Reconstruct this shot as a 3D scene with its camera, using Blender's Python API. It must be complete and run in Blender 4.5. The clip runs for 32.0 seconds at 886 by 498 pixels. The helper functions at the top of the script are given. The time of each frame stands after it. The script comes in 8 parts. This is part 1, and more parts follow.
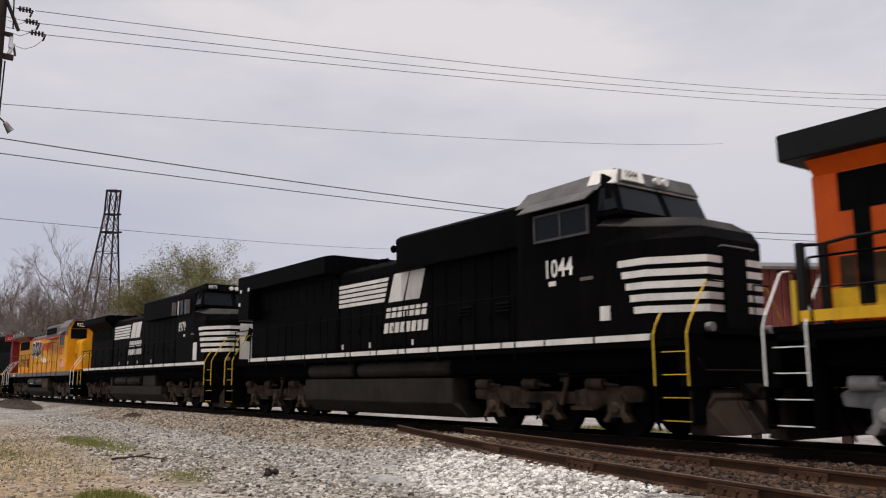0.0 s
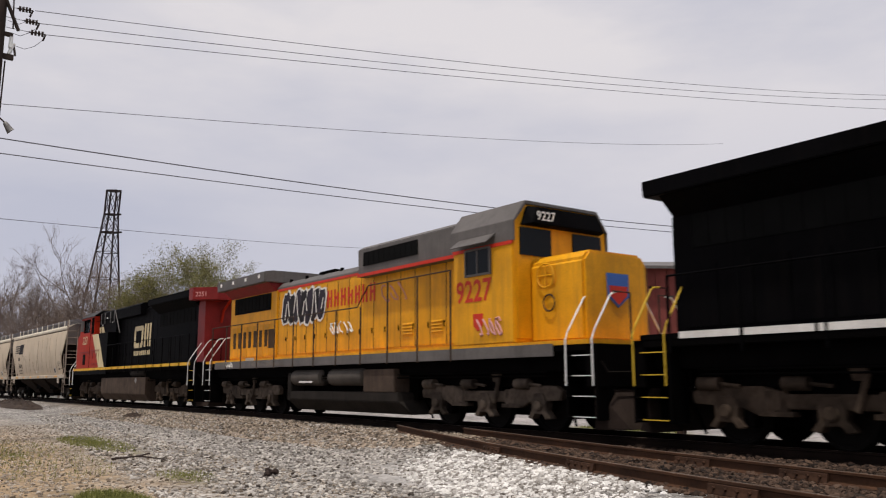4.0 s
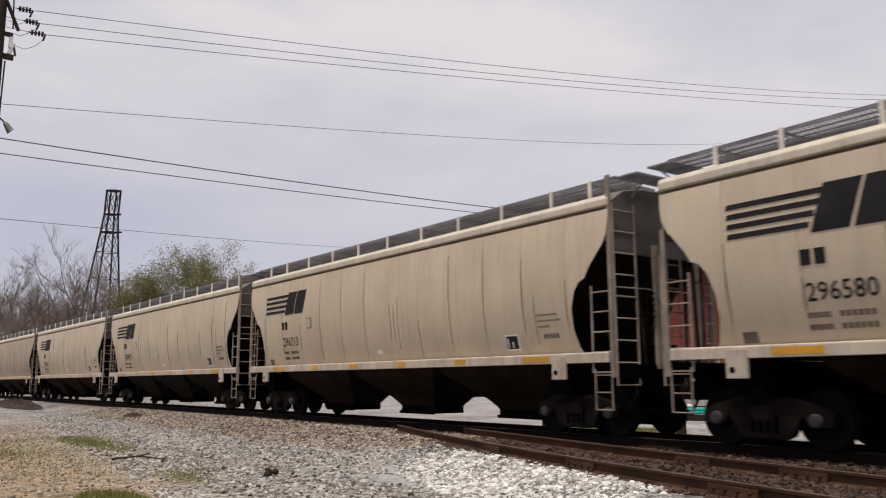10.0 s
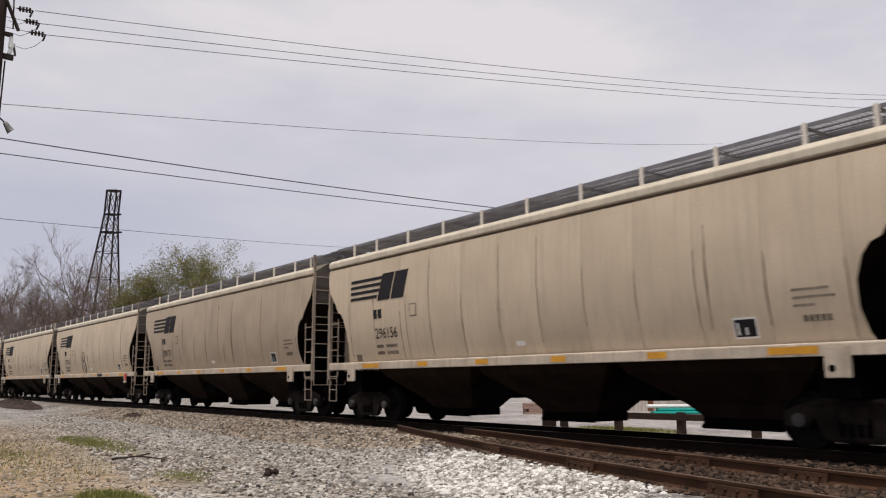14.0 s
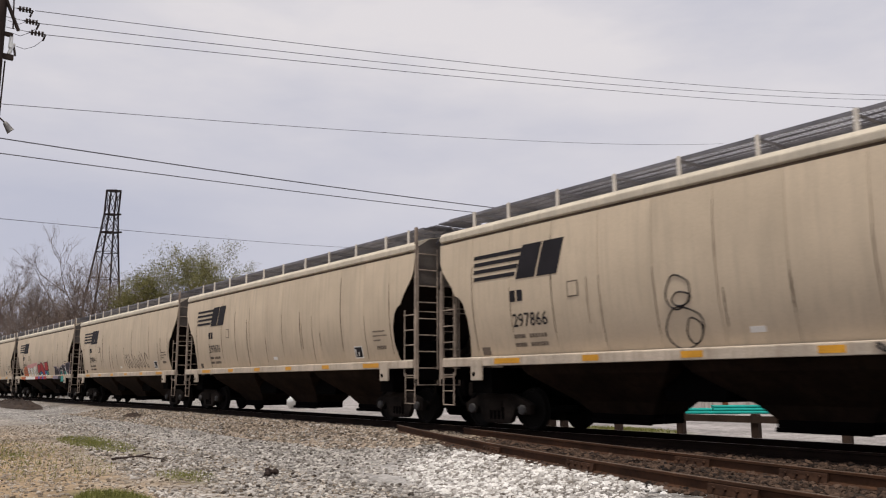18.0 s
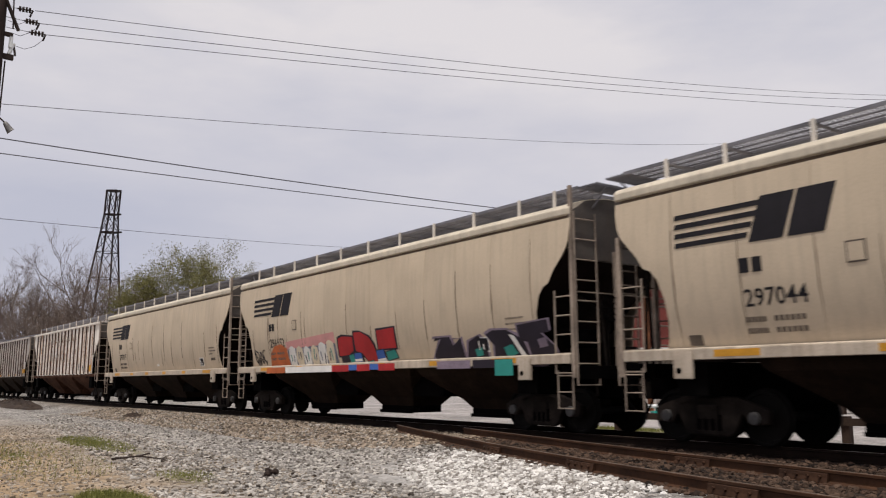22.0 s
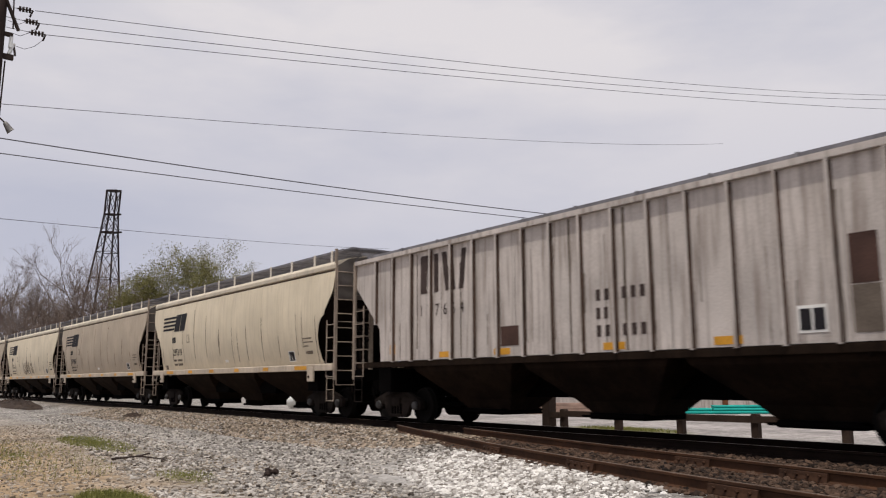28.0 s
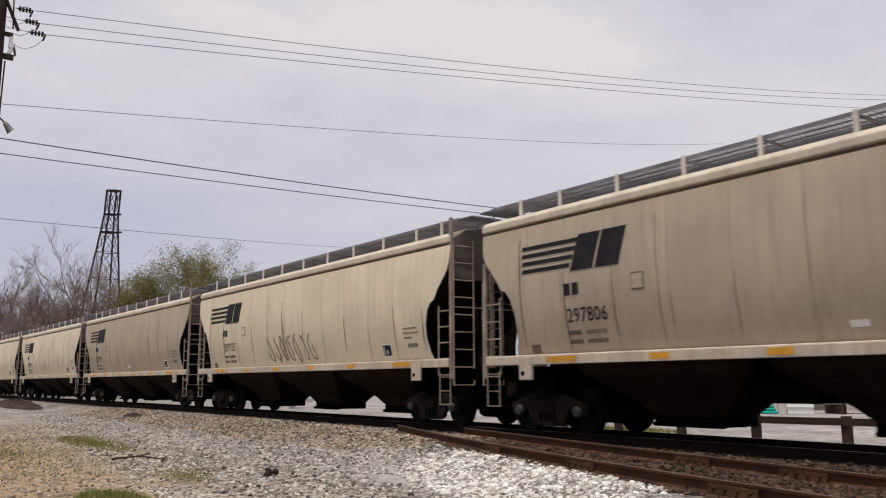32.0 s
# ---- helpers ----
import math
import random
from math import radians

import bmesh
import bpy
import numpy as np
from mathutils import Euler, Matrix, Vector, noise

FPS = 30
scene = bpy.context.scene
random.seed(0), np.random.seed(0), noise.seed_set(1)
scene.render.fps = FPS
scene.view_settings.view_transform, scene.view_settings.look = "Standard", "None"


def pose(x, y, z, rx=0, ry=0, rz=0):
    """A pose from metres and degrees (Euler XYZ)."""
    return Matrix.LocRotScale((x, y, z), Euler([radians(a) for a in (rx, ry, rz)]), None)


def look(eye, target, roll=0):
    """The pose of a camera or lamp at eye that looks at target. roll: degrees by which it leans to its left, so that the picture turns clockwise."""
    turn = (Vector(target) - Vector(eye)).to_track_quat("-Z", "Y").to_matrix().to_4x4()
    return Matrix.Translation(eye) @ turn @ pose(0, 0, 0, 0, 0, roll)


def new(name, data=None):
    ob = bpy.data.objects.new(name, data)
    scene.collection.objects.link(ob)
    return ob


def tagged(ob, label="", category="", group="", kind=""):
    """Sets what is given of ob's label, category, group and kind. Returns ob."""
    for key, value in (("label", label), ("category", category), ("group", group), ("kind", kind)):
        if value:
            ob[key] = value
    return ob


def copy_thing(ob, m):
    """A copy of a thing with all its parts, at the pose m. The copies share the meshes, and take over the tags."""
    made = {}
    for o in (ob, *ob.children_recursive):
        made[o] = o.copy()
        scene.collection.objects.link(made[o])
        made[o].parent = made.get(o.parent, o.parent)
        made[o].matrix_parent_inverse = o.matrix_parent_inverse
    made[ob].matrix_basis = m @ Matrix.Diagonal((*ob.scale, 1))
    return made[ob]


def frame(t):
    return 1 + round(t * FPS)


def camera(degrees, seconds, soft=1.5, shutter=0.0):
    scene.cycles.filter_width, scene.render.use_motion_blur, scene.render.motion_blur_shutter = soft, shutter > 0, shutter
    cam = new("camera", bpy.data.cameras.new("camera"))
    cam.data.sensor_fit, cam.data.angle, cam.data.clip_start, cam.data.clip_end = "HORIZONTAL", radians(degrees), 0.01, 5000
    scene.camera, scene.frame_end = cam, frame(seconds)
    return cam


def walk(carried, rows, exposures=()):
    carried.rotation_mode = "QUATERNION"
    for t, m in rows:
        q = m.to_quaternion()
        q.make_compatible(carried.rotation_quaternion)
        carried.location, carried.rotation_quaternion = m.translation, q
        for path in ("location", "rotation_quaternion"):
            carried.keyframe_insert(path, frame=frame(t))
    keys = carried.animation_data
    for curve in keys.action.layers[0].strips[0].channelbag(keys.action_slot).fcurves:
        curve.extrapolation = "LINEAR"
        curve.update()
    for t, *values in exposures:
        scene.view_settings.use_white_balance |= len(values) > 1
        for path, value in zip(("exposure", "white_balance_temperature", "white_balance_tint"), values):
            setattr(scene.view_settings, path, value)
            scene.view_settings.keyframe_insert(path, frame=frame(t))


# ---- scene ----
# The camera stands still beside the track; x runs along the track in the train's way, y across it, rail top is z = 0.
EYE = Vector((0.0, 0.0, 1.06))
YAW, PITCH, ROLL = radians(54.31), radians(9.24), -0.215
AHEAD = Vector((-math.sin(YAW) * math.cos(PITCH), math.cos(YAW) * math.cos(PITCH), math.sin(PITCH)))
cam = camera(56.8, 32.0, soft=1.15, shutter=0.2)
STAND = look(EYE, EYE + AHEAD, ROLL)
walk(cam, [(0.0, STAND), (32.0, STAND)])

# ---- light ----
TO_SUN = Vector((0.12, -0.24, 0.92)).normalized()
SUN_STRENGTH, SKY_STRENGTH = 2.9, 1.0
world = bpy.data.worlds.new("sky")
scene.world = world
world.use_nodes = True
wt = world.node_tree
for n in list(wt.nodes):
    wt.nodes.remove(n)


def wnode(kind, **inputs):
    n = wt.nodes.new(kind)
    for k, val in inputs.items():
        n.inputs[k].default_value = val
    return n


sky = wt.nodes.new("ShaderNodeTexSky")
sky.sky_type, sky.sun_disc = "NISHITA", False
sky.sun_elevation = math.asin(TO_SUN.z)
sky.sun_rotation = math.atan2(TO_SUN.x, TO_SUN.y)
wcoord = wt.nodes.new("ShaderNodeTexCoord")
wmap = wt.nodes.new("ShaderNodeMapping")
wmap.inputs["Scale"].default_value = (1.0, 1.0, 3.2)
wmap.inputs["Location"].default_value = (0.35, 0.2, 0.1)
wnoise = wnode("ShaderNodeTexNoise", Scale=1.5, Detail=6.0, Roughness=0.55)
wramp = wt.nodes.new("ShaderNodeValToRGB")
wramp.color_ramp.elements[0].position, wramp.color_ramp.elements[1].position = 0.34, 0.60
# thin bright overcast, greyer and bluer where the cloud is thin
wramp.color_ramp.elements[0].color = (0.54, 0.545, 0.635, 1)
wramp.color_ramp.elements[1].color = (0.79, 0.75, 0.765, 1)
wscale = wt.nodes.new("ShaderNodeMixRGB")
wscale.blend_type = "MULTIPLY"
wscale.inputs[0].default_value = 1.0
wscale.inputs[2].default_value = (0.085, 0.085, 0.085, 1)
# the cloud thickens towards the horizon
wsep = wt.nodes.new("ShaderNodeSeparateXYZ")
whaze = wt.nodes.new("ShaderNodeMapRange")
whaze.inputs["From Min"].default_value, whaze.inputs["From Max"].default_value = 0.0, 0.38
whaze.inputs["To Min"].default_value, whaze.inputs["To Max"].default_value = 1.0, 0.0
wlow = wt.nodes.new("ShaderNodeMixRGB")
wlow.inputs[2].default_value = (0.53, 0.535, 0.64, 1)
wt.links.new(wcoord.outputs["Generated"], wsep.inputs[0])
wt.links.new(wsep.outputs["Z"], whaze.inputs["Value"])
wt.links.new(whaze.outputs[0], wlow.inputs[0])
wt.links.new(wramp.outputs["Color"], wlow.inputs[1])
wmix = wt.nodes.new("ShaderNodeMixRGB")
wmix.inputs[0].default_value = 0.93
wback = wnode("ShaderNodeBackground", Strength=SKY_STRENGTH)
wout = wt.nodes.new("ShaderNodeOutputWorld")
wt.links.new(wcoord.outputs["Generated"], wmap.inputs["Vector"])
wt.links.new(wmap.outputs["Vector"], wnoise.inputs["Vector"])
wt.links.new(wnoise.outputs["Fac"], wramp.inputs["Fac"])
wt.links.new(sky.outputs["Color"], wscale.inputs[1])
wt.links.new(wscale.outputs["Color"], wmix.inputs[1])
wt.links.new(wlow.outputs["Color"], wmix.inputs[2])
wt.links.new(wmix.outputs["Color"], wback.inputs["Color"])
wt.links.new(wback.outputs["Background"], wout.inputs["Surface"])
sun = new("sun", bpy.data.lights.new("sun", "SUN"))
sun.data.energy, sun.data.angle, sun.data.color = SUN_STRENGTH, radians(2.0), (1.0, 0.94, 0.86)
sun.matrix_world = look((0, 0, 60), Vector((0, 0, 60)) - TO_SUN)


# ---- materials ----
def mat(name, col, rough=0.55, metal=0.0, var=0.18, scale=1.6, streak=0.0, dirt=(0.09, 0.07, 0.05), bump=0.12, fine=30.0, spec=0.22):
    """Painted or natural surface: two scales of tone, optional downward streaks of dirt, roughness and relief."""
    m = bpy.data.materials.new(name)
    m.use_nodes = True
    nt = m.node_tree
    p = nt.nodes["Principled BSDF"]
    tc = nt.nodes.new("ShaderNodeTexCoord")
    info = nt.nodes.new("ShaderNodeObjectInfo")
    add = nt.nodes.new("ShaderNodeVectorMath")
    add.operation = "MULTIPLY_ADD"
    add.inputs[1].default_value = (1, 1, 1)
    rnd = nt.nodes.new("ShaderNodeMath")
    rnd.operation = "MULTIPLY"
    rnd.inputs[1].default_value = 40.0
    nt.links.new(info.outputs["Random"], rnd.inputs[0])
    nt.links.new(tc.outputs["Object"], add.inputs[0])
    nt.links.new(rnd.outputs[0], add.inputs[2])
    big = nt.nodes.new("ShaderNodeTexNoise")
    big.inputs["Scale"].default_value, big.inputs["Detail"].default_value = scale, 5
    small = nt.nodes.new("ShaderNodeTexNoise")
    small.inputs["Scale"].default_value, small.inputs["Detail"].default_value = fine, 3
    nt.links.new(add.outputs[0], big.inputs["Vector"])
    nt.links.new(add.outputs[0], small.inputs["Vector"])
    ramp = nt.nodes.new("ShaderNodeValToRGB")
    ramp.color_ramp.elements[0].position, ramp.color_ramp.elements[1].position = 0.3, 0.7
    ramp.color_ramp.elements[0].color = (*[c * (1 - var) for c in col], 1)
    ramp.color_ramp.elements[1].color = (*[min(1, c * (1 + var)) for c in col], 1)
    nt.links.new(big.outputs["Fac"], ramp.inputs["Fac"])
    grain = nt.nodes.new("ShaderNodeMixRGB")
    grain.blend_type = "MULTIPLY"
    grain.inputs[0].default_value = min(1.0, var * 2)
    gr = nt.nodes.new("ShaderNodeValToRGB")
    gr.color_ramp.elements[0].position, gr.color_ramp.elements[1].position = 0.25, 0.6
    gr.color_ramp.elements[0].color = (0.55, 0.52, 0.5, 1)
    nt.links.new(small.outputs["Fac"], gr.inputs["Fac"])
    nt.links.new(ramp.outputs["Color"], grain.inputs[1])
    nt.links.new(gr.outputs["Color"], grain.inputs[2])
    last = grain.outputs["Color"]
    if streak:
        mp = nt.nodes.new("ShaderNodeMapping")
        mp.inputs["Scale"].default_value = (5.0, 5.0, 0.32)
        sn = nt.nodes.new("ShaderNodeTexNoise")
        sn.inputs["Scale"].default_value, sn.inputs["Detail"].default_value = 1.6, 6
        sr = nt.nodes.new("ShaderNodeValToRGB")
        sr.color_ramp.elements[0].position, sr.color_ramp.elements[1].position = 0.48, 0.74
        sr.color_ramp.elements[0].color, sr.color_ramp.elements[1].color = (0, 0, 0, 1), (streak, streak, streak, 1)
        mx = nt.nodes.new("ShaderNodeMixRGB")
        mx.inputs[2].default_value = (*dirt, 1)
        nt.links.new(add.outputs[0], mp.inputs["Vector"])
        nt.links.new(mp.outputs["Vector"], sn.inputs["Vector"])
        nt.links.new(sn.outputs["Fac"], sr.inputs["Fac"])
        nt.links.new(sr.outputs["Color"], mx.inputs[0])
        nt.links.new(last, mx.inputs[1])
        last = mx.outputs["Color"]
    nt.links.new(last, p.inputs["Base Color"])
    rr = nt.nodes.new("ShaderNodeMapRange")
    rr.inputs["To Min"].default_value, rr.inputs["To Max"].default_value = max(0.05, rough - 0.12), min(1, rough + 0.15)
    nt.links.new(small.outputs["Fac"], rr.inputs["Value"])
    nt.links.new(rr.outputs[0], p.inputs["Roughness"])
    p.inputs["Metallic"].default_value = metal
    p.inputs["Specular IOR Level"].default_value = spec
    if bump:
        b = nt.nodes.new("ShaderNodeBump")
        b.inputs["Strength"].default_value, b.inputs["Distance"].default_value = bump, 0.02
        nt.links.new(small.outputs["Fac"], b.inputs["Height"])
        nt.links.new(b.outputs["Normal"], p.inputs["Normal"])
    return m


def glass(name, col=(0.02, 0.025, 0.03)):
    m = mat(name, col, rough=0.08, var=0.05, bump=0.0)
    m.node_tree.nodes["Principled BSDF"].inputs["Roughness"].default_value = 0.06
    m.node_tree.nodes["Principled BSDF"].inputs["Specular IOR Level"].default_value = 0.12
    return m


def clear_glass(name):
    """Thin tinted glass that lets the light through."""
    m = glass(name, (0.02, 0.025, 0.03))
    nt = m.node_tree
    see = nt.nodes.new("ShaderNodeBsdfTransparent")
    see.inputs["Color"].default_value = (0.62, 0.66, 0.66, 1)
    mix = nt.nodes.new("ShaderNodeMixShader")
    mix.inputs["Fac"].default_value = 0.25
    out = nt.nodes["Material Output"]
    nt.links.new(see.outputs[0], mix.inputs[1])
    nt.links.new(nt.nodes["Principled BSDF"].outputs[0], mix.inputs[2])
    nt.links.new(mix.outputs[0], out.inputs["Surface"])
    return m


M = {
    "beige": mat("hopper_paint_beige", (0.57, 0.465, 0.34), 0.6, var=0.10, scale=0.7, streak=0.30, dirt=(0.30, 0.25, 0.19), bump=0.04),
    "drab": mat("hopper_paint_dusty_tan", (0.43, 0.345, 0.255), 0.6, var=0.12, scale=0.7, streak=0.35, dirt=(0.25, 0.2, 0.15), bump=0.04),
    "cream": mat("hopper_paint_cream", (0.69, 0.60, 0.45), 0.6, var=0.10, scale=0.7, streak=0.30, dirt=(0.36, 0.29, 0.20), bump=0.04),
    "taupe": mat("hopper_paint_taupe", (0.435, 0.36, 0.275), 0.6, var=0.12, scale=0.7, streak=0.35, dirt=(0.25, 0.2, 0.15), bump=0.04),
    "sill": mat("hopper_sill_paint", (0.52, 0.44, 0.35), 0.6, var=0.2, streak=0.5, dirt=(0.25, 0.18, 0.12)),
    "roof": mat("hopper_roof_paint", (0.60, 0.53, 0.42), 0.6, var=0.12, streak=0.2),
    "seam": mat("hopper_dirt_and_eave_shade", (0.12, 0.085, 0.06), 0.8, var=0.3),
    "seamfaint": mat("hopper_seam_faint", (0.36, 0.29, 0.215), 0.8, var=0.3),
    "seamsoft": mat("hopper_dirt_run_soft", (0.25, 0.19, 0.14), 0.8, var=0.3),
    "postpale": mat("walkway_post_pale_paint", (0.66, 0.61, 0.54), 0.6, var=0.15),
    "truckpale": mat("locomotive_truck_pale_dust", (0.075, 0.058, 0.045), 0.85, var=0.6, fine=7, spec=0.1),
    "truckgrey": mat("locomotive_truck_clean_grey", (0.26, 0.25, 0.24), 0.7, var=0.35, fine=7, spec=0.15),
    # darker copy of the rail colour, with the train's shade and oil in it
    "railmain": mat("rail_oil_and_shade_brown", (0.013, 0.008, 0.006), 0.85, var=0.35, fine=18, spec=0.08),
    "lettersoft": mat("lettering_weathered_brown", (0.19, 0.12, 0.09), 0.8, var=0.35),
    "letterdark": mat("lettering_worn_black", (0.055, 0.038, 0.034), 0.8, var=0.4),
    "primer": mat("primer_patch_dark_brown", (0.07, 0.038, 0.03), 0.85, var=0.3),
    "plank": mat("sawn_plank_pinkish_tan", (0.36, 0.25, 0.20), 0.9, var=0.25),
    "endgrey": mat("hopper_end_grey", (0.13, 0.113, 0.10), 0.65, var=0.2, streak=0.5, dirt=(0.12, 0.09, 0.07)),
    # the shade under the sloping ends is painted into this brown
    "slope": mat("slope_sheet_shade_brown", (0.014, 0.0095, 0.008), 0.95, var=0.3, spec=0.06),
    # underframe, bays, trucks and wheels: shade below the cars deepened in the colour
    "under": mat("underframe_black_shade", (0.0028, 0.0024, 0.0024), 0.95, var=0.35, spec=0.02),
    "bay": mat("hopper_bay_dusty_shaded", (0.020, 0.0125, 0.0085), 0.95, var=0.4, streak=0.6, dirt=(0.006, 0.0045, 0.004), spec=0.06),
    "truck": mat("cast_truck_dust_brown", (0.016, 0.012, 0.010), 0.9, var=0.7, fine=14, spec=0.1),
    "locotruck": mat("locomotive_truck_grey_dust", (0.048, 0.034, 0.024), 0.85, var=0.6, fine=7, spec=0.1),
    "wheel": mat("wheel_steel_dark", (0.006, 0.005, 0.0045), 0.8, var=0.3, spec=0.1),
    "tread": mat("wheel_tread_worn_steel", (0.30, 0.27, 0.24), 0.35, 0.8, var=0.2),
    "cap": mat("bearing_cap_blue_grey", (0.075, 0.072, 0.070), 0.7, 0.1, var=0.3),
    "ladder": mat("ladder_paint_worn_beige", (0.30, 0.24, 0.19), 0.65, var=0.35, fine=14),
    "grate": mat("galvanised_grating", (0.20, 0.195, 0.21), 0.6, 0.3, var=0.3),
    "ink": mat("stencil_black", (0.016, 0.014, 0.017), 0.7, var=0.3, spec=0.2),
    "inkfade": mat("stencil_faded_brown", (0.15, 0.12, 0.095), 0.7, var=0.3),
    "orange": mat("reflector_amber", (0.62, 0.30, 0.03), 0.4, var=0.2),
    "white": mat("stencil_white", (0.78, 0.76, 0.72), 0.5, var=0.1),
    "black": mat("locomotive_black_enamel", (0.0030, 0.0028, 0.0033), 0.55, var=0.35, scale=0.9, streak=0.4, dirt=(0.0075, 0.006, 0.0055), bump=0.03, spec=0.018),
    "locowhite": mat("locomotive_white_paint", (0.74, 0.71, 0.66), 0.5, var=0.12, streak=0.3, dirt=(0.42, 0.37, 0.3)),
    "yellow": mat("armour_yellow_paint", (0.72, 0.325, 0.006), 0.5, var=0.2, scale=1.1, streak=0.5, dirt=(0.36, 0.17, 0.02), bump=0.03, spec=0.2),
    "upgrey": mat("harbour_grey_paint", (0.125, 0.112, 0.104), 0.5, var=0.2, streak=0.3, dirt=(0.05, 0.045, 0.04)),
    "upred": mat("stripe_signal_red", (0.55, 0.032, 0.014), 0.5, var=0.12),
    "cnred": mat("cab_orange_red_paint", (0.37, 0.020, 0.006), 0.5, var=0.14, scale=0.8, streak=0.6, dirt=(0.15, 0.028, 0.012), bump=0.03, spec=0.1),
    "cnroof": mat("cab_roof_grey_paint", (0.045, 0.042, 0.042), 0.65, var=0.3, streak=0.3, spec=0.12),
    "logotan": mat("cabinet_edge_tan", (0.40, 0.31, 0.17), 0.6, var=0.2),
    "clear": clear_glass("clear_cab_glass"),
    "cndark": mat("hood_end_dark_red_paint", (0.21, 0.015, 0.014), 0.5, var=0.2, streak=0.3, dirt=(0.10, 0.012, 0.01)),
    "cncream": mat("logo_pale_tan", (0.62, 0.50, 0.29), 0.5, var=0.12, streak=0.3, dirt=(0.35, 0.27, 0.15)),
    "stripeyellow": mat("sill_stripe_yellow", (0.72, 0.40, 0.015), 0.45, var=0.12, streak=0.2),
    "bnorange": mat("hood_orange_paint", (0.80, 0.115, 0.008), 0.5, var=0.10, streak=0.2, dirt=(0.4, 0.06, 0.01), spec=0.2),
    "bngreen": mat("roof_dark_green_black", (0.008, 0.009, 0.009), 0.6, var=0.3, spec=0.15),
    "railyellow": mat("handrail_yellow_paint", (0.62, 0.40, 0.03), 0.5, var=0.15),
    "railwhite": mat("handrail_white_paint", (0.80, 0.79, 0.76), 0.45, var=0.08),
    "tank": mat("fuel_tank_dusty_grey", (0.022, 0.0185, 0.016), 0.8, var=0.3, streak=0.4, dirt=(0.036, 0.029, 0.023), spec=0.1),
    "tankgrey": mat("fuel_tank_road_dust", (0.080, 0.057, 0.043), 0.8, var=0.3, streak=0.5, dirt=(0.03, 0.024, 0.02), spec=0.1),
    "tankpale": mat("reservoir_dusty_grey", (0.075, 0.064, 0.054), 0.7, var=0.3, streak=0.4, dirt=(0.06, 0.05, 0.04), spec=0.2),
    "sbay": mat("hopper_bay_rusty", (0.085, 0.042, 0.028), 0.95, var=0.4, streak=0.8, dirt=(0.02, 0.011, 0.008), spec=0.06),
    "grille": mat("radiator_screen_black", (0.004, 0.004, 0.004), 0.9, var=0.3, spec=0.08),
    "vent": mat("vent_screen_brown", (0.06, 0.035, 0.018), 0.8, var=0.3),
    "glass": glass("cab_window_glass", (0.006, 0.008, 0.010)),
    "steel": mat("plain_steel_grey", (0.22, 0.21, 0.20), 0.5, 0.5, var=0.2),
    "nwgrey": mat("ribbed_hopper_weathered_grey", (0.55, 0.495, 0.455), 0.75, var=0.2, scale=0.8, streak=0.8, dirt=(0.20, 0.155, 0.125), bump=0.08),
    "sougrey": mat("ribbed_hopper_rusty_white", (0.86, 0.80, 0.72), 0.75, var=0.12, scale=0.8, streak=0.6, dirt=(0.30, 0.13, 0.06), bump=0.08),
    "ribgrimeshade": mat("rib_flank_grime_shade", (0.085, 0.055, 0.042), 0.9, var=0.4),
    "rustpale": mat("rust_wash_orange", (0.42, 0.22, 0.12), 0.9, var=0.35),
    "greysoft": mat("grey_water_stain", (0.33, 0.29, 0.26), 0.9, var=0.3),
    "rust": mat("rust_patch", (0.19, 0.075, 0.035), 0.9, var=0.35),
    "railside": mat("rail_rust_brown", (0.056, 0.025, 0.012), 0.9, var=0.35, fine=18),
    "railtop": mat("rail_head_worn_brown", (0.20, 0.15, 0.12), 0.45, 0.6, var=0.3),
    "tie": mat("creosoted_tie_brown", (0.040, 0.026, 0.018), 0.9, var=0.4, fine=12),
    "joint": mat("joint_bar_dark_rust", (0.050, 0.023, 0.012), 0.85, var=0.4),
    "post": mat("fence_timber_dark_brown", (0.055, 0.036, 0.027), 0.9, var=0.3),
    "pole": mat("utility_pole_dark_timber", (0.035, 0.024, 0.02), 0.9, var=0.3),
    "wire": mat("overhead_wire", (0.10, 0.10, 0.115), 0.6, var=0.1, bump=0),
    "tower": mat("tower_rusty_steel", (0.026, 0.018, 0.019), 0.8, var=0.25),
    "plough": mat("pilot_plough_rusty_brown", (0.036, 0.025, 0.020), 0.85, var=0.3, spec=0.1),
    "budtwig": mat("budding_twigs_yellow_green", (0.20, 0.17, 0.085), 0.9, var=0.3),
    "bark": mat("bare_tree_bark", (0.20, 0.155, 0.13), 0.95, var=0.3),
    "leaf": mat("spring_leaf_yellow_green", (0.13, 0.135, 0.035), 0.8, var=0.35, scale=0.6, bump=0),
    "stone": mat("gravel_stone", (0.33, 0.31, 0.29), 0.9, var=0.3),
    "teal": mat("turquoise_plastic_pipe", (0.012, 0.34, 0.29), 0.4, var=0.12),
    "pipewhite": mat("white_plastic_pipe", (0.75, 0.76, 0.75), 0.4, var=0.08),
    "brick": mat("red_metal_cladding", (0.17, 0.042, 0.034), 0.7, var=0.18, streak=0.3, dirt=(0.16, 0.04, 0.03)),
    "pink": mat("spray_pink", (0.62, 0.30, 0.28), 0.6, var=0.12),
    "spred": mat("spray_red", (0.42, 0.022, 0.025), 0.55, var=0.2),
    "spblue": mat("spray_blue", (0.05, 0.13, 0.42), 0.55, var=0.15),
    "spteal": mat("spray_teal", (0.03, 0.26, 0.22), 0.55, var=0.15),
    "sporange": mat("spray_orange", (0.50, 0.13, 0.04), 0.6, var=0.25),
    "sphalo": mat("spray_lilac_grey", (0.24, 0.19, 0.24), 0.6, var=0.3),
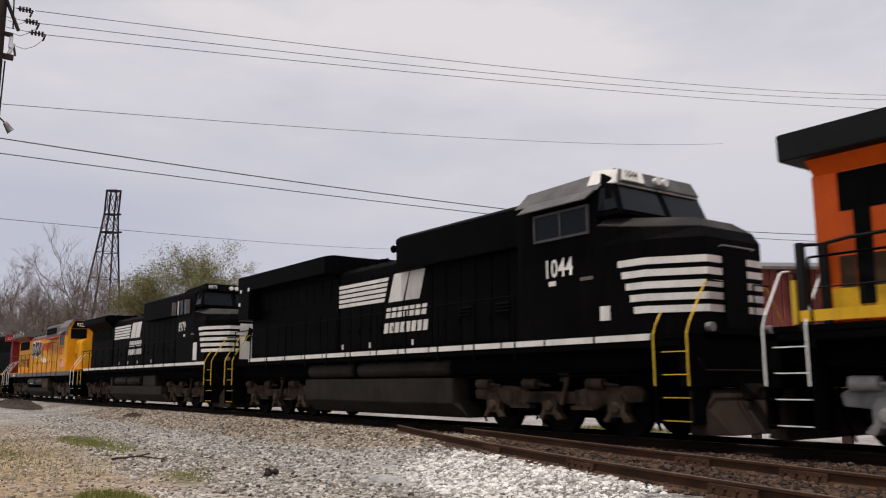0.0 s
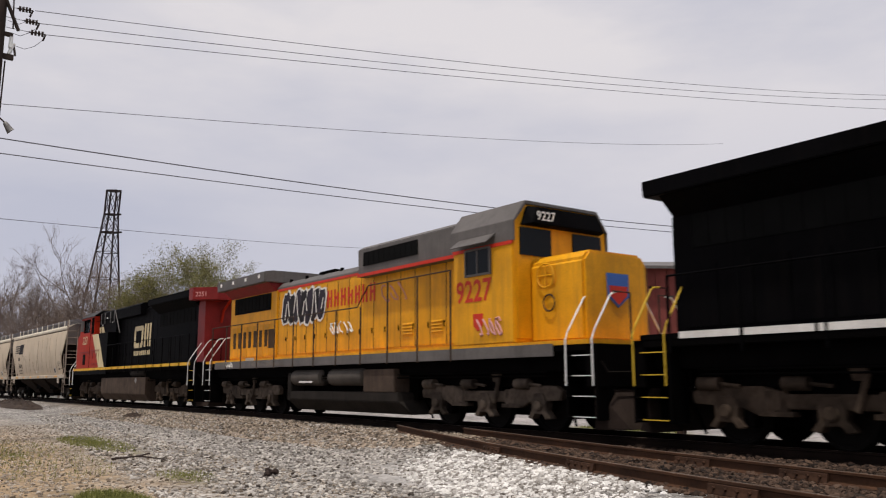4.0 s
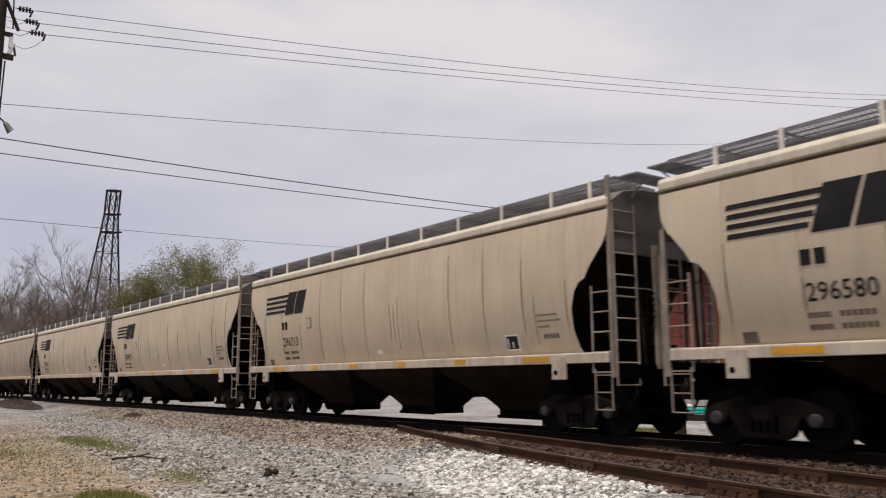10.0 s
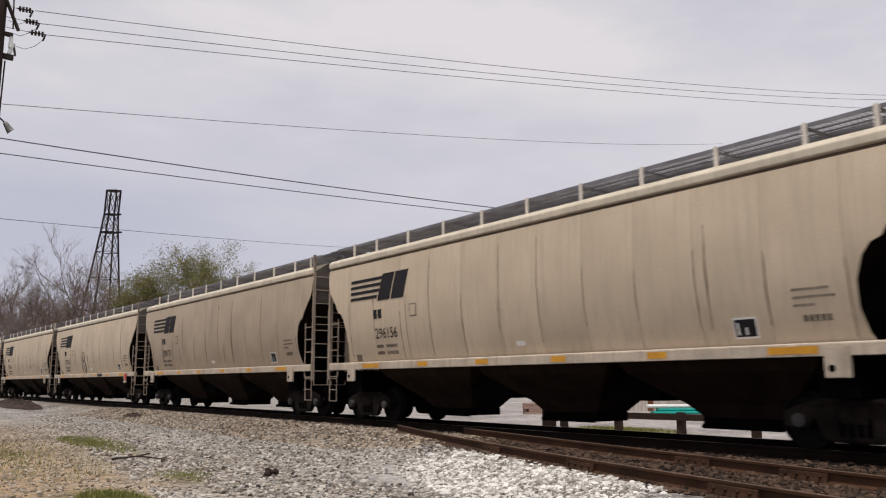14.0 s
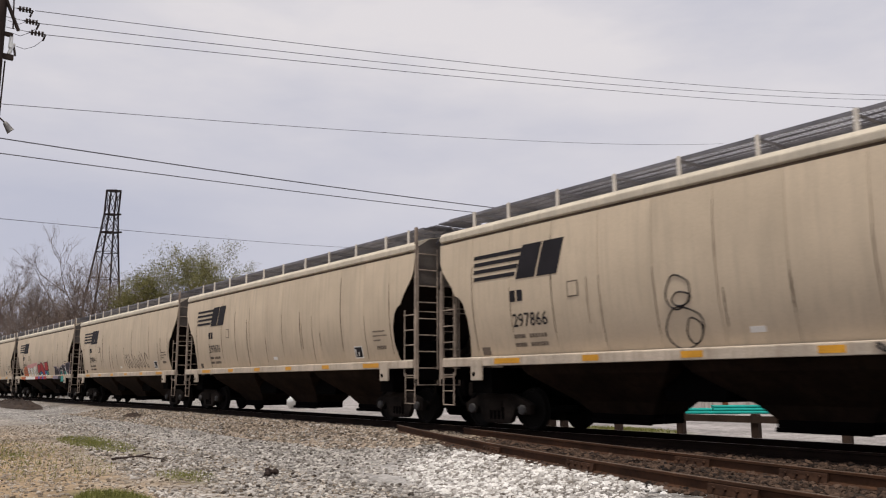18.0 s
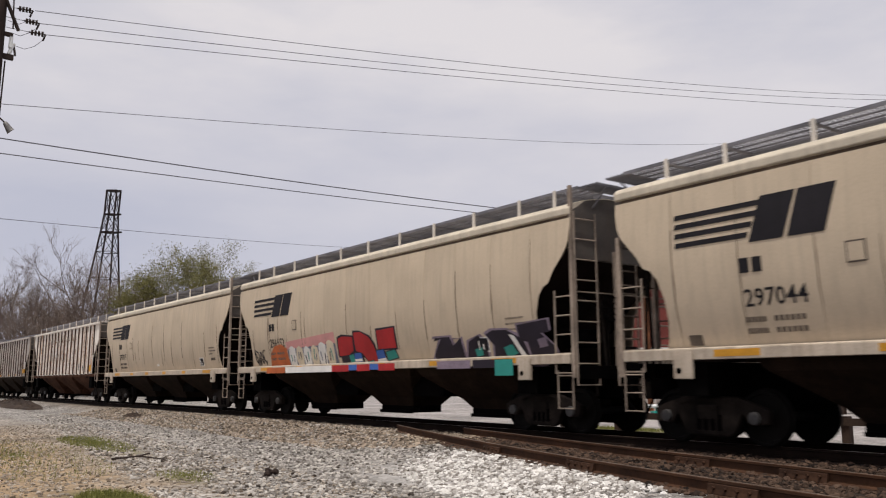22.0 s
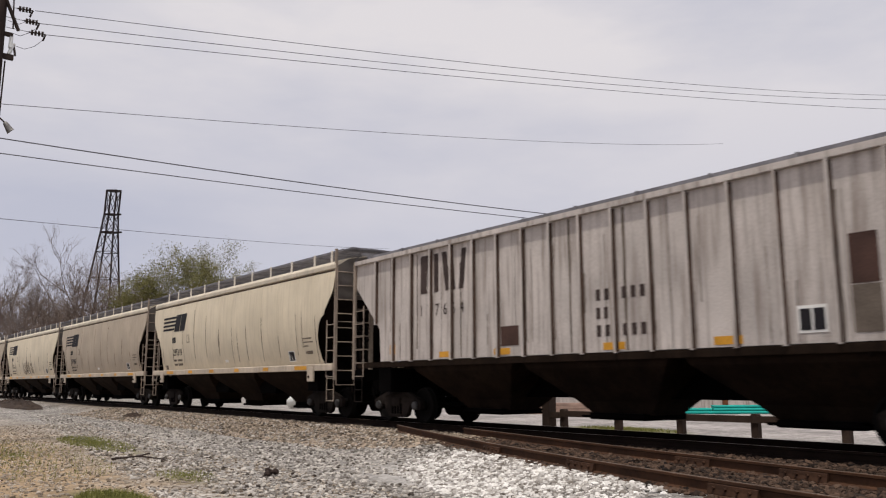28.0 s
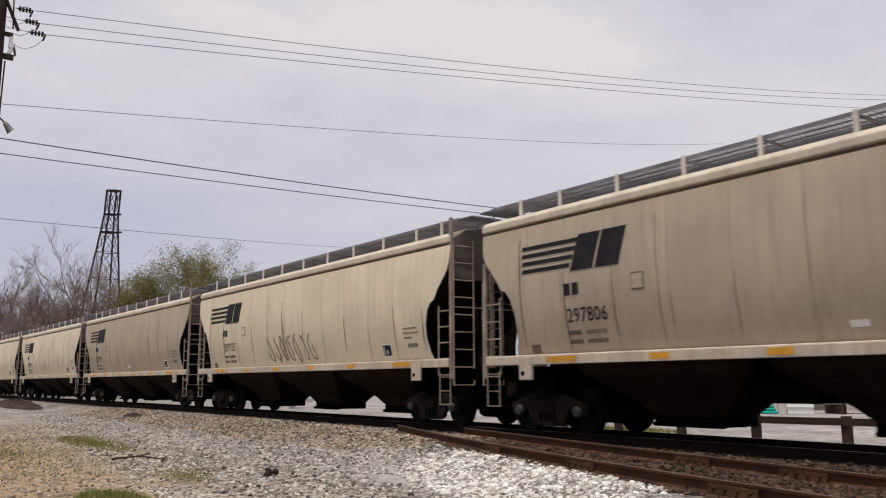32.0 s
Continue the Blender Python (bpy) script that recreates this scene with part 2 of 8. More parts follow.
    "nosedust": mat("nose_top_road_dust", (0.040, 0.038, 0.036), 0.8, var=0.4, scale=1.2, spec=0.1),
    "cabgrey": mat("cab_roof_weathered_grey", (0.105, 0.10, 0.098), 0.6, var=0.3, streak=0.5, dirt=(0.04, 0.035, 0.03)),
    "spdark": mat("spray_purple_black", (0.022, 0.016, 0.026), 0.6, var=0.3),
    "spgrey": mat("spray_slate", (0.16, 0.17, 0.22), 0.6, var=0.3),
}


# vary the stones by piece
def by_island(m, dark, light):
    nt = m.node_tree
    p = nt.nodes["Principled BSDF"]
    geo = nt.nodes.new("ShaderNodeNewGeometry")
    ramp = nt.nodes.new("ShaderNodeValToRGB")
    ramp.color_ramp.elements[0].color, ramp.color_ramp.elements[1].color = (*dark, 1), (*light, 1)
    nt.links.new(geo.outputs["Random Per Island"], ramp.inputs["Fac"])
    nt.links.new(ramp.outputs["Color"], p.inputs["Base Color"])


by_island(M["stone"], (0.045, 0.034, 0.026), (0.56, 0.52, 0.47))
M["whitestone"] = mat("white_crushed_stone", (0.7, 0.68, 0.66), 0.9, var=0.2)
by_island(M["whitestone"], (0.14, 0.12, 0.10), (0.78, 0.75, 0.71))
M["darkballast"] = mat("ballast_stone_oily_brown", (0.1, 0.07, 0.05), 0.9, var=0.2)
by_island(M["darkballast"], (0.006, 0.003, 0.002), (0.10, 0.062, 0.042))
M["tanstone"] = mat("tan_grit", (0.3, 0.22, 0.15), 0.9, var=0.2)
by_island(M["tanstone"], (0.085, 0.06, 0.038), (0.48, 0.42, 0.35))
M["grass"] = mat("dry_spring_grass", (0.2, 0.19, 0.06), 0.8, var=0.3, bump=0)
by_island(M["grass"], (0.09, 0.105, 0.02), (0.27, 0.26, 0.08))
M["ballast"] = mat("ballast_stone_brown", (0.3, 0.25, 0.2), 0.9, var=0.2)
by_island(M["ballast"], (0.030, 0.020, 0.013), (0.42, 0.34, 0.26))
by_island(M["leaf"], (0.10, 0.095, 0.03), (0.27, 0.25, 0.10))


def ground_material():
    """Gravel lot: grey chippings with tan dirt, thin grass and a patch of white crushed stone."""
    m = mat("gravel_lot", (0.34, 0.32, 0.30), 0.95, var=0.2)
    nt = m.node_tree
    p = nt.nodes["Principled BSDF"]
    geo = nt.nodes.new("ShaderNodeNewGeometry")
    warp = nt.nodes.new("ShaderNodeTexNoise")
    warp.inputs["Scale"].default_value, warp.inputs["Detail"].default_value = 0.9, 5
    nt.links.new(geo.outputs["Position"], warp.inputs["Vector"])
    # stones
    vor = nt.nodes.new("ShaderNodeTexVoronoi")
    vor.inputs["Scale"].default_value = 16.0
    nt.links.new(geo.outputs["Position"], vor.inputs["Vector"])
    sep = nt.nodes.new("ShaderNodeSeparateColor")
    nt.links.new(vor.outputs["Color"], sep.inputs["Color"])
    ramp = nt.nodes.new("ShaderNodeValToRGB")
    ramp.color_ramp.elements[0].color, ramp.color_ramp.elements[1].color = (0.085, 0.073, 0.062, 1), (0.43, 0.405, 0.375, 1)
    nt.links.new(sep.outputs[0], ramp.inputs["Fac"])
    last = ramp.outputs["Color"]

    def patch(cx, cy, rx, ry, col, edge=0.35, amount=1.0, ragged=1.1):
        nonlocal last
        sub = nt.nodes.new("ShaderNodeVectorMath")
        sub.operation = "SUBTRACT"
        sub.inputs[1].default_value = (cx, cy, 0)
        sc = nt.nodes.new("ShaderNodeVectorMath")
        sc.operation = "MULTIPLY"
        sc.inputs[1].default_value = (1 / rx, 1 / ry, 0)
        ln = nt.nodes.new("ShaderNodeVectorMath")
        ln.operation = "LENGTH"
        mad = nt.nodes.new("ShaderNodeMath")
        mad.operation = "MULTIPLY_ADD"
        mad.inputs[1].default_value = ragged
        mr = nt.nodes.new("ShaderNodeMapRange")
        mr.inputs["From Min"].default_value, mr.inputs["From Max"].default_value = 1.0 + edge + ragged / 2, 1.0 - edge + ragged / 2
        mr.inputs["To Max"].default_value = amount
        mx = nt.nodes.new("ShaderNodeMixRGB")
        tint = nt.nodes.new("ShaderNodeMixRGB")
        tint.blend_type = "MULTIPLY"
        tint.inputs[0].default_value = 0.7
        tint.inputs[1].default_value = (*col, 1)
        tone = nt.nodes.new("ShaderNodeValToRGB")
        tone.color_ramp.elements[0].color = (0.5, 0.5, 0.5, 1)
        nt.links.new(sep.outputs[1], tone.inputs["Fac"])
        nt.links.new(tone.outputs["Color"], tint.inputs[2])
        nt.links.new(geo.outputs["Position"], sub.inputs[0])
        nt.links.new(sub.outputs[0], sc.inputs[0])
        nt.links.new(sc.outputs[0], ln.inputs[0])
        nt.links.new(warp.outputs["Fac"], mad.inputs[0])
        nt.links.new(ln.outputs["Value"], mad.inputs[2])
        nt.links.new(mad.outputs[0], mr.inputs["Value"])
        nt.links.new(mr.outputs[0], mx.inputs[0])
        nt.links.new(last, mx.inputs[1])
        nt.links.new(tint.outputs["Color"], mx.inputs[2])
        last = mx.outputs["Color"]

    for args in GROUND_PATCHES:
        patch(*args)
    # broad mottling of damp and dust
    for scale, lo, hi in ((0.45, 0.68, 1.18), (2.6, 0.70, 1.15)):
        nz = nt.nodes.new("ShaderNodeTexNoise")
        nz.inputs["Scale"].default_value, nz.inputs["Detail"].default_value = scale, 6
        rp = nt.nodes.new("ShaderNodeMapRange")
        rp.inputs["From Min"].default_value, rp.inputs["From Max"].default_value = 0.32, 0.66
        rp.inputs["To Min"].default_value, rp.inputs["To Max"].default_value = lo, hi
        mu = nt.nodes.new("ShaderNodeVectorMath")
        mu.operation = "SCALE"
        nt.links.new(geo.outputs["Position"], nz.inputs["Vector"])
        nt.links.new(nz.outputs["Fac"], rp.inputs["Value"])
        nt.links.new(last, mu.inputs[0])
        nt.links.new(rp.outputs[0], mu.inputs["Scale"])
        last = mu.outputs[0]
    nt.links.new(last, p.inputs["Base Color"])
    b = nt.nodes.new("ShaderNodeBump")
    b.inputs["Strength"].default_value, b.inputs["Distance"].default_value = 0.7, 0.03
    nt.links.new(vor.outputs["Distance"], b.inputs["Height"])
    nt.links.new(b.outputs["Normal"], p.inputs["Normal"])
    return m


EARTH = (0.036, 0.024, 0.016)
TAN, GRASS, BALLAST = (0.37, 0.265, 0.16), (0.19, 0.18, 0.065), (0.24, 0.19, 0.145)
GROUND_PATCHES = [
    (-30.0, 13.2, 60.0, 3.0, BALLAST, 0.2, 0.85, 0.5),
    (-26.0, 2.2, 16.0, 2.4, TAN, 0.5, 0.95, 1.3),
    (-16.0, 2.0, 6.0, 1.7, TAN, 0.5, 0.9, 1.3),
    (-22.5, 5.2, 3.4, 0.45, GRASS, 0.5, 0.7, 1.5),
    (-11.5, 2.95, 1.0, 0.40, (0.13, 0.15, 0.04), 0.5, 0.8, 1.6),
    (-13.6, 4.6, 0.9, 0.4, GRASS, 0.5, 0.35, 1.4),
    (-33.0, 5.5, 9.0, 0.8, (0.40, 0.33, 0.26), 0.4, 0.35, 1.0),
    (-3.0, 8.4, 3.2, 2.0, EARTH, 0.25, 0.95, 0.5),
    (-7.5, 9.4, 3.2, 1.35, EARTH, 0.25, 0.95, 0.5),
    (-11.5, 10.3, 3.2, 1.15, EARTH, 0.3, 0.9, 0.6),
    # dark strip beside the train: oily ballast and shade in one colour
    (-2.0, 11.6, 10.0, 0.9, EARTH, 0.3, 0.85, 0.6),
    (-18.0, 11.6, 14.0, 0.8, (0.20, 0.13, 0.075), 0.5, 0.7, 0.8),
    (-10.0, 7.9, 3.0, 0.95, (0.66, 0.63, 0.60), 0.45, 0.9, 1.1),
    # near-black bed under the train, its shade painted over oily ballast
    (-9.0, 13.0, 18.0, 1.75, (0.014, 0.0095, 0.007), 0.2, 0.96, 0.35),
    (-14.0, 40.0, 60.0, 22.0, (0.42, 0.385, 0.37), 0.2, 0.9, 0.6),
    (-17.5, 19.5, 2.2, 0.9, GRASS, 0.3, 0.9, 0.9),
]
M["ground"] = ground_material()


# ---- building blocks ----
class Shape:
    """Collects plain solids into one mesh."""

    def __init__(self):
        self.v, self.f = [], []

    def add(self, verts, faces):
        o = len(self.v)
        self.v += [tuple(p) for p in verts]
        self.f += [tuple(i + o for i in f) for f in faces]
        return self

    def box(self, x0, x1, y0, y1, z0, z1):
        return self.add([(x, y, z) for z in (z0, z1) for y in (y0, y1) for x in (x0, x1)],
                        [(0, 2, 3, 1), (4, 5, 7, 6), (0, 1, 5, 4), (2, 6, 7, 3), (0, 4, 6, 2), (1, 3, 7, 5)])

    def extrude(self, poly, axis, a, b):
        """A polygon of (y, z), (x, z) or (x, y) drawn out along x, y or z."""
        put = {"x": lambda p, d: (d, p[0], p[1]), "y": lambda p, d: (p[0], d, p[1]), "z": lambda p, d: (p[0], p[1], d)}[axis]
        n = len(poly)
        return self.add([put(p, a) for p in poly] + [put(p, b) for p in poly],
                        [tuple(range(n)), tuple(range(2 * n - 1, n - 1, -1))] + [(i, i + n, (i + 1) % n + n, (i + 1) % n) for i in range(n)])

    def loft(self, rings, cap=True):
        """Skin over rings with equal counts of points."""
        n = len(rings[0])
        verts = [p for r in rings for p in r]
        faces = [(k * n + i, k * n + (i + 1) % n, (k + 1) * n + (i + 1) % n, (k + 1) * n + i) for k in range(len(rings) - 1) for i in range(n)]
        if cap:
            faces += [tuple(range(n)), tuple(range((len(rings) - 1) * n, len(rings) * n))]
        return self.add(verts, faces)

    def tube(self, pts, r, n=6, r_end=None, cap=True):
        pts = [Vector(p) for p in pts]
        rings = []
        for i, p in enumerate(pts):
            d = (pts[min(i + 1, len(pts) - 1)] - pts[max(i - 1, 0)]).normalized()
            a = d.cross(Vector((0, 0, 1)) if abs(d.z) < 0.9 else Vector((1, 0, 0))).normalized()
            b = d.cross(a)
            rad = r if r_end is None else r + (r_end - r) * i / (len(pts) - 1)
            rings.append([p + a * (rad * math.cos(2 * math.pi * k / n)) + b * (rad * math.sin(2 * math.pi * k / n)) for k in range(n)])
        return self.loft(rings, cap)

    def ball(self, c, r, n=8, m=5):
        rings = [[(c[0] + r * math.sin(math.pi * (j + 0.02) / (m + 0.04)) * math.cos(2 * math.pi * i / n), c[1] + r * math.sin(math.pi * (j + 0.02) / (m + 0.04)) * math.sin(2 * math.pi * i / n), c[2] + r * math.cos(math.pi * (j + 0.02) / (m + 0.04))) for i in range(n)] for j in range(m + 1)]
        return self.loft(rings)

    def lathe_y(self, profile, n=20, centre=(0, 0, 0)):
        """A (radius, y) profile turned about the y axis."""
        rings = [[(centre[0] + r * math.cos(2 * math.pi * i / n), centre[1] + y, centre[2] + r * math.sin(2 * math.pi * i / n)) for i in range(n)] for r, y in profile]
        return self.loft(rings, profile[0] != profile[-1])

    def lathe_x(self, profile, y, z, n=16):
        """An (x, radius) profile turned about a line along x."""
        return self.loft([[(x, y + r * math.cos(2 * math.pi * i / n), z + r * math.sin(2 * math.pi * i / n)) for i in range(n)] for x, r in profile], False)

    def mesh(self, name, material, bevel=0.0, smooth=False, weld=False):
        me = bpy.data.meshes.new(name)
        me.from_pydata(self.v, [], self.f)
        bm = bmesh.new()
        bm.from_mesh(me)
        if weld:
            bmesh.ops.remove_doubles(bm, verts=bm.verts, dist=0.0002)
        bmesh.ops.recalc_face_normals(bm, faces=bm.faces)
        if bevel:
            edges = [e for e in bm.edges if len(e.link_faces) == 2 and e.calc_face_angle(0) > 0.5]
            bmesh.ops.bevel(bm, geom=edges, offset=bevel, segments=2, affect="EDGES", clamp_overlap=True)
        if smooth:
            for f in bm.faces:
                f.smooth = True
        bm.to_mesh(me)
        bm.free()
        if smooth:
            me.set_sharp_from_angle(angle=radians(40))
        me.materials.append(M[material] if isinstance(material, str) else material)
        return me


def part(name, shape, material, parent, label="", bevel=0.0, smooth=False, kind=""):
    ob = new(name, shape.mesh(name, material, bevel, smooth) if isinstance(shape, Shape) else shape)
    ob.parent = parent
    return tagged(ob, label=label, kind=kind)


def thing(name, label, category, group="", kind=""):
    return tagged(new(name), label, category, group, kind)


def solid(name, shape, material, label, category, group="", kind="", bevel=0.0, smooth=False):
    return tagged(new(name, shape.mesh(name, material, bevel, smooth)), label, category, group, kind)


def strips(poly, step):
    """A polygon of (u, z) cut into level strips, so that it can follow a curved side."""
    def keep(pts, z, up):
        out = []
        for (u0, z0), (u1, z1) in zip(pts, pts[1:] + pts[:1]):
            in0, in1 = (z0 >= z) == up, (z1 >= z) == up
            if in0:
                out.append((u0, z0))
            if in0 != in1:
                f = (z - z0) / (z1 - z0)
                out.append((u0 + (u1 - u0) * f, z))
        return out
    lo, hi = min(z for _, z in poly), max(z for _, z in poly)
    n = max(1, math.ceil((hi - lo) / step))
    cuts = [lo + (hi - lo) * k / n for k in range(n + 1)]
    made = []
    for a, b in zip(cuts, cuts[1:]):
        p = list(poly)
        p = keep(p, a, True) if a > lo else p
        p = keep(p, b, False) if b < hi and len(p) > 2 else p
        if len(p) > 2:
            made.append(p)
    return made


def decal(name, polys, material, parent, face, depth, label="", raised=0.006, kind=""):
    """Painted plain shapes on a side: polygons of (u, z), u to the right as one faces the side; depth: its distance from the middle, a number or a function of z."""
    s = Shape()
    far = depth if callable(depth) else (lambda z: depth)
    raised += 0.004 if callable(depth) else 0.0
    for poly in polys:
        for piece in (strips(poly, 0.12) if callable(depth) else [poly]):
            n = len(piece)
            front = [(-face * u, face * (far(z) + raised), z) for u, z in piece]
            back = [(-face * u, face * (far(z) - 0.004), z) for u, z in piece]
            s.add(front + back, [tuple(range(n)), tuple(range(2 * n - 1, n - 1, -1))] + [(i, i + n, (i + 1) % n + n, (i + 1) % n) for i in range(n)])
    return part(name, s.mesh(name, material, weld=callable(depth)), None, parent, label, kind=kind)


def writing(text, size, material, parent, face, u, z, depth, narrow=1.0, bold=0.0, label="", name="number", raised=0.007):
    cu = bpy.data.curves.new("lettering", "FONT")
    cu.body, cu.size, cu.offset, cu.resolution_u = text, size, bold, 2
    ob = bpy.data.objects.new("lettering", cu)
    scene.collection.objects.link(ob)
    bpy.context.view_layer.update()
    me = bpy.data.meshes.new_from_object(ob.evaluated_get(bpy.context.evaluated_depsgraph_get()))
    bpy.data.objects.remove(ob)
    far = depth if callable(depth) else (lambda q: depth)
    for vert in me.vertices:
        a, b = u + vert.co.x * narrow, z + vert.co.y
        vert.co = (-face * a, face * (far(b) + raised), b)
    me.name = name
    me.materials.clear()
    me.materials.append(M[material])
    ob = new(name, me)
    ob.parent = parent
    return tagged(ob, label=label)


def slant(u0, u1, z0, z1, lean=0.0):
    """A leaning bar."""
    return [(u0, z0), (u1, z0), (u1 + lean, z1), (u0 + lean, z1)]


def bars(u0, u1, z0, z1, n, gap=0.25, lean=0.0):
    """A row of n plain bars in place of a word."""
    w = (u1 - u0) / n
    return [slant(u0 + i * w, u0 + (i + 1 - gap) * w, z0, z1, lean) for i in range(n)]


# ---- the line of the track: a very wide curve ----
TRACK_Y, CURVE, SPEED = 13.25, 2052.0, 10.58


def along(s):
    """Place and heading at s metres along the track from the point nearest to the camera."""
    a = s / CURVE
    return CURVE * math.sin(a), TRACK_Y - CURVE * (1 - math.cos(a)), -math.degrees(a)


# ---- ground and track ----
def lower_rail(x):
    return 8.45 - 0.245 * (x + 8.0) + 0.0065 * (x + 8.0) ** 2


def upper_rail(x):
    return 10.33 - 0.205 * (x + 8.0) + 0.002 * (x + 8.0) ** 2


def ground_height(x, y):
    d = abs(y - (TRACK_Y - x * x / (2 * CURVE)))
    z = -0.46 if y < TRACK_Y else -0.40
    z += 0.05 * noise.noise((x * 0.25, y * 0.25, 3)) + 0.018 * noise.noise((x * 1.3, y * 1.3, 7))
    top = -0.185
    shoulder = top - max(0.0, d - 1.75) * 0.17
    z = max(z, shoulder) if d < 6 else z
    if -22 < x < 40:
        m = (lower_rail(min(x, 4)) + upper_rail(min(x, 4))) / 2 - (0.12 * (x - 4) if x > 4 else 0)
        e = abs(y - m)
        z = max(z, -0.19 - max(0.0, e - 1.35) * 0.22)
    if x < -30 and y < 11:
        z += 0.10 * max(0.0, noise.noise((x * 0.13, y * 0.4, 11))) * min(1.0, (-30 - x) / 15)
    return z


def spaced(a, b, step, far):
    inner = list(np.arange(a, b + 1e-6, step))
    out, d = [], step
    p = b
    while p < far:
        d *= 1.35
        p += d
        out.append(p)
    low, d = [], step
    p = a
    while p > -far:
        d *= 1.35
        p -= d
        low.append(p)
    return low[::-1] + inner + out


def build_ground():
    xs, ys = spaced(-62, 10, 0.4, 2500), spaced(-2, 24, 0.3, 2500)
    verts = [(x, y, ground_height(x, y)) for y in ys for x in xs]
    n = len(xs)
    faces = [(j * n + i, j * n + i + 1, (j + 1) * n + i + 1, (j + 1) * n + i) for j in range(len(ys) - 1) for i in range(n - 1)]
    me = bpy.data.meshes.new("ground")
    me.from_pydata(verts, [], faces)
    me.materials.append(M["ground"])
    me.shade_smooth()
    return tagged(new("ground", me), "grey gravel lot with tan dirt and thin grass", "ground", kind="structure")


build_ground()

RAIL = [(-0.075, -0.17), (0.075, -0.17), (0.07, -0.155), (0.016, -0.135), (0.014, -0.045), (0.036, -0.035), (0.036, -0.006), (0.026, 0.0), (-0.026, 0.0), (-0.036, -0.006), (-0.036, -0.035), (-0.014, -0.045), (-0.016, -0.135), (-0.07, -0.155)]


def rail(pts, drop=0.0):
    """A rail along points of the plan."""
    rings = []
    for i, (x, y) in enumerate(pts):
        a, b = pts[max(0, i - 1)], pts[min(len(pts) - 1, i + 1)]
        h = math.atan2(b[1] - a[1], b[0] - a[0])
        rings.append([(x - math.sin(h) * u, y + math.cos(h) * u, w + drop) for u, w in RAIL])
    s = Shape().loft(rings)
    me = s.mesh("rail", "railside")
    me.materials.append(M["railtop"])
    for p in me.polygons:
        if p.normal.z > 0.95 and p.center.z > drop - 0.01:
            p.material_index = 1
    return me


def offset_track(s, d):
    x, y, h = along(s)
    return x - math.sin(radians(h)) * d, y + math.cos(radians(h)) * d


main_track = thing("main_track", "worn steel rails on dark ties in brown ballast", "railroad track", kind="structure")
for d in (-0.7525, 0.7525):
    me = rail([offset_track(s, d) for s in [*range(-600, -80, 20), *range(-80, 30, 4), *range(30, 500, 20)]])
    me.materials[0] = M["railmain"]
    part("rail", me, None, main_track)
side_track = thing("side_track", "rusty turnout rails with joint bars on ties", "railroad track", kind="structure")
part("rail", rail([(x, lower_rail(x)) for x in np.arange(-18.2, 4.1, 0.8)] + [(4 + i * 4, lower_rail(4) - 0.115 * i * 4) for i in range(1, 10)], -0.015), None, side_track, "rusty rail with polished head")
part("rail", rail([(x, upper_rail(x)) for x in np.arange(-16.0, 4.1, 0.8)] + [(4 + i * 4, upper_rail(4) - 0.16 * i * 4) for i in range(1, 10)], -0.015), None, side_track, "rusty rail with polished head")
TIE = Shape().box(-0.115, 0.115, -1.3, 1.3, -0.18, 0.0).mesh("tie", "tie", 0.012)
TIE_LONG = Shape().box(-0.115, 0.115, -1.12, 1.75, -0.18, 0.0).mesh("tie", "tie", 0.012)


def place(ob, x, y, z, heading=0.0):
    ob.matrix_local = pose(x, y, z, 0, 0, heading)
    return ob


for i in range(120):
    s = -52 + i * 0.53
    x, y, h = along(s)
    place(part("tie", TIE, None, main_track), x, y, -0.172 - 0.01 * random.random(), h + 90 - 90 + random.uniform(-1, 1))
for i in range(44):
    x = -16.0 + i * 0.56
    m = (lower_rail(x) + upper_rail(x)) / 2
    place(part("tie", TIE_LONG, None, side_track), x, m, -0.186 - 0.012 * random.random(), -13 + random.uniform(-2.0, 2.0))


def joint_bar(fn, x, length=0.75):
    """A pair of bars bolted over a rail joint."""
    y, h = fn(x), math.degrees(math.atan(fn(x + 0.5) - fn(x - 0.5)))
    s = Shape()
    for sgn in (-1, 1):
        s.extrude([(sgn * 0.018, -0.13), (sgn * 0.07, -0.15), (sgn * 0.055, -0.10), (sgn * 0.05, -0.05), (sgn * 0.018, -0.042)], "x", -length / 2, length / 2)
        for k in range(4):
            bx = -length * 0.36 + k * length * 0.24
            s.tube([(bx, sgn * 0.05, -0.09), (bx, sgn * 0.085, -0.09)], 0.02, 6)
    place(part("joint_bar", s, "joint", side_track, "bolted rusty joint bar"), x, y, -0.015, h)


for fn, x in ((lower_rail, -8.6), (upper_rail, -8.0), (lower_rail, -5.6), (upper_rail, -6.0), (lower_rail, -11.6)):
    joint_bar(fn, x)
PLATE = Shape().box(-0.10, 0.10, -0.17, 0.17, 0, 0.016).mesh("tie_plate", "joint", 0.004)
for i in range(0, 34):
    x = -14.0 + i * 0.56
    for fn in (lower_rail, upper_rail):
        place(part("tie_plate", PLATE, None, side_track), x, fn(x), -0.187, -13)


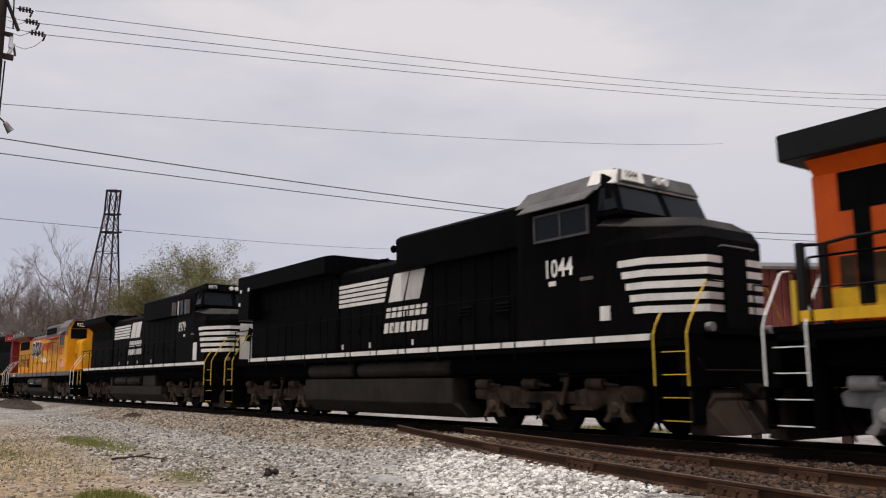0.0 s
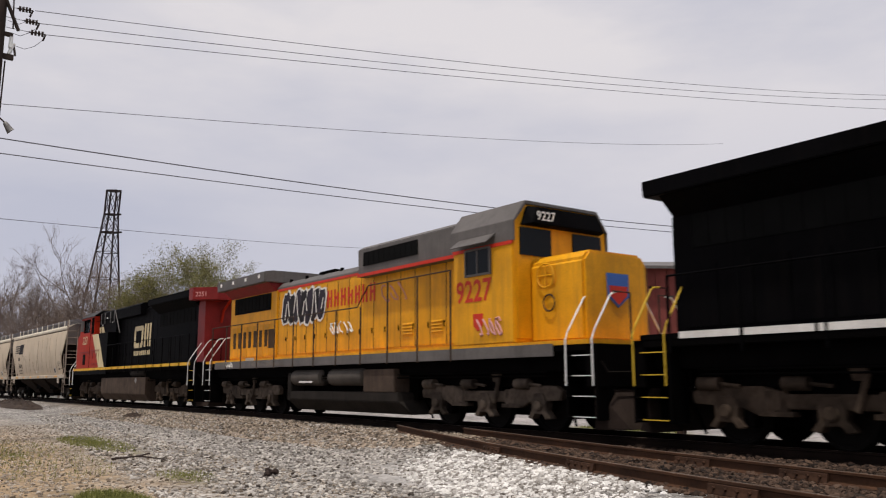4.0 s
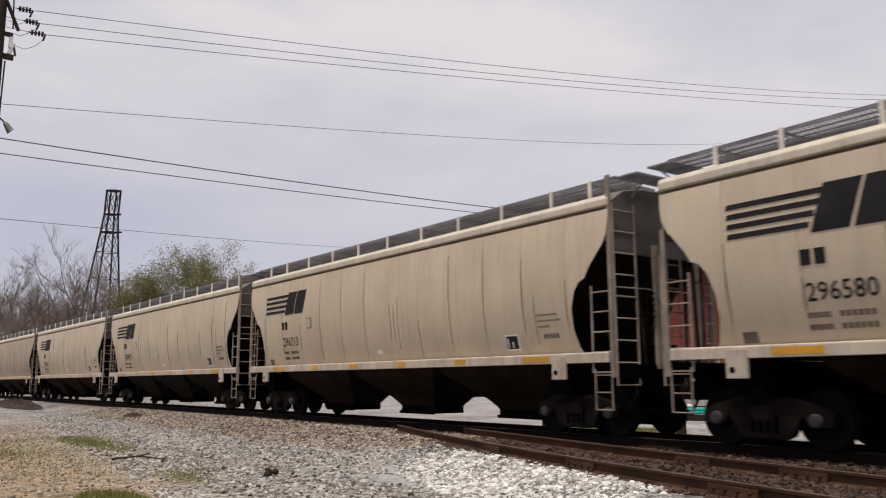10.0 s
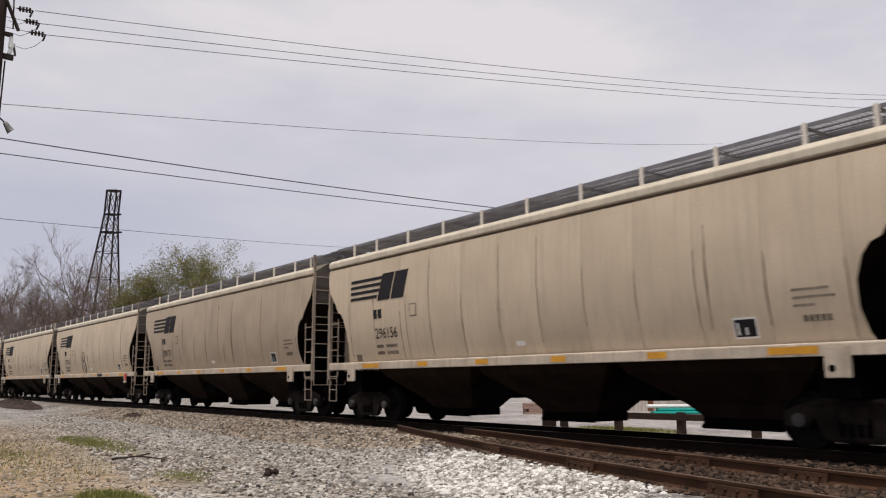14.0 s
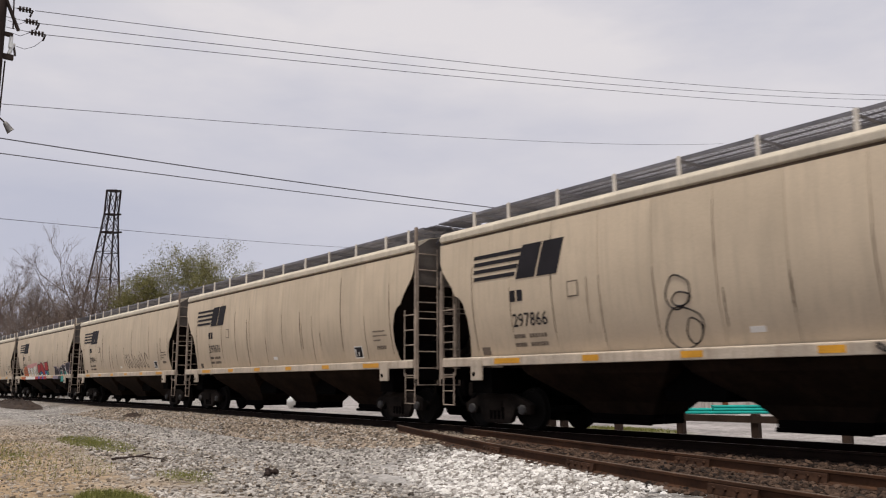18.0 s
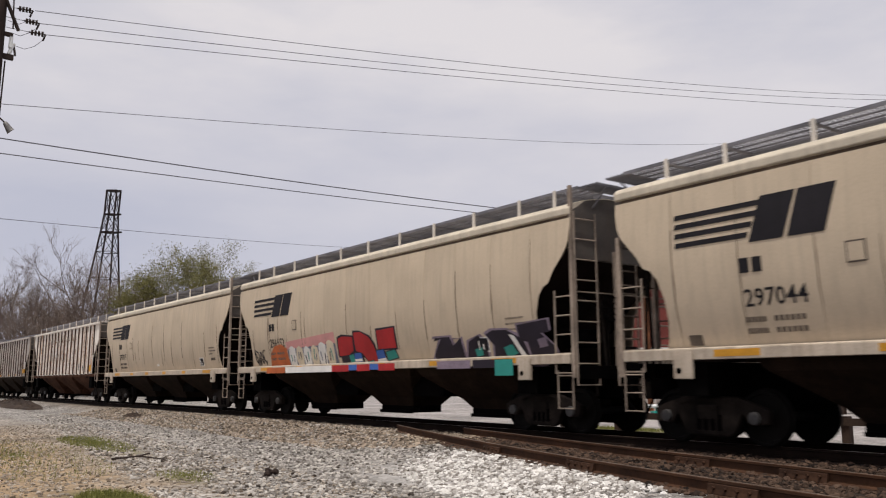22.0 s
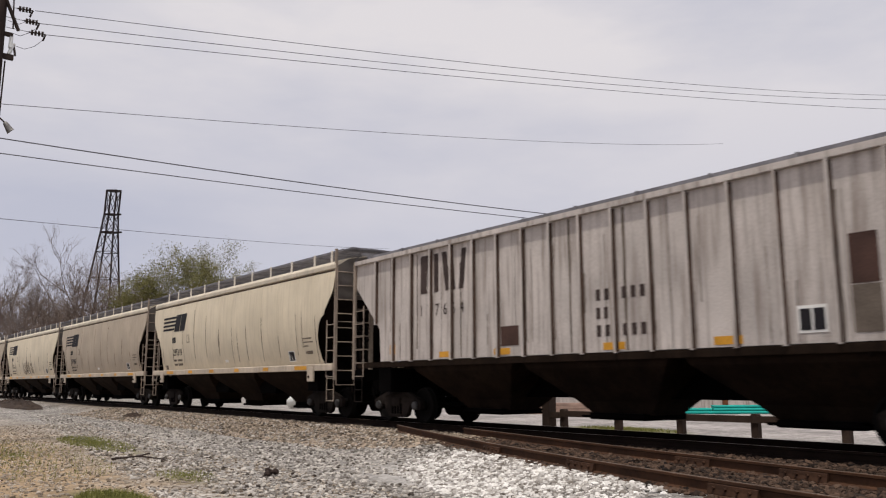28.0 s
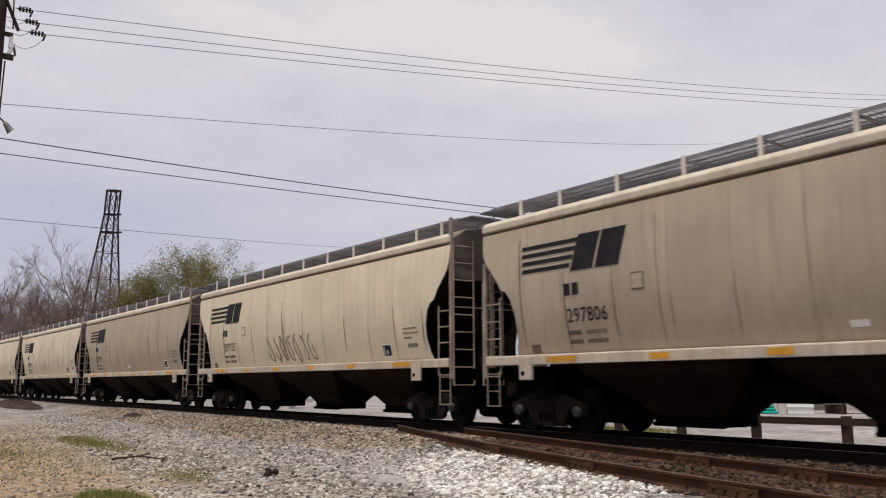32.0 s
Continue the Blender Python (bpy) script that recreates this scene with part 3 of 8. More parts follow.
# ---- loose stone ----
def stones(name, material, label, where, count, size, seed):
    """Angular stones strewn over a patch; where() gives a place or None."""
    rng = random.Random(seed)
    t = (1 + 5 ** 0.5) / 2
    ico = [(-1, t, 0), (1, t, 0), (-1, -t, 0), (1, -t, 0), (0, -1, t), (0, 1, t), (0, -1, -t), (0, 1, -t), (t, 0, -1), (t, 0, 1), (-t, 0, -1), (-t, 0, 1)]
    tri = [(0, 11, 5), (0, 5, 1), (0, 1, 7), (0, 7, 10), (0, 10, 11), (1, 5, 9), (5, 11, 4), (11, 10, 2), (10, 7, 6), (7, 1, 8), (3, 9, 4), (3, 4, 2), (3, 2, 6), (3, 6, 8), (3, 8, 9), (4, 9, 5), (2, 4, 11), (6, 2, 10), (8, 6, 7), (9, 8, 1)]
    base = np.array(ico) / 1.9
    spots = [p for p in (where(rng) for _ in range(count)) if p]
    n = len(spots)
    xy = np.array(spots)
    gen = np.random.default_rng(seed)
    r = size * gen.choice([0.5, 0.7, 0.8, 1.0, 1.2, 1.5], n) * gen.uniform(0.8, 1.2, n)
    pts = base[None] * gen.uniform(0.75, 1.25, (n, 12, 1)) * np.stack([gen.uniform(0.7, 1.3, n), gen.uniform(0.7, 1.3, n), gen.uniform(0.5, 0.9, n)], 1)[:, None] * r[:, None, None]
    a = gen.uniform(0, 6.28, n)
    c, s = np.cos(a)[:, None], np.sin(a)[:, None]
    z = np.array([ground_height(x, y) for x, y in spots]) + r * 0.18
    verts = np.stack([xy[:, :1] + pts[..., 0] * c - pts[..., 1] * s, xy[:, 1:] + pts[..., 0] * s + pts[..., 1] * c, z[:, None] + pts[..., 2]], -1).reshape(-1, 3)
    faces = (np.array(tri)[None] + 12 * np.arange(n)[:, None, None]).reshape(-1, 3)
    me = bpy.data.meshes.new(name)
    me.from_pydata(verts.tolist(), [], faces.tolist())
    me.materials.append(M[material])
    return tagged(new(name, me), label, "gravel", kind="stuff")


def near_area(rng):
    # denser close to the camera's view, thinning with distance
    x = -6.5 - 38.0 * rng.random() ** 1.7
    y = rng.uniform(3.0, 10.8) + (-x - 7) * 0.12
    keep = noise.noise((x * 0.5, y * 0.9, 5)) > -0.25 + max(0.0, 5.0 - y) * 0.25
    if x > -16.5 and y > lower_rail(x) - 0.2:
        return None
    return (x, y) if y < TRACK_Y - 1.4 and keep else None


def white_area(rng):
    a, r = rng.uniform(0, 6.283), math.sqrt(rng.random()) * (0.75 + 0.35 * rng.random())
    x, y = -9.5 + 3.3 * r * math.cos(a), 7.95 + 1.15 * r * math.sin(a)
    y -= 0.22 * (x + 9.5)
    return (x, y) if y < lower_rail(x) - 0.15 else None


def dirt_area(rng):
    x = -8.0 - 26.0 * rng.random() ** 1.3
    return x, rng.uniform(1.0, 6.2) + (-x - 8) * 0.05


def ballast_area(rng):
    x = -14 - 31 * rng.random() ** 1.4
    return x, along(x)[1] - rng.uniform(0.9, 3.9)


def turnout_area(rng):
    x = rng.uniform(-15, -2.5)
    a, b = lower_rail(x), upper_rail(x)
    return x, rng.uniform(a - 0.3, max(b + 0.6, along(x)[1] - 0.95))


stones("gravel", "stone", "grey gravel stones strewn over the lot", near_area, 30000, 0.027, 1)
stones("white_stones", "whitestone", "heap of white crushed stone by the rail", white_area, 8000, 0.030, 2)
stones("ballast_stones", "ballast", "brown ballast stones on the track shoulder", ballast_area, 15000, 0.032, 3)
stones("turnout_ballast", "darkballast", "dark brown oily ballast between the turnout rails", turnout_area, 13000, 0.034, 4)
stones("tan_gravel", "tanstone", "tan grit strewn over the dirt of the lot", dirt_area, 12000, 0.021, 5)


# ---- freight cars ----
# middle of each freight car along the track at the start; the couplers' slack makes the steps uneven
CENTRES = [-106.75, -125.1, -143.42, -161.62, -179.8, -198.2, -216.42, -234.77, -253.1, -271.25, -289.8, -308.28, -326.45, -344.7]
CENTRES += [CENTRES[-1] - 18.3 * k for k in range(1, 8)]
WHEELS = []


def wheelset(parent, x, r, name="wheelset"):
    s = Shape()
    for sgn in (-1, 1):
        s.lathe_y([(0.0, sgn * 0.66), (r + 0.03, sgn * 0.675), (r + 0.028, sgn * 0.705), (r, sgn * 0.72), (r - 0.006, sgn * 0.81), (r - 0.06, sgn * 0.815), (r - 0.075, sgn * 0.775), (0.14, sgn * 0.765), (0.12, sgn * 0.83), (0.0, sgn * 0.83)], 28)
        for k in range(3):
            a = 2.094 * k
            s.tube([(0.055 * math.cos(a), sgn * 1.09, 0.055 * math.sin(a)), (0.055 * math.cos(a), sgn * 1.125, 0.055 * math.sin(a))], 0.016, 6)
        s.tube([(0, sgn * 0.8, 0), (0, sgn * 1.10, 0)], 0.085, 10)
    s.tube([(0, -0.7, 0), (0, 0.7, 0)], 0.08, 10)
    ob = part(name, s, "wheel", parent, "dark rolling steel wheelset", smooth=True)
    ob.location = (x, 0, r)
    ob["radius"] = r
    return ob


SIDE_FRAME = [(-1.13, 0.36), (-1.16, 0.58), (-0.98, 0.66), (-0.52, 0.80), (0.52, 0.80), (0.98, 0.66), (1.16, 0.58), (1.13, 0.36), (0.78, 0.34), (0.66, 0.52), (0.50, 0.20), (0.36, 0.14), (-0.36, 0.14), (-0.50, 0.20), (-0.66, 0.52), (-0.78, 0.34)]


def freight_truck(parent, x):
    """Three-piece truck: bolster, cast side frames with springs, two wheelsets."""
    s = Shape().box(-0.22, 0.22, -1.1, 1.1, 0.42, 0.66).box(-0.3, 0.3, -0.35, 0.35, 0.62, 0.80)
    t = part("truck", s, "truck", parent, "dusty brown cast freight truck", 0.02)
    t.location = (x, 0, 0)
    for sgn in (-1, 1):
        f = Shape().extrude(SIDE_FRAME, "y", sgn * 0.93, sgn * 1.06)
        f.box(-0.30, 0.30, sgn * 1.055, sgn * 1.09, 0.16, 0.24).extrude([(-0.62, 0.66), (-0.4, 0.77), (0.4, 0.77), (0.62, 0.66), (0.4, 0.70), (-0.4, 0.70)], "y", sgn * 1.055, sgn * 1.10)
        part("side_frame", f, "truck", t, "cast steel side frame", 0.015)
        sp = Shape()
        for k in range(4):
            sp.tube([(-0.21 + k * 0.14, sgn * 1.03, 0.22), (-0.21 + k * 0.14, sgn * 1.03, 0.50)], 0.055, 8)
        part("spring_nest", sp, "under", t)
        for ax in (-0.89, 0.89):
            part("bearing_cap", Shape().lathe_y([(0.0, sgn * 1.13), (0.06, sgn * 1.13), (0.105, sgn * 1.11), (0.115, sgn * 1.02), (0.0, sgn * 1.0)], 12, (ax, 0, 0.457)), "cap", t, "grey-blue roller bearing cap", smooth=True)
    for ax in (-0.89, 0.89):
        wheelset(t, ax, 0.457)
    return t


def side_depth(z):
    """Half width of the curved hopper side at a height."""
    if z > 3.35:
        return 1.60 - 0.055 * ((z - 3.35) / 1.1) ** 2
    return 1.60 - 0.25 * ((3.35 - max(z, 1.45)) / 1.75) ** 2.2


END_CURVE = [(1.52, 7.62), (1.75, 7.50), (2.1, 7.42), (2.5, 7.44), (2.85, 7.56), (3.02, 7.70), (3.08, 7.86), (3.3, 8.0), (3.7, 8.36), (3.9, 8.46), (4.2, 8.5), (4.375, 8.5)]
PANEL_Z = sorted([z for z, _ in END_CURVE] + [(a[0] + b[0]) / 2 for a, b in zip(END_CURVE, END_CURVE[1:]) if b[0] - a[0] > 0.2])
SEAMS = [-7.2 + 1.32 * i for i in range(12)]


WALK_POSTS = (-7.45, -6.2, -4.6, -3.0, -1.45, 0.15, 1.8, 3.4, 5.05, 6.69, 7.82)


def side_end(z):
    for (z0, e0), (z1, e1) in zip(END_CURVE, END_CURVE[1:]):
        if z <= z1:
            return e0 + (e1 - e0) * (z - z0) / (z1 - z0)
    return 8.5


def side_panel(face, i):
    """One curved plate between two seams; the outermost follow the scooped ends."""
    s, gap = Shape(), 0.005
    cols = []
    for z in PANEL_Z:
        a = -side_end(z) if i == 0 else SEAMS[i - 1] + gap
        b = side_end(z) if i == 12 else SEAMS[i] - gap
        cols.append((min(a, b), b if i else max(b, a + 0.01), z))
    outer = [[(a, face * side_depth(z), z), (b, face * side_depth(z), z)] for a, b, z in cols]
    inner = [[(a, face * (side_depth(z) - 0.012), z), (b, face * (side_depth(z) - 0.012), z)] for a, b, z in cols]
    rings = [o + n[::-1] for o, n in zip(outer, inner)]
    return s.loft(rings)


def ladder(s, p, q, w, n, r=0.017, extra=0.0):
    """Rails at p and q (x, y), from w[0] to w[1], n rungs."""
    z0, z1 = w
    for (x, y) in (p, q):
        s.tube([(x, y, z0), (x, y, z1 + extra)], r, 6)
    for k in range(n):
        z = z0 + (z1 - z0) * (k + 0.04) / (n - 0.6)
        if z < z1 + 0.02:
            s.tube([(p[0], p[1], z), (q[0], q[1], z)], r * 0.75, 5)
    return s


def cover_hopper():
    """Modern three-bay covered hopper with smooth curved sides."""
    car = thing("covered_hopper", "beige three-bay covered hopper with black markings on the rails", "rail car", "covered hoppers of the train")
    for face in (-1, 1):
        for i in range(13):
            part("side_panel", side_panel(face, i), "beige", car, smooth=True)
        shell = Shape()
        shell.loft([[(-side_end(z) + 0.03, face * (side_depth(z) - 0.010), z), (side_end(z) - 0.03, face * (side_depth(z) - 0.010), z), (side_end(z) - 0.03, face * (side_depth(z) - 0.03), z), (-side_end(z) + 0.03, face * (side_depth(z) - 0.03), z)] for z in PANEL_Z])
        part("side_backing", shell, "seamfaint", car, "faint seams behind the plates")
        # dark strip set below the eave for its shadow line, with grime
        part("roof_joint", Shape().box(-8.46, 8.46, face * 1.485 - 0.02, face * 1.485 + 0.02, 4.34, 4.47), "seam", car, "recessed dark strip for grime and eave shade")
        part("side_sill", Shape().extrude([(face * 1.40, 1.42), (face * 1.575, 1.42), (face * 1.575, 1.60), (face * 1.53, 1.625), (face * 1.40, 1.625)], "x", -8.42, 8.42), "sill", car, "pale side sill", 0.008)
        for x in (-7.08, 7.08):
            pad = part("jacking_pad", Shape().box(x - 0.20, x + 0.20, face * 1.54, face * 1.60, 1.10, 1.56), "sill", car, "pale jacking pad with a round hole", 0.012)
            part("pad_hole", Shape().tube([(x - 0.08, face * 1.598, 1.24), (x - 0.08, face * 1.606, 1.24)], 0.055, 10), "under", pad)
        # running board on its posts
        g = Shape()
        for k in range(190):
            x = -8.45 + k * 0.0894
            g.box(x - 0.017, x + 0.017, face * 0.42, face * 1.27, 5.046, 5.062)
        for k in range(4):
            y = face * (0.44 + 0.25 * k)
            g.box(-8.5, 8.5, y - 0.006, y + 0.006, 5.035, 5.064)
        part("running_board", g, "grate", car, "open steel grating walkway")
        part("running_board_angle", Shape().box(-8.5, 8.5, face * 1.27, face * 1.285, 5.01, 5.075), "grate", car)
        for x in WALK_POSTS:
            p = Shape().box(x - 0.035, x + 0.035, face * 1.287, face * 1.325, 4.66, 5.09)
            w = part("walkway_post", p, "postpale", car, "slim pale walkway post")
            part("walkway_arm", Shape().box(x - 0.02, x + 0.02, face * 0.42, face * 1.287, 4.99, 5.02), "grate", w)
        # corner ladders and steps
        for end in (-1, 1):
            xo, xi, ys = end * 8.49, end * 7.97, face * 1.52
            top = 5.05 if end > 0 else 3.75
            s = Shape().box(xo - 0.045, xo + 0.045, ys - 0.03, ys + 0.03, 1.14, top)
            part("corner_post", s, "ladder", car, "worn corner post")
            part("side_ladder", ladder(Shape(), (xi, ys), (xo, ys), (1.22, 2.92), 5, 0.022), "ladder", car, "pale worn ladder")
            part("end_ladder", ladder(Shape(), (xo + end * 0.09, ys), (xo + end * 0.11, face * 0.92), (0.98, 4.5 if end > 0 else 3.3), 9 if end > 0 else 6, 0.021), "ladder", car, "dull end ladder")
            part("sill_step", ladder(Shape(), (xo - end * 0.05, ys), (xi + end * 0.05, ys), (0.52, 1.3), 3, 0.018), "ladder", car, "thin stirrup step")
    # roof
    prof = [(-1.52, 4.44), (-1.57, 4.46), (-1.575, 4.58), (-1.50, 4.67), (-1.1, 4.80), (-0.5, 4.90), (0.5, 4.90), (1.1, 4.80), (1.50, 4.67), (1.575, 4.58), (1.57, 4.46), (1.52, 4.44)]
    part("roof", Shape().extrude(prof, "x", -8.515, 8.515), "roof", car, "pale rounded roof with eaves", 0.01)
    h = Shape()
    h.extrude([(-0.44, 4.86), (-0.40, 5.12), (0.40, 5.12), (0.44, 4.86)], "x", -8.1, 8.1)
    part("hatch_trough", h, "grate", car, "long grey roof hatch", 0.015)
    for end in (-1, 1):
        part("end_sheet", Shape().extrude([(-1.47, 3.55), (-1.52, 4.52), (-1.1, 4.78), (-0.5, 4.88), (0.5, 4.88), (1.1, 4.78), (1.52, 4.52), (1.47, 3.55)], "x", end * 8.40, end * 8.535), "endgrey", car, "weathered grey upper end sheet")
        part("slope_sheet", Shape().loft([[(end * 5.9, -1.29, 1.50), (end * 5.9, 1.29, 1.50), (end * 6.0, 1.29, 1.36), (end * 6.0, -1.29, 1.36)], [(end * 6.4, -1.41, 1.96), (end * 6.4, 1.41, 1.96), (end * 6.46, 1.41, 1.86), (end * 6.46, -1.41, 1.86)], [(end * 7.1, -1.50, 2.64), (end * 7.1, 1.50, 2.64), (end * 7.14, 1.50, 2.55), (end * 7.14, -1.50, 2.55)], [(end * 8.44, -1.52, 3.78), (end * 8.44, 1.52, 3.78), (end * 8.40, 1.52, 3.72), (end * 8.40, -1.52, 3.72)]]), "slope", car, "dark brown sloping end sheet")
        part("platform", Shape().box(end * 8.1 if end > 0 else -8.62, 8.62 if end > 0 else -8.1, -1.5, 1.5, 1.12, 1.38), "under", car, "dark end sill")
        cr = Shape()
        lo, hi = min(end * 8.47, end * 8.99), max(end * 8.47, end * 8.99)
        for k in range(33):
            y = -1.2 + k * 0.075
            cr.box(lo, hi, y - 0.010, y + 0.010, 5.03, 5.06)
        for k in range(6):
            x = lo + 0.015 + k * 0.098
            cr.box(x - 0.010, x + 0.010, -1.26, 1.26, 5.02, 5.066)
        part("crossover_board", cr, "grate", car, "dense end grating of the roof walk", kind="stuff")
        for y in (-0.9, 0.9):
            part("crossover_brace", Shape().tube([(end * 8.5, y, 4.62), (end * 8.95, y, 5.02)], 0.02, 5), "grate", car)
        for y in (-0.62, 0.62):
            part("end_post", Shape().tube([(end * 8.46, y * 1.3, 3.9), (end * 8.52, y, 1.38)], 0.03, 6), "truck", car)
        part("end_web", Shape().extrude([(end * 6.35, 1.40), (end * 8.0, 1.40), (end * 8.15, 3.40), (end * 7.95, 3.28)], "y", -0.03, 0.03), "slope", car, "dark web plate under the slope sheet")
        part("brake_post", Shape().box(min(end * 8.58, end * 8.66), max(end * 8.58, end * 8.66), -0.42, -0.30, 1.30, 3.75), "ladder", car, "pale upright brake rod housing", 0.01)
        part("end_brace", Shape().tube([(end * 8.56, 0.55, 4.75), (end * 8.60, 0.95, 3.6)], 0.03, 6), "endgrey", car)
        part("grab_iron", Shape().tube([(end * 8.5, -1.5, 2.86), (end * 8.56, -0.6, 2.86), (end * 8.56, 0.6, 2.86), (end * 8.5, 1.5, 2.86)], 0.014, 5), "ladder", car)
        c = Shape().box(min(end * 8.5, end * 9.02), max(end * 8.5, end * 9.02), -0.12, 0.12, 0.78, 1.0)
        c.box(min(end * 8.95, end * 9.15), max(end * 8.95, end * 9.15), -0.2, 0.16, 0.72, 1.06)
        part("coupler", c, "truck", car, "rusty knuckle coupler", 0.02)
        part("air_hose", Shape().tube([(end * 8.7, -0.35, 0.9), (end * 8.85, -0.36, 0.62), (end * 9.0, -0.3, 0.45), (end * 9.15, -0.2, 0.5)], 0.025, 6), "under", car)
    # brake gear on the leading end
    bw = Shape().lathe_y([(0.26, -0.012), (0.28, 0.0), (0.26, 0.012), (0.24, 0.0), (0.26, -0.012)], 16)
    for k in range(4):
        a = k * 0.785
        bw.tube([(-0.25 * math.cos(a), 0, -0.25 * math.sin(a)), (0.25 * math.cos(a), 0, 0.25 * math.sin(a))], 0.012, 5)
    w = part("brake_wheel", bw, "under", car, "hand brake wheel")
    w.matrix_local = pose(8.62, -0.55, 2.55, 0, 0, 90)
    part("brake_reservoir", Shape().tube([(7.55, -0.7, 1.95), (8.3, -0.7, 1.95)], 0.2, 12), "under", car, smooth=True)
    v = Shape().box(7.9, 8.35, 0.2, 0.55, 1.4, 1.8).tube([(8.2, -0.2, 1.4), (8.3, -0.3, 2.4), (7.6, -0.4, 2.9)], 0.03, 6).tube([(8.45, -0.9, 1.3), (8.55, -0.95, 0.8), (8.2, -0.9, 0.5)], 0.03, 6)
    part("brake_rigging", v, "truck", car)
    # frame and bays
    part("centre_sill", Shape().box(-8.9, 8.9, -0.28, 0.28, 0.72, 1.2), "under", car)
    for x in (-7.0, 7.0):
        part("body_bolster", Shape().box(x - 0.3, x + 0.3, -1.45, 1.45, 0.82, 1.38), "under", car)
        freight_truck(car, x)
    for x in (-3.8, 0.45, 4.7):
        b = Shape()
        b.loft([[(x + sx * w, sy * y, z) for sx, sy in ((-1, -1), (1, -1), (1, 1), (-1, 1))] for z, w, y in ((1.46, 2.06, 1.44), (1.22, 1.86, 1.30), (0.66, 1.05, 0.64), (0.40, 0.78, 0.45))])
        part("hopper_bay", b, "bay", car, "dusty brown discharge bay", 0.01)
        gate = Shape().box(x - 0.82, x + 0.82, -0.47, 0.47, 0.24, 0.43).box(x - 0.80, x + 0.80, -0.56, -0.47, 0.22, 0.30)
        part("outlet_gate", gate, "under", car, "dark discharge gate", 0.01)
        part("gate_gear", Shape().tube([(x + 0.8, -0.40, 0.33), (x + 1.05, -0.40, 0.33)], 0.035, 8).tube([(x + 1.02, -0.40, 0.33), (x + 1.12, -0.40, 0.33)], 0.075, 10), "under", car, "capstan of the discharge gate")
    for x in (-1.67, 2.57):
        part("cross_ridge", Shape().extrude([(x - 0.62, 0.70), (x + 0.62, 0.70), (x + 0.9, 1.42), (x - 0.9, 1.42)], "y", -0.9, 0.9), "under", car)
    return car


def dirt_runs(car, seed):
    """Dirt that has run down from the seams, each car in its own way."""
    rng = random.Random(seed)
    for u in SEAMS + [rng.uniform(-6, 6.8) for _ in range(3)]:
        top, low = rng.choice((2.6, 2.9, 3.1, 3.3, 3.7, 4.1)), rng.uniform(1.66, 2.2)
        n, left, right = 10, [], []
        fat = rng.choice((0.007, 0.012, 0.012, 0.018))
        for k in range(n):
            z = low + (top - low) * k / (n - 1)
            w = fat * math.sin(math.pi * (0.1 + 0.8 * k / (n - 1))) * rng.uniform(0.4, 1.3)
            j = rng.uniform(-0.008, 0.008)
            left.append((u + j - w, z))
            right.append((u + j + w, z))
        decal("dirt_run", [left + right[::-1]], rng.choice(("seam", "seamsoft", "seamsoft")), car, -1, side_depth, "dirt run along a seam", 0.004)


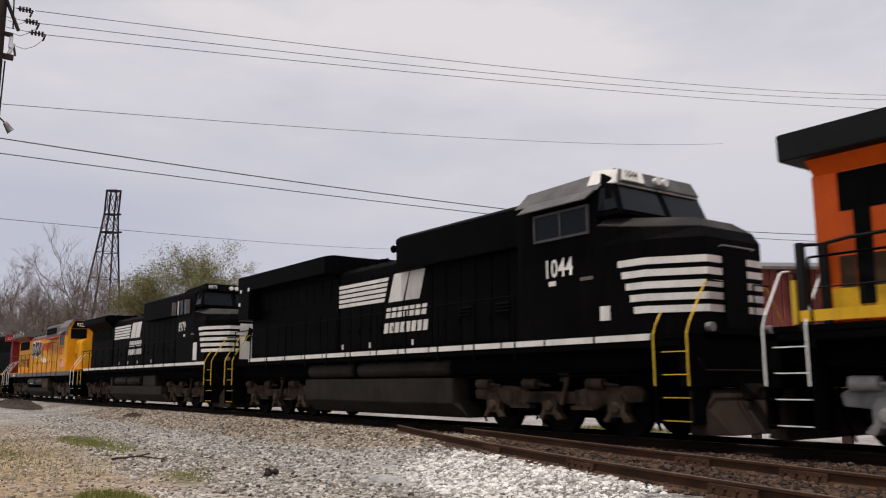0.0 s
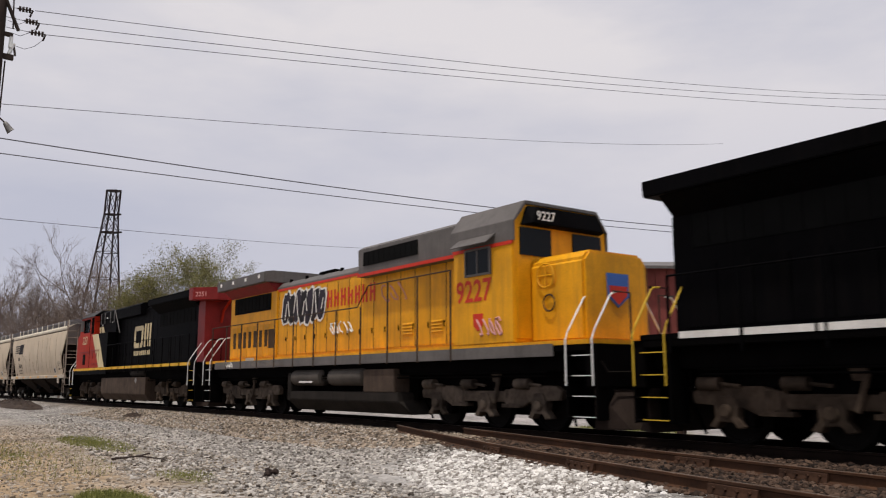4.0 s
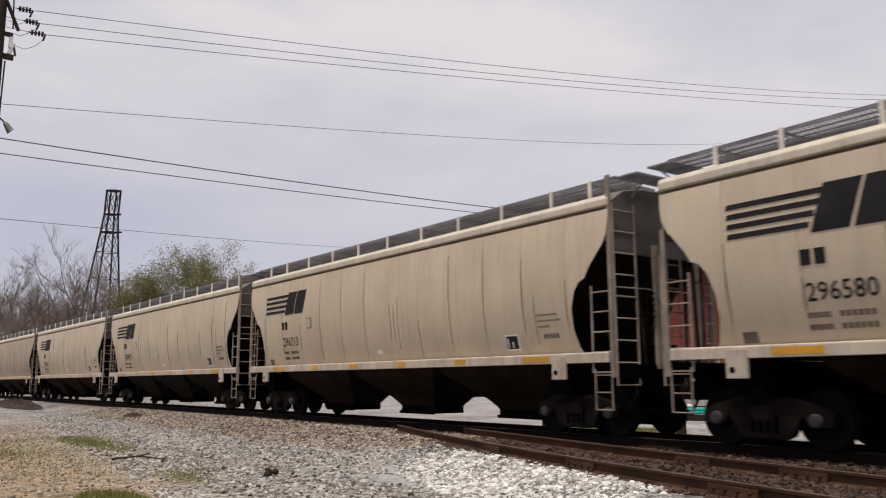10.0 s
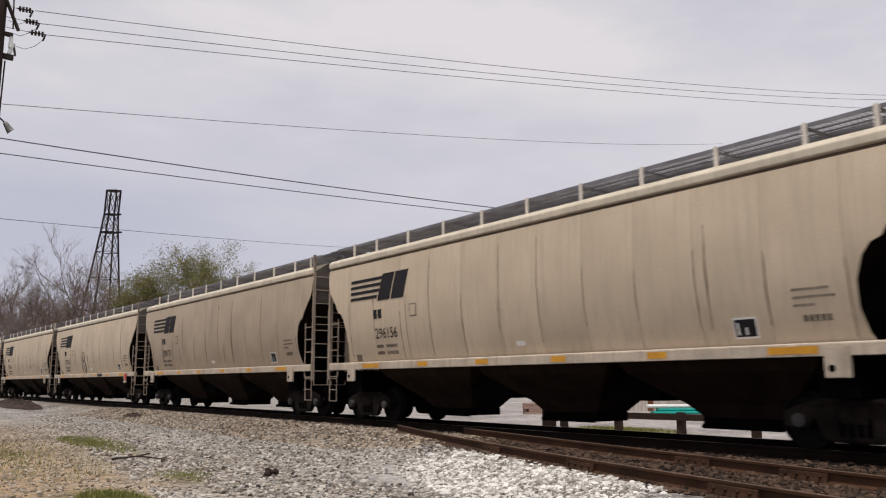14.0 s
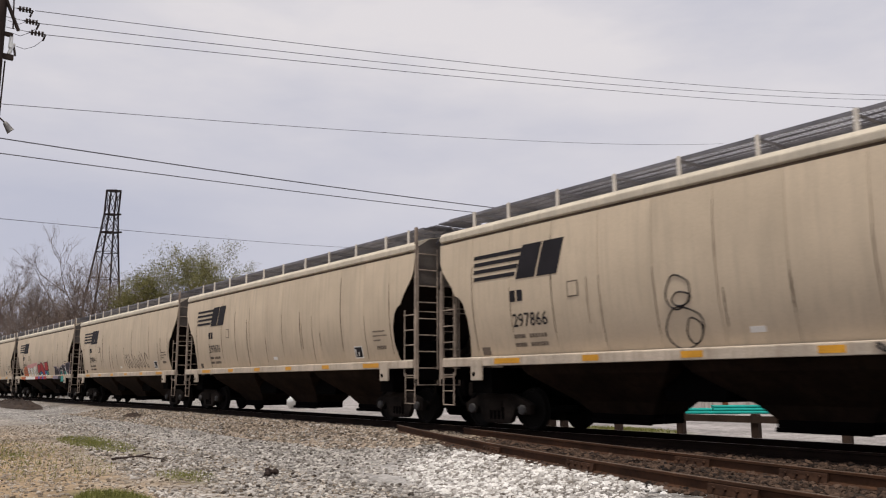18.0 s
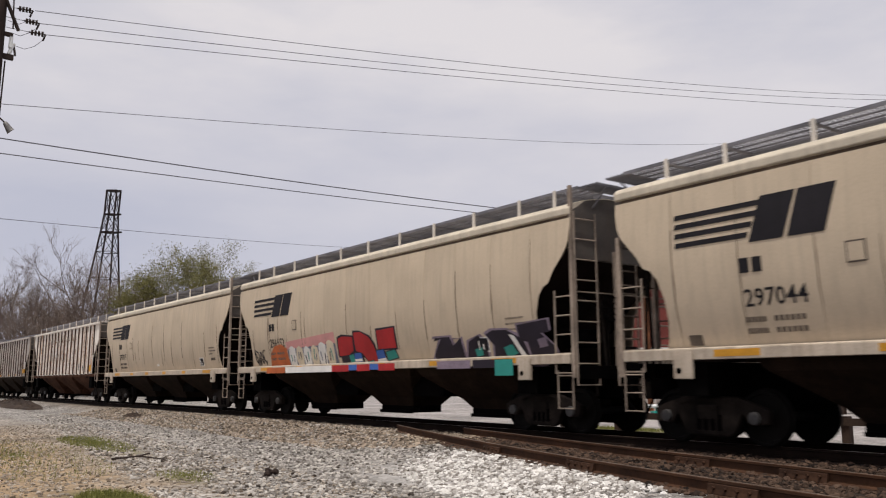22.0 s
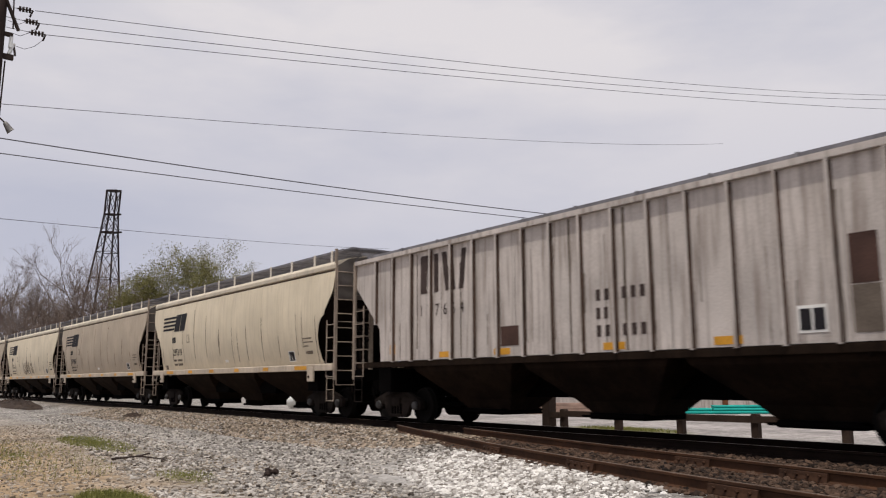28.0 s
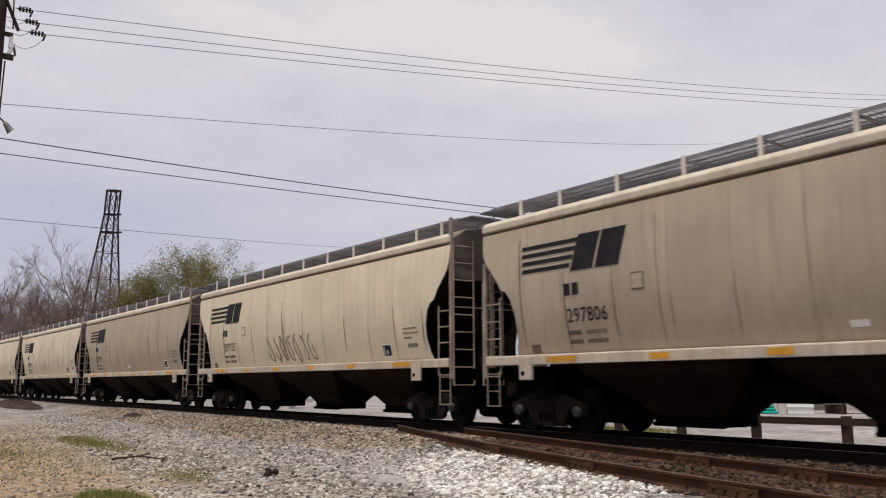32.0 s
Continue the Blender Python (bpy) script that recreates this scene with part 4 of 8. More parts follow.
def mark_hopper(car, number, paint="beige", ink="ink", plates=True):
    """Painted stripes, number, data panels and amber reflectors on the side that is seen, built as plain shapes."""
    f, d = -1, side_depth
    u, z = -7.12, 3.34
    for i in range(4):
        decal("emblem_stripe", [slant(u, u + 1.70 - 0.09 * i, z + 0.50 - 0.165 * i, z + 0.585 - 0.165 * i, 0.02)], ink, car, f, d, "black emblem stripe")
    for a, b, lo, hi, l in ((1.46, 2.06, -0.08, 0.64, 0.24), (2.13, 2.74, -0.08, 0.64, 0.22)):
        decal("emblem_block", [slant(u + a, u + b, z + lo, z + hi, l)], ink, car, f, d, "leaning black emblem block")
    decal("reporting_mark", [slant(u + 1.25, u + 1.42, 2.78, 3.02)], ink, car, f, d)
    decal("reporting_mark", [slant(u + 1.48, u + 1.65, 2.78, 3.02)], ink, car, f, d)
    writing(number, 0.40, ink, car, f, u + 1.27, 2.24, d, 0.92, 0.004, "black stencilled car number")
    for lo in (1.99, 1.81):
        decal("data_line", bars(u + 1.25, u + 1.62, lo, lo + 0.085, 6, 0.35) + bars(u + 1.75, u + 2.3, lo, lo + 0.085, 6, 0.4), "inkfade", car, f, d, kind="stuff")
    for k, w in ((0, 0.72), (1, 0.82), (2, 0.42)):
        decal("data_line", bars(6.42, 6.42 + w * 0.85, 2.42 - 0.12 * k, 2.46 - 0.12 * k, int(w * 12), 0.45), "inkfade", car, f, d, kind="stuff")
    decal("data_line", bars(6.55, 7.02, 1.95, 2.05, 5, 0.4), "inkfade", car, f, d, kind="stuff")
    decal("inspection_frame", [[(5.30, 1.74), (5.74, 1.74), (5.74, 2.08), (5.30, 2.08)]], "white", car, f, d, "white framed inspection panel")
    decal("inspection_square", [slant(5.33, 5.71, 1.77, 2.05)], "ink", car, f, d, "", 0.011)
    decal("inspection_mark", [slant(5.37, 5.41, 1.80, 2.00)], "white", car, f, d, "", 0.014)
    decal("inspection_mark", [slant(5.52, 5.56, 1.80, 1.92)], "white", car, f, d, "", 0.014)
    decal("small_placard", [slant(-0.12, 0.16, 1.83, 1.93)], "white", car, f, d)
    decal("small_panel", [[(-7.05, 1.66), (-6.78, 1.66), (-6.78, 1.84), (-7.05, 1.84)]], "inkfade", car, f, d)
    decal("stencil_box", [[(-4.10, 2.74), (-3.80, 2.74), (-3.80, 3.06), (-4.10, 3.06)]], "inkfade", car, f, d, "outlined stencil box")
    decal("stencil_box", [[(-4.075, 2.765), (-3.825, 2.765), (-3.825, 3.035), (-4.075, 3.035)]], paint, car, f, d, "", 0.010)
    if plates:
        for a, b in ((-6.45, -5.6), (-3.75, -3.32), (-1.40, -0.95), (1.08, 1.5), (3.58, 4.0), (5.97, 6.8)):
            decal("reflector", [slant(a, b, 1.46, 1.575)], "orange", car, f, 1.575, "amber reflector strip")


def ribbed_hopper(name, label, paint, dirt, bay, stain, seed, walk, runs):
    """Older three-bay hopper with outside ribs and straight sides."""
    car = thing(name, label, "rail car", "covered hoppers of the train")
    for face in (-1, 1):
        n = 19
        for i in range(n):
            a, b = -8.25 + 16.5 * i / n, -8.25 + 16.5 * (i + 1) / n
            lo = 1.62
            prof = [(a, lo), (b, lo), (b, 4.42), (a, 4.42)]
            if i == 0:
                prof = [(b, 2.62), (b, 4.42), (-8.5, 4.42), (-8.5, 3.72)]
            if i == n - 1:
                prof = [(a, 2.62), (8.5, 3.72), (8.5, 4.42), (a, 4.42)]
            if i == 1:
                prof = [(b, lo), (b, 4.42), (a, 4.42), (a, 2.62), (-7.25, 2.5), (-7.18, lo)]
            if i == n - 2:
                prof = [(a, lo), (7.18, lo), (7.25, 2.5), (b, 2.62), (b, 4.42), (a, 4.42)]
            part("side_panel", Shape().extrude(prof, "y", face * 1.44, face * 1.47), paint, car)
            if 0 < i:
                z0 = lo - 0.03 if 1 < i < n - 1 else 2.62
                part("rib", Shape().extrude([(a - 0.034, face * 1.465), (a - 0.026, face * 1.56), (a + 0.026, face * 1.56), (a + 0.034, face * 1.465)], "z", z0, 4.40), paint, car, "pressed outside rib")
                # only the +x flank is dark: shade painted there along with grime
                part("rib_flank", Shape().extrude([(a + 0.033, face * 1.468), (a + 0.0265, face * 1.545), (a + 0.0295, face * 1.545), (a + 0.048, face * 1.468)], "z", z0 + 0.03, 4.36), "ribgrimeshade", car, "rib flank darkened by grime and painted shade")
        part("top_chord", Shape().box(-8.5, 8.5, face * 1.43, face * 1.56, 4.38, 4.50), paint, car, "", 0.01)
        part("side_sill", Shape().box(-8.4, 8.4, face * 1.38, face * 1.49, 1.46, 1.61), bay, car, "dusty dark side sill", 0.01)
        g = Shape()
        for k in range(170):
            x = -8.45 + k * 0.1
            g.box(x - 0.010, x + 0.010, face * 0.3, face * 1.12, walk - 0.04, walk)
        g.box(-8.5, 8.5, face * 1.12, face * 1.135, walk - 0.06, walk + 0.01)
        part("running_board", g, "grate", car, "open steel grating walkway")
        for k in range(11):
            x = -8.3 + k * 1.66
            part("walkway_post", Shape().box(x - 0.03, x + 0.03, face * 1.137, face * 1.17, 4.50, walk + 0.02), "postpale" if walk > 4.8 else "grate", car, "slim walkway post")
        for end in (-1, 1):
            xo, xi, ys = end * 8.56, end * 8.06, face * 1.5
            part("corner_post", Shape().box(xo - 0.05, xo + 0.05, ys - 0.03, ys + 0.03, 1.14, 4.5), "ladder", car, "worn corner post")
            part("side_ladder", ladder(Shape(), (xi, ys), (xo, ys), (1.22, 3.2), 6, 0.022), "ladder", car, "pale worn ladder")
            part("end_ladder", ladder(Shape(), (xo + end * 0.08, ys), (xo + end * 0.08, face * 0.94), (1.22, 4.45), 9, 0.021), "ladder", car, "dull end ladder")
            part("sill_step", ladder(Shape(), (xo - end * 0.05, ys), (xi + end * 0.05, ys), (0.52, 1.3), 3, 0.016), "truck", car, "thin dark stirrup step")
    # stains beside the ribs and down the panels
    rng = random.Random(seed)
    for i in range(1, 19):
        for off in [-0.06, 0.07][:runs] + [rng.uniform(0.15, 0.7) for _ in range(runs - 1)]:
            u = -8.25 + 16.5 * i / 19 + off
            if abs(u) > 7.3:
                continue
            hi = rng.choice((4.36, 4.36, 3.9, 3.2, 2.6))
            lo = rng.choice((1.64, 1.64, 1.9, 2.4))
            if hi - lo < 0.5:
                continue
            w = rng.uniform(0.008, 0.022) * (1.6 if abs(off) > 0.1 else 1.0)
            pts = [(lo + (hi - lo) * k / 6, w * rng.uniform(0.4, 1.2), rng.uniform(-0.008, 0.008)) for k in range(7)]
            decal("stain", [[(u + j - w, z) for z, w, j in pts] + [(u + j + w, z) for z, w, j in pts[::-1]]], rng.choice(stain), car, -1, 1.471, "", 0.003)
    part("roof", Shape().extrude([(-1.5, 4.44), (-1.5, 4.50), (-0.9, 4.58), (0.9, 4.58), (1.5, 4.50), (1.5, 4.44)], "x", -8.5, 8.5), dirt, car, "weathered flat roof", 0.01)
    for k in range(6):
        x = -6.9 + k * 2.76
        part("roof_hatch", Shape().extrude([(-0.4, 4.57), (-0.36, 4.70), (0.36, 4.70), (0.4, 4.57)], "x", x - 1.1, x + 1.1), dirt, car, "rusty roof hatch", 0.01)
    for end in (-1, 1):
        part("end_sheet", Shape().box(min(end * 8.42, end * 8.48), max(end * 8.42, end * 8.48), -1.45, 1.45, 3.62, 4.48), "endgrey", car, "weathered upper end sheet")
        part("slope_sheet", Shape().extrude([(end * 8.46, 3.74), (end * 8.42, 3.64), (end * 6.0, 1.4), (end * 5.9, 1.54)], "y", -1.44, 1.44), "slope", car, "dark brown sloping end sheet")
        part("platform", Shape().box(min(end * 8.1, end * 8.62), max(end * 8.1, end * 8.62), -1.5, 1.5, 1.12, 1.42), "under", car, "dark end sill")
        part("end_post", Shape().tube([(end * 8.3, -0.5, 3.6), (end * 8.5, -0.5, 1.4)], 0.04, 6), "under", car)
        part("end_post", Shape().tube([(end * 8.3, 0.5, 3.6), (end * 8.5, 0.5, 1.4)], 0.04, 6), "under", car)
        c = Shape().box(min(end * 8.5, end * 9.15), max(end * 8.5, end * 9.15), -0.14, 0.14, 0.75, 1.03)
        part("coupler", c, "truck", car, "rusty knuckle coupler", 0.02)
    part("brake_reservoir", Shape().tube([(7.5, -0.6, 2.0), (8.3, -0.6, 2.0)], 0.22, 12), "under", car, smooth=True)
    part("centre_sill", Shape().box(-8.9, 8.9, -0.28, 0.28, 0.72, 1.2), "under", car)
    for x in (-7.0, 7.0):
        part("body_bolster", Shape().box(x - 0.3, x + 0.3, -1.45, 1.45, 0.82, 1.44), "under", car)
        freight_truck(car, x)
    for x in (-3.8, 0.45, 4.7):
        b = Shape().loft([[(x + sx * w, sy * y, z) for sx, sy in ((-1, -1), (1, -1), (1, 1), (-1, 1))] for z, w, y in ((1.60, 2.06, 1.42), (1.34, 1.86, 1.34), (0.66, 1.05, 0.64), (0.40, 0.78, 0.45))])
        part("hopper_bay", b, bay, car, "dusty brown discharge bay", 0.01)
        part("outlet_gate", Shape().box(x - 0.72, x + 0.72, -0.65, 0.65, 0.30, 0.43).tube([(x - 0.85, -0.72, 0.36), (x + 0.85, -0.72, 0.36)], 0.03, 6), "under", car, "dark discharge gate", 0.01)
    return car


def spray(car, u0, u1, z0, z1, n, cols, line, seed, depth=side_depth, weight=0.045):
    """Sprayed bubble shapes: a row of uneven closed forms with outlines; no letters."""
    rng = random.Random(seed)
    w = (u1 - u0) / n
    for i in range(n):
        cx, cz = u0 + w * (i + 0.5), (z0 + z1) / 2 + rng.uniform(-0.04, 0.04)
        rx, rz = w * 0.56, (z1 - z0) / 2 * rng.uniform(0.86, 1.08)
        pts = []
        for k in range(14):
            a = 2 * math.pi * k / 14
            q = (abs(math.cos(a)) ** 4 + abs(math.sin(a)) ** 4) ** -0.25 * rng.uniform(0.84, 1.06)
            pts.append((cx + rx * q * math.cos(a) + 0.1 * math.sin(a), cz + rz * q * math.sin(a)))
        if line:
            big = [(cx + (x - cx) * (1 + weight * 2 / rx), cz + (z - cz) * (1 + weight * 2 / rz)) for x, z in pts]
            decal("sprayed_outline", [big], line, car, -1, depth, "", 0.006 + 0.0015 * (i % 2))
        decal("sprayed_form", [pts], cols[i % len(cols)], car, -1, depth, "sprayed bubble form", 0.011 + 0.0015 * (i % 2))
        if rng.random() < 0.6 and len(cols) > 1:
            decal("sprayed_form", [[(cx + (x - cx) * 0.35 + 0.05, cz + (z - cz) * 0.3 - rz * 0.45) for x, z in pts]], cols[(i + 1) % len(cols)], car, -1, depth, "", 0.016)


def scrawl(car, u0, u1, z0, z1, n, material, seed, depth=side_depth, r=0.012):
    """Loose scribbled loops."""
    rng = random.Random(seed)
    s = Shape()
    far = depth if callable(depth) else (lambda z: depth)
    w = (u1 - u0) / n
    for i in range(n):
        cx, cz = u0 + w * (i + 0.5), (z0 + z1) / 2
        ph, turns = rng.uniform(0, 6.28), rng.uniform(0.7, 1.6)
        pts = []
        for k in range(15):
            a = ph + turns * 6.28 * k / 14
            x, z = cx + w * 0.5 * math.cos(a) * rng.uniform(0.8, 1.1), cz + (z1 - z0) / 2 * math.sin(a * 0.83) * rng.uniform(0.8, 1.1)
            pts.append((x, -(far(z) + 0.006), z))
        s.tube(pts, r, 4)
    part("sprayed_scrawl", s, material, car, "thin sprayed scrawl", kind="stuff")


# ---- locomotives ----
def loco_truck(parent, x, dust="locotruck"):
    """Three-axle locomotive truck."""
    s = Shape().box(-2.5, 2.5, -0.62, 0.62, 0.32, 1.30).box(-0.4, 0.4, -1.0, 1.0, 0.8, 1.25).box(-2.55, 2.55, -0.98, 0.98, 0.95, 1.29)
    t = part("truck", s, "under", parent, "dark dusty three-axle truck")
    t.location = (x, 0, 0)
    for sgn in (-1, 1):
        f = Shape()
        top = [(-2.55, 0.86), (-2.35, 0.98), (-1.2, 0.98), (-0.7, 0.86), (0.7, 0.86), (1.2, 0.98), (2.35, 0.98), (2.55, 0.86), (2.5, 0.68), (1.55, 0.62), (1.25, 0.5), (0.75, 0.62), (-0.75, 0.62), (-1.25, 0.5), (-1.55, 0.62), (-2.5, 0.68)]
        f.extrude(top, "y", sgn * 1.02, sgn * 1.18)
        part("truck_frame", f, dust, t, "cast grey-brown truck side frame", 0.02)
        for ax in (-1.85, 0.0, 1.85):
            j = Shape().extrude([(ax - 0.36, 0.30), (ax - 0.22, 0.46), (ax - 0.24, 0.66), (ax - 0.14, 0.82), (ax + 0.14, 0.82), (ax + 0.24, 0.66), (ax + 0.22, 0.46), (ax + 0.36, 0.30), (ax + 0.20, 0.27), (ax + 0.13, 0.38), (ax - 0.13, 0.38), (ax - 0.20, 0.27)], "y", sgn * 1.00, sgn * 1.21)
            j.lathe_y([(0.0, sgn * 1.27), (0.10, sgn * 1.27), (0.125, sgn * 1.24), (0.125, sgn * 1.18), (0.0, sgn * 1.17)], 12, (ax, 0, 0.56))
            part("journal_box", j, dust, t, "dusty journal box", 0.015)
        for ax in (-0.93, 0.93):
            for dx in (-0.13, 0.13):
                part("spring", Shape().tube([(ax + dx, sgn * 1.12, 0.56), (ax + dx, sgn * 1.12, 0.90)], 0.085, 8), dust, t)
            part("spring_seat", Shape().box(ax - 0.3, ax + 0.3, sgn * 1.0, sgn * 1.2, 0.5, 0.58), dust, t)
        for ax in (-1.5, 1.5):
            part("brake_shoe", Shape().extrude([(ax - 0.10, 0.30), (ax + 0.10, 0.30), (ax + 0.13, 0.62), (ax + 0.04, 0.78), (ax - 0.07, 0.72)], "y", sgn * 0.86, sgn * 1.10), "under", t, "", 0.01)
        part("damper", Shape().tube([(0.42, sgn * 1.24, 0.60), (0.62, sgn * 1.24, 1.20)], 0.05, 8), dust, t, "slanting damper", smooth=True)
        part("hanger_bracket", Shape().extrude([(0.16, 1.42), (0.66, 1.42), (0.58, 1.22), (0.50, 1.06), (0.36, 1.06), (0.32, 1.22)], "y", sgn * 1.12, sgn * 1.22), dust, t, "frame bracket above the truck", 0.01)
        for ax in (-2.35, 1.15, -0.75):
            b = Shape().tube([(ax, sgn * 1.2, 1.02), (ax + 0.42, sgn * 1.2, 1.02)], 0.12, 10).tube([(ax + 0.4, sgn * 1.2, 1.02), (ax + 0.8, sgn * 1.2, 0.98)], 0.035, 6)
            part("brake_cylinder", b, dust, t, "rounded brake cylinder", smooth=True)
        for ax in (-2.62, 2.62):
            part("sand_hose", Shape().tube([(ax, sgn * 1.1, 1.3), (ax, sgn * 1.05, 0.7), (ax * 0.98, sgn * 0.8, 0.15)], 0.028, 6), "under", t)
    for ax in (-1.85, 0.0, 1.85):
        wheelset(t, ax, 0.533)
    return t


def steps(parent, x0, x1, face, rail_mat, tread, way):
    """Corner stepwell: back plates, four treads and two handrails. way: the end it stands at."""
    y = face * 1.5
    well = Shape().box(x0 - 0.04, x0, face * 1.02, y, 0.32, 1.78).box(x1, x1 + 0.04, face * 1.02, y, 0.32, 1.78).box(x0, x1, face * 1.0, face * 1.04, 0.32, 1.78)
    part("stepwell", well, "under", parent, "black stepwell")
    for k in range(4):
        z = 0.36 + 0.40 * k
        st = part("step", Shape().box(x0, x1, face * 1.06, y, z, z + 0.03), "under", parent, "black step with a painted edge")
        part("step_edge", Shape().box(x0 + 0.16, x1 - 0.03, y - 0.006, y + 0.006, z + 0.010, z + 0.028), tread, st)
    for x, lean in ((x0 + 0.02, -0.22), (x1 - 0.02, -0.22)):
        part("step_handrail", Shape().tube([(x, y + face * 0.05, 0.98), (x, y + face * 0.05, 1.9), (x, y - face * 0.05, 2.1), (x, y - face * 0.52, 2.78), (x, y - face * 0.60, 2.83), (x - way * 0.05, y - face * 0.72, 2.84)], 0.018, 8), rail_mat, parent, "bent step handrail", smooth=True)


def railing(parent, x0, x1, face, n, mat_name, z=1.9, height=1.02, climb=None):
    """Posts and a handrail along the walkway; climb: where the rail steps up towards the cab."""
    top = z + height
    for k in range(n):
        x = x0 + (x1 - x0) * k / (n - 1)
        up = 0.57 if climb and x > climb[1] else 0.0
        part("stanchion", Shape().box(x - 0.02, x + 0.02, face * 1.50, face * 1.53, z - 0.35, top + up), mat_name, parent)
    run = [(x0, face * 1.515, top), (climb[0], face * 1.515, top), (climb[1], face * 1.515, top + 0.57), (x1, face * 1.515, top + 0.57)] if climb else [(x0, face * 1.515, top), (x1, face * 1.515, top)]
    part("handrail", Shape().tube(run, 0.019, 8), mat_name, parent, "long walkway handrail", smooth=True)


def grille(parent, x0, x1, z0, z1, y, face, frame_mat, n=10):
    part("grille", Shape().box(x0, x1, min(y, y + face * 0.012), max(y, y + face * 0.012), z0, z1), "grille", parent, "black radiator intake screen")
    s = Shape()
    for k in range(n + 1):
        x = x0 + (x1 - x0) * k / n
        s.box(x - 0.012, x + 0.012, min(y, y + face * 0.022), max(y, y + face * 0.022), z0, z1)
    part("grille_mesh", s, "grille", parent, kind="stuff")


def louvre(parent, x, z, face, y, material, w=0.42, rows=4):
    s = Shape()
    for k in range(rows):
        s.extrude([(face * y, z + 0.085 * k), (face * (y + 0.03), z + 0.085 * k), (face * y, z + 0.085 * k + 0.055)], "x", x, x + w)
    part("louvre", s, material, parent, "pressed louvre")


def doors(parent, x0, x1, n, z0, z1, y, material, faces=(-1, 1), hinge=True):
    w = (x1 - x0) / n
    for face in faces:
        for k in range(n):
            a, b = x0 + w * k + 0.014, x0 + w * (k + 1) - 0.014
            part("hood_door", Shape().box(a, b, face * y - 0.011, face * y + 0.011, z0, z1), material, parent, "", 0.005)
            if hinge and material not in ("black", "under"):
                part("door_seam", Shape().box(a - 0.024, a - 0.006, face * y - 0.013, face * y + 0.013, z0, z1), "vent", parent)
            if hinge:
                part("door_latch", Shape().box(b - 0.09, b - 0.05, face * y - 0.03, face * y + 0.03, z0 + 0.45, z0 + 0.60), "under", parent)


def window(parent, x0, x1, z0, z1, y, face, frame_mat):
    f = Shape()
    for a, b, c, d in ((x0 - 0.05, x1 + 0.05, z0 - 0.05, z0), (x0 - 0.05, x1 + 0.05, z1, z1 + 0.05), (x0 - 0.05, x0, z0, z1), (x1, x1 + 0.05, z0, z1), ((x0 + x1) / 2 - 0.02, (x0 + x1) / 2 + 0.02, z0, z1)):
        f.box(a, b, face * y - 0.035, face * y + 0.035, c, d)
    w = part("window", f, frame_mat, parent, "cab side window frame")
    part("pane", Shape().box(x0, x1, face * y - 0.012, face * y + 0.012, z0, z1), "glass", w, "dark window glass")


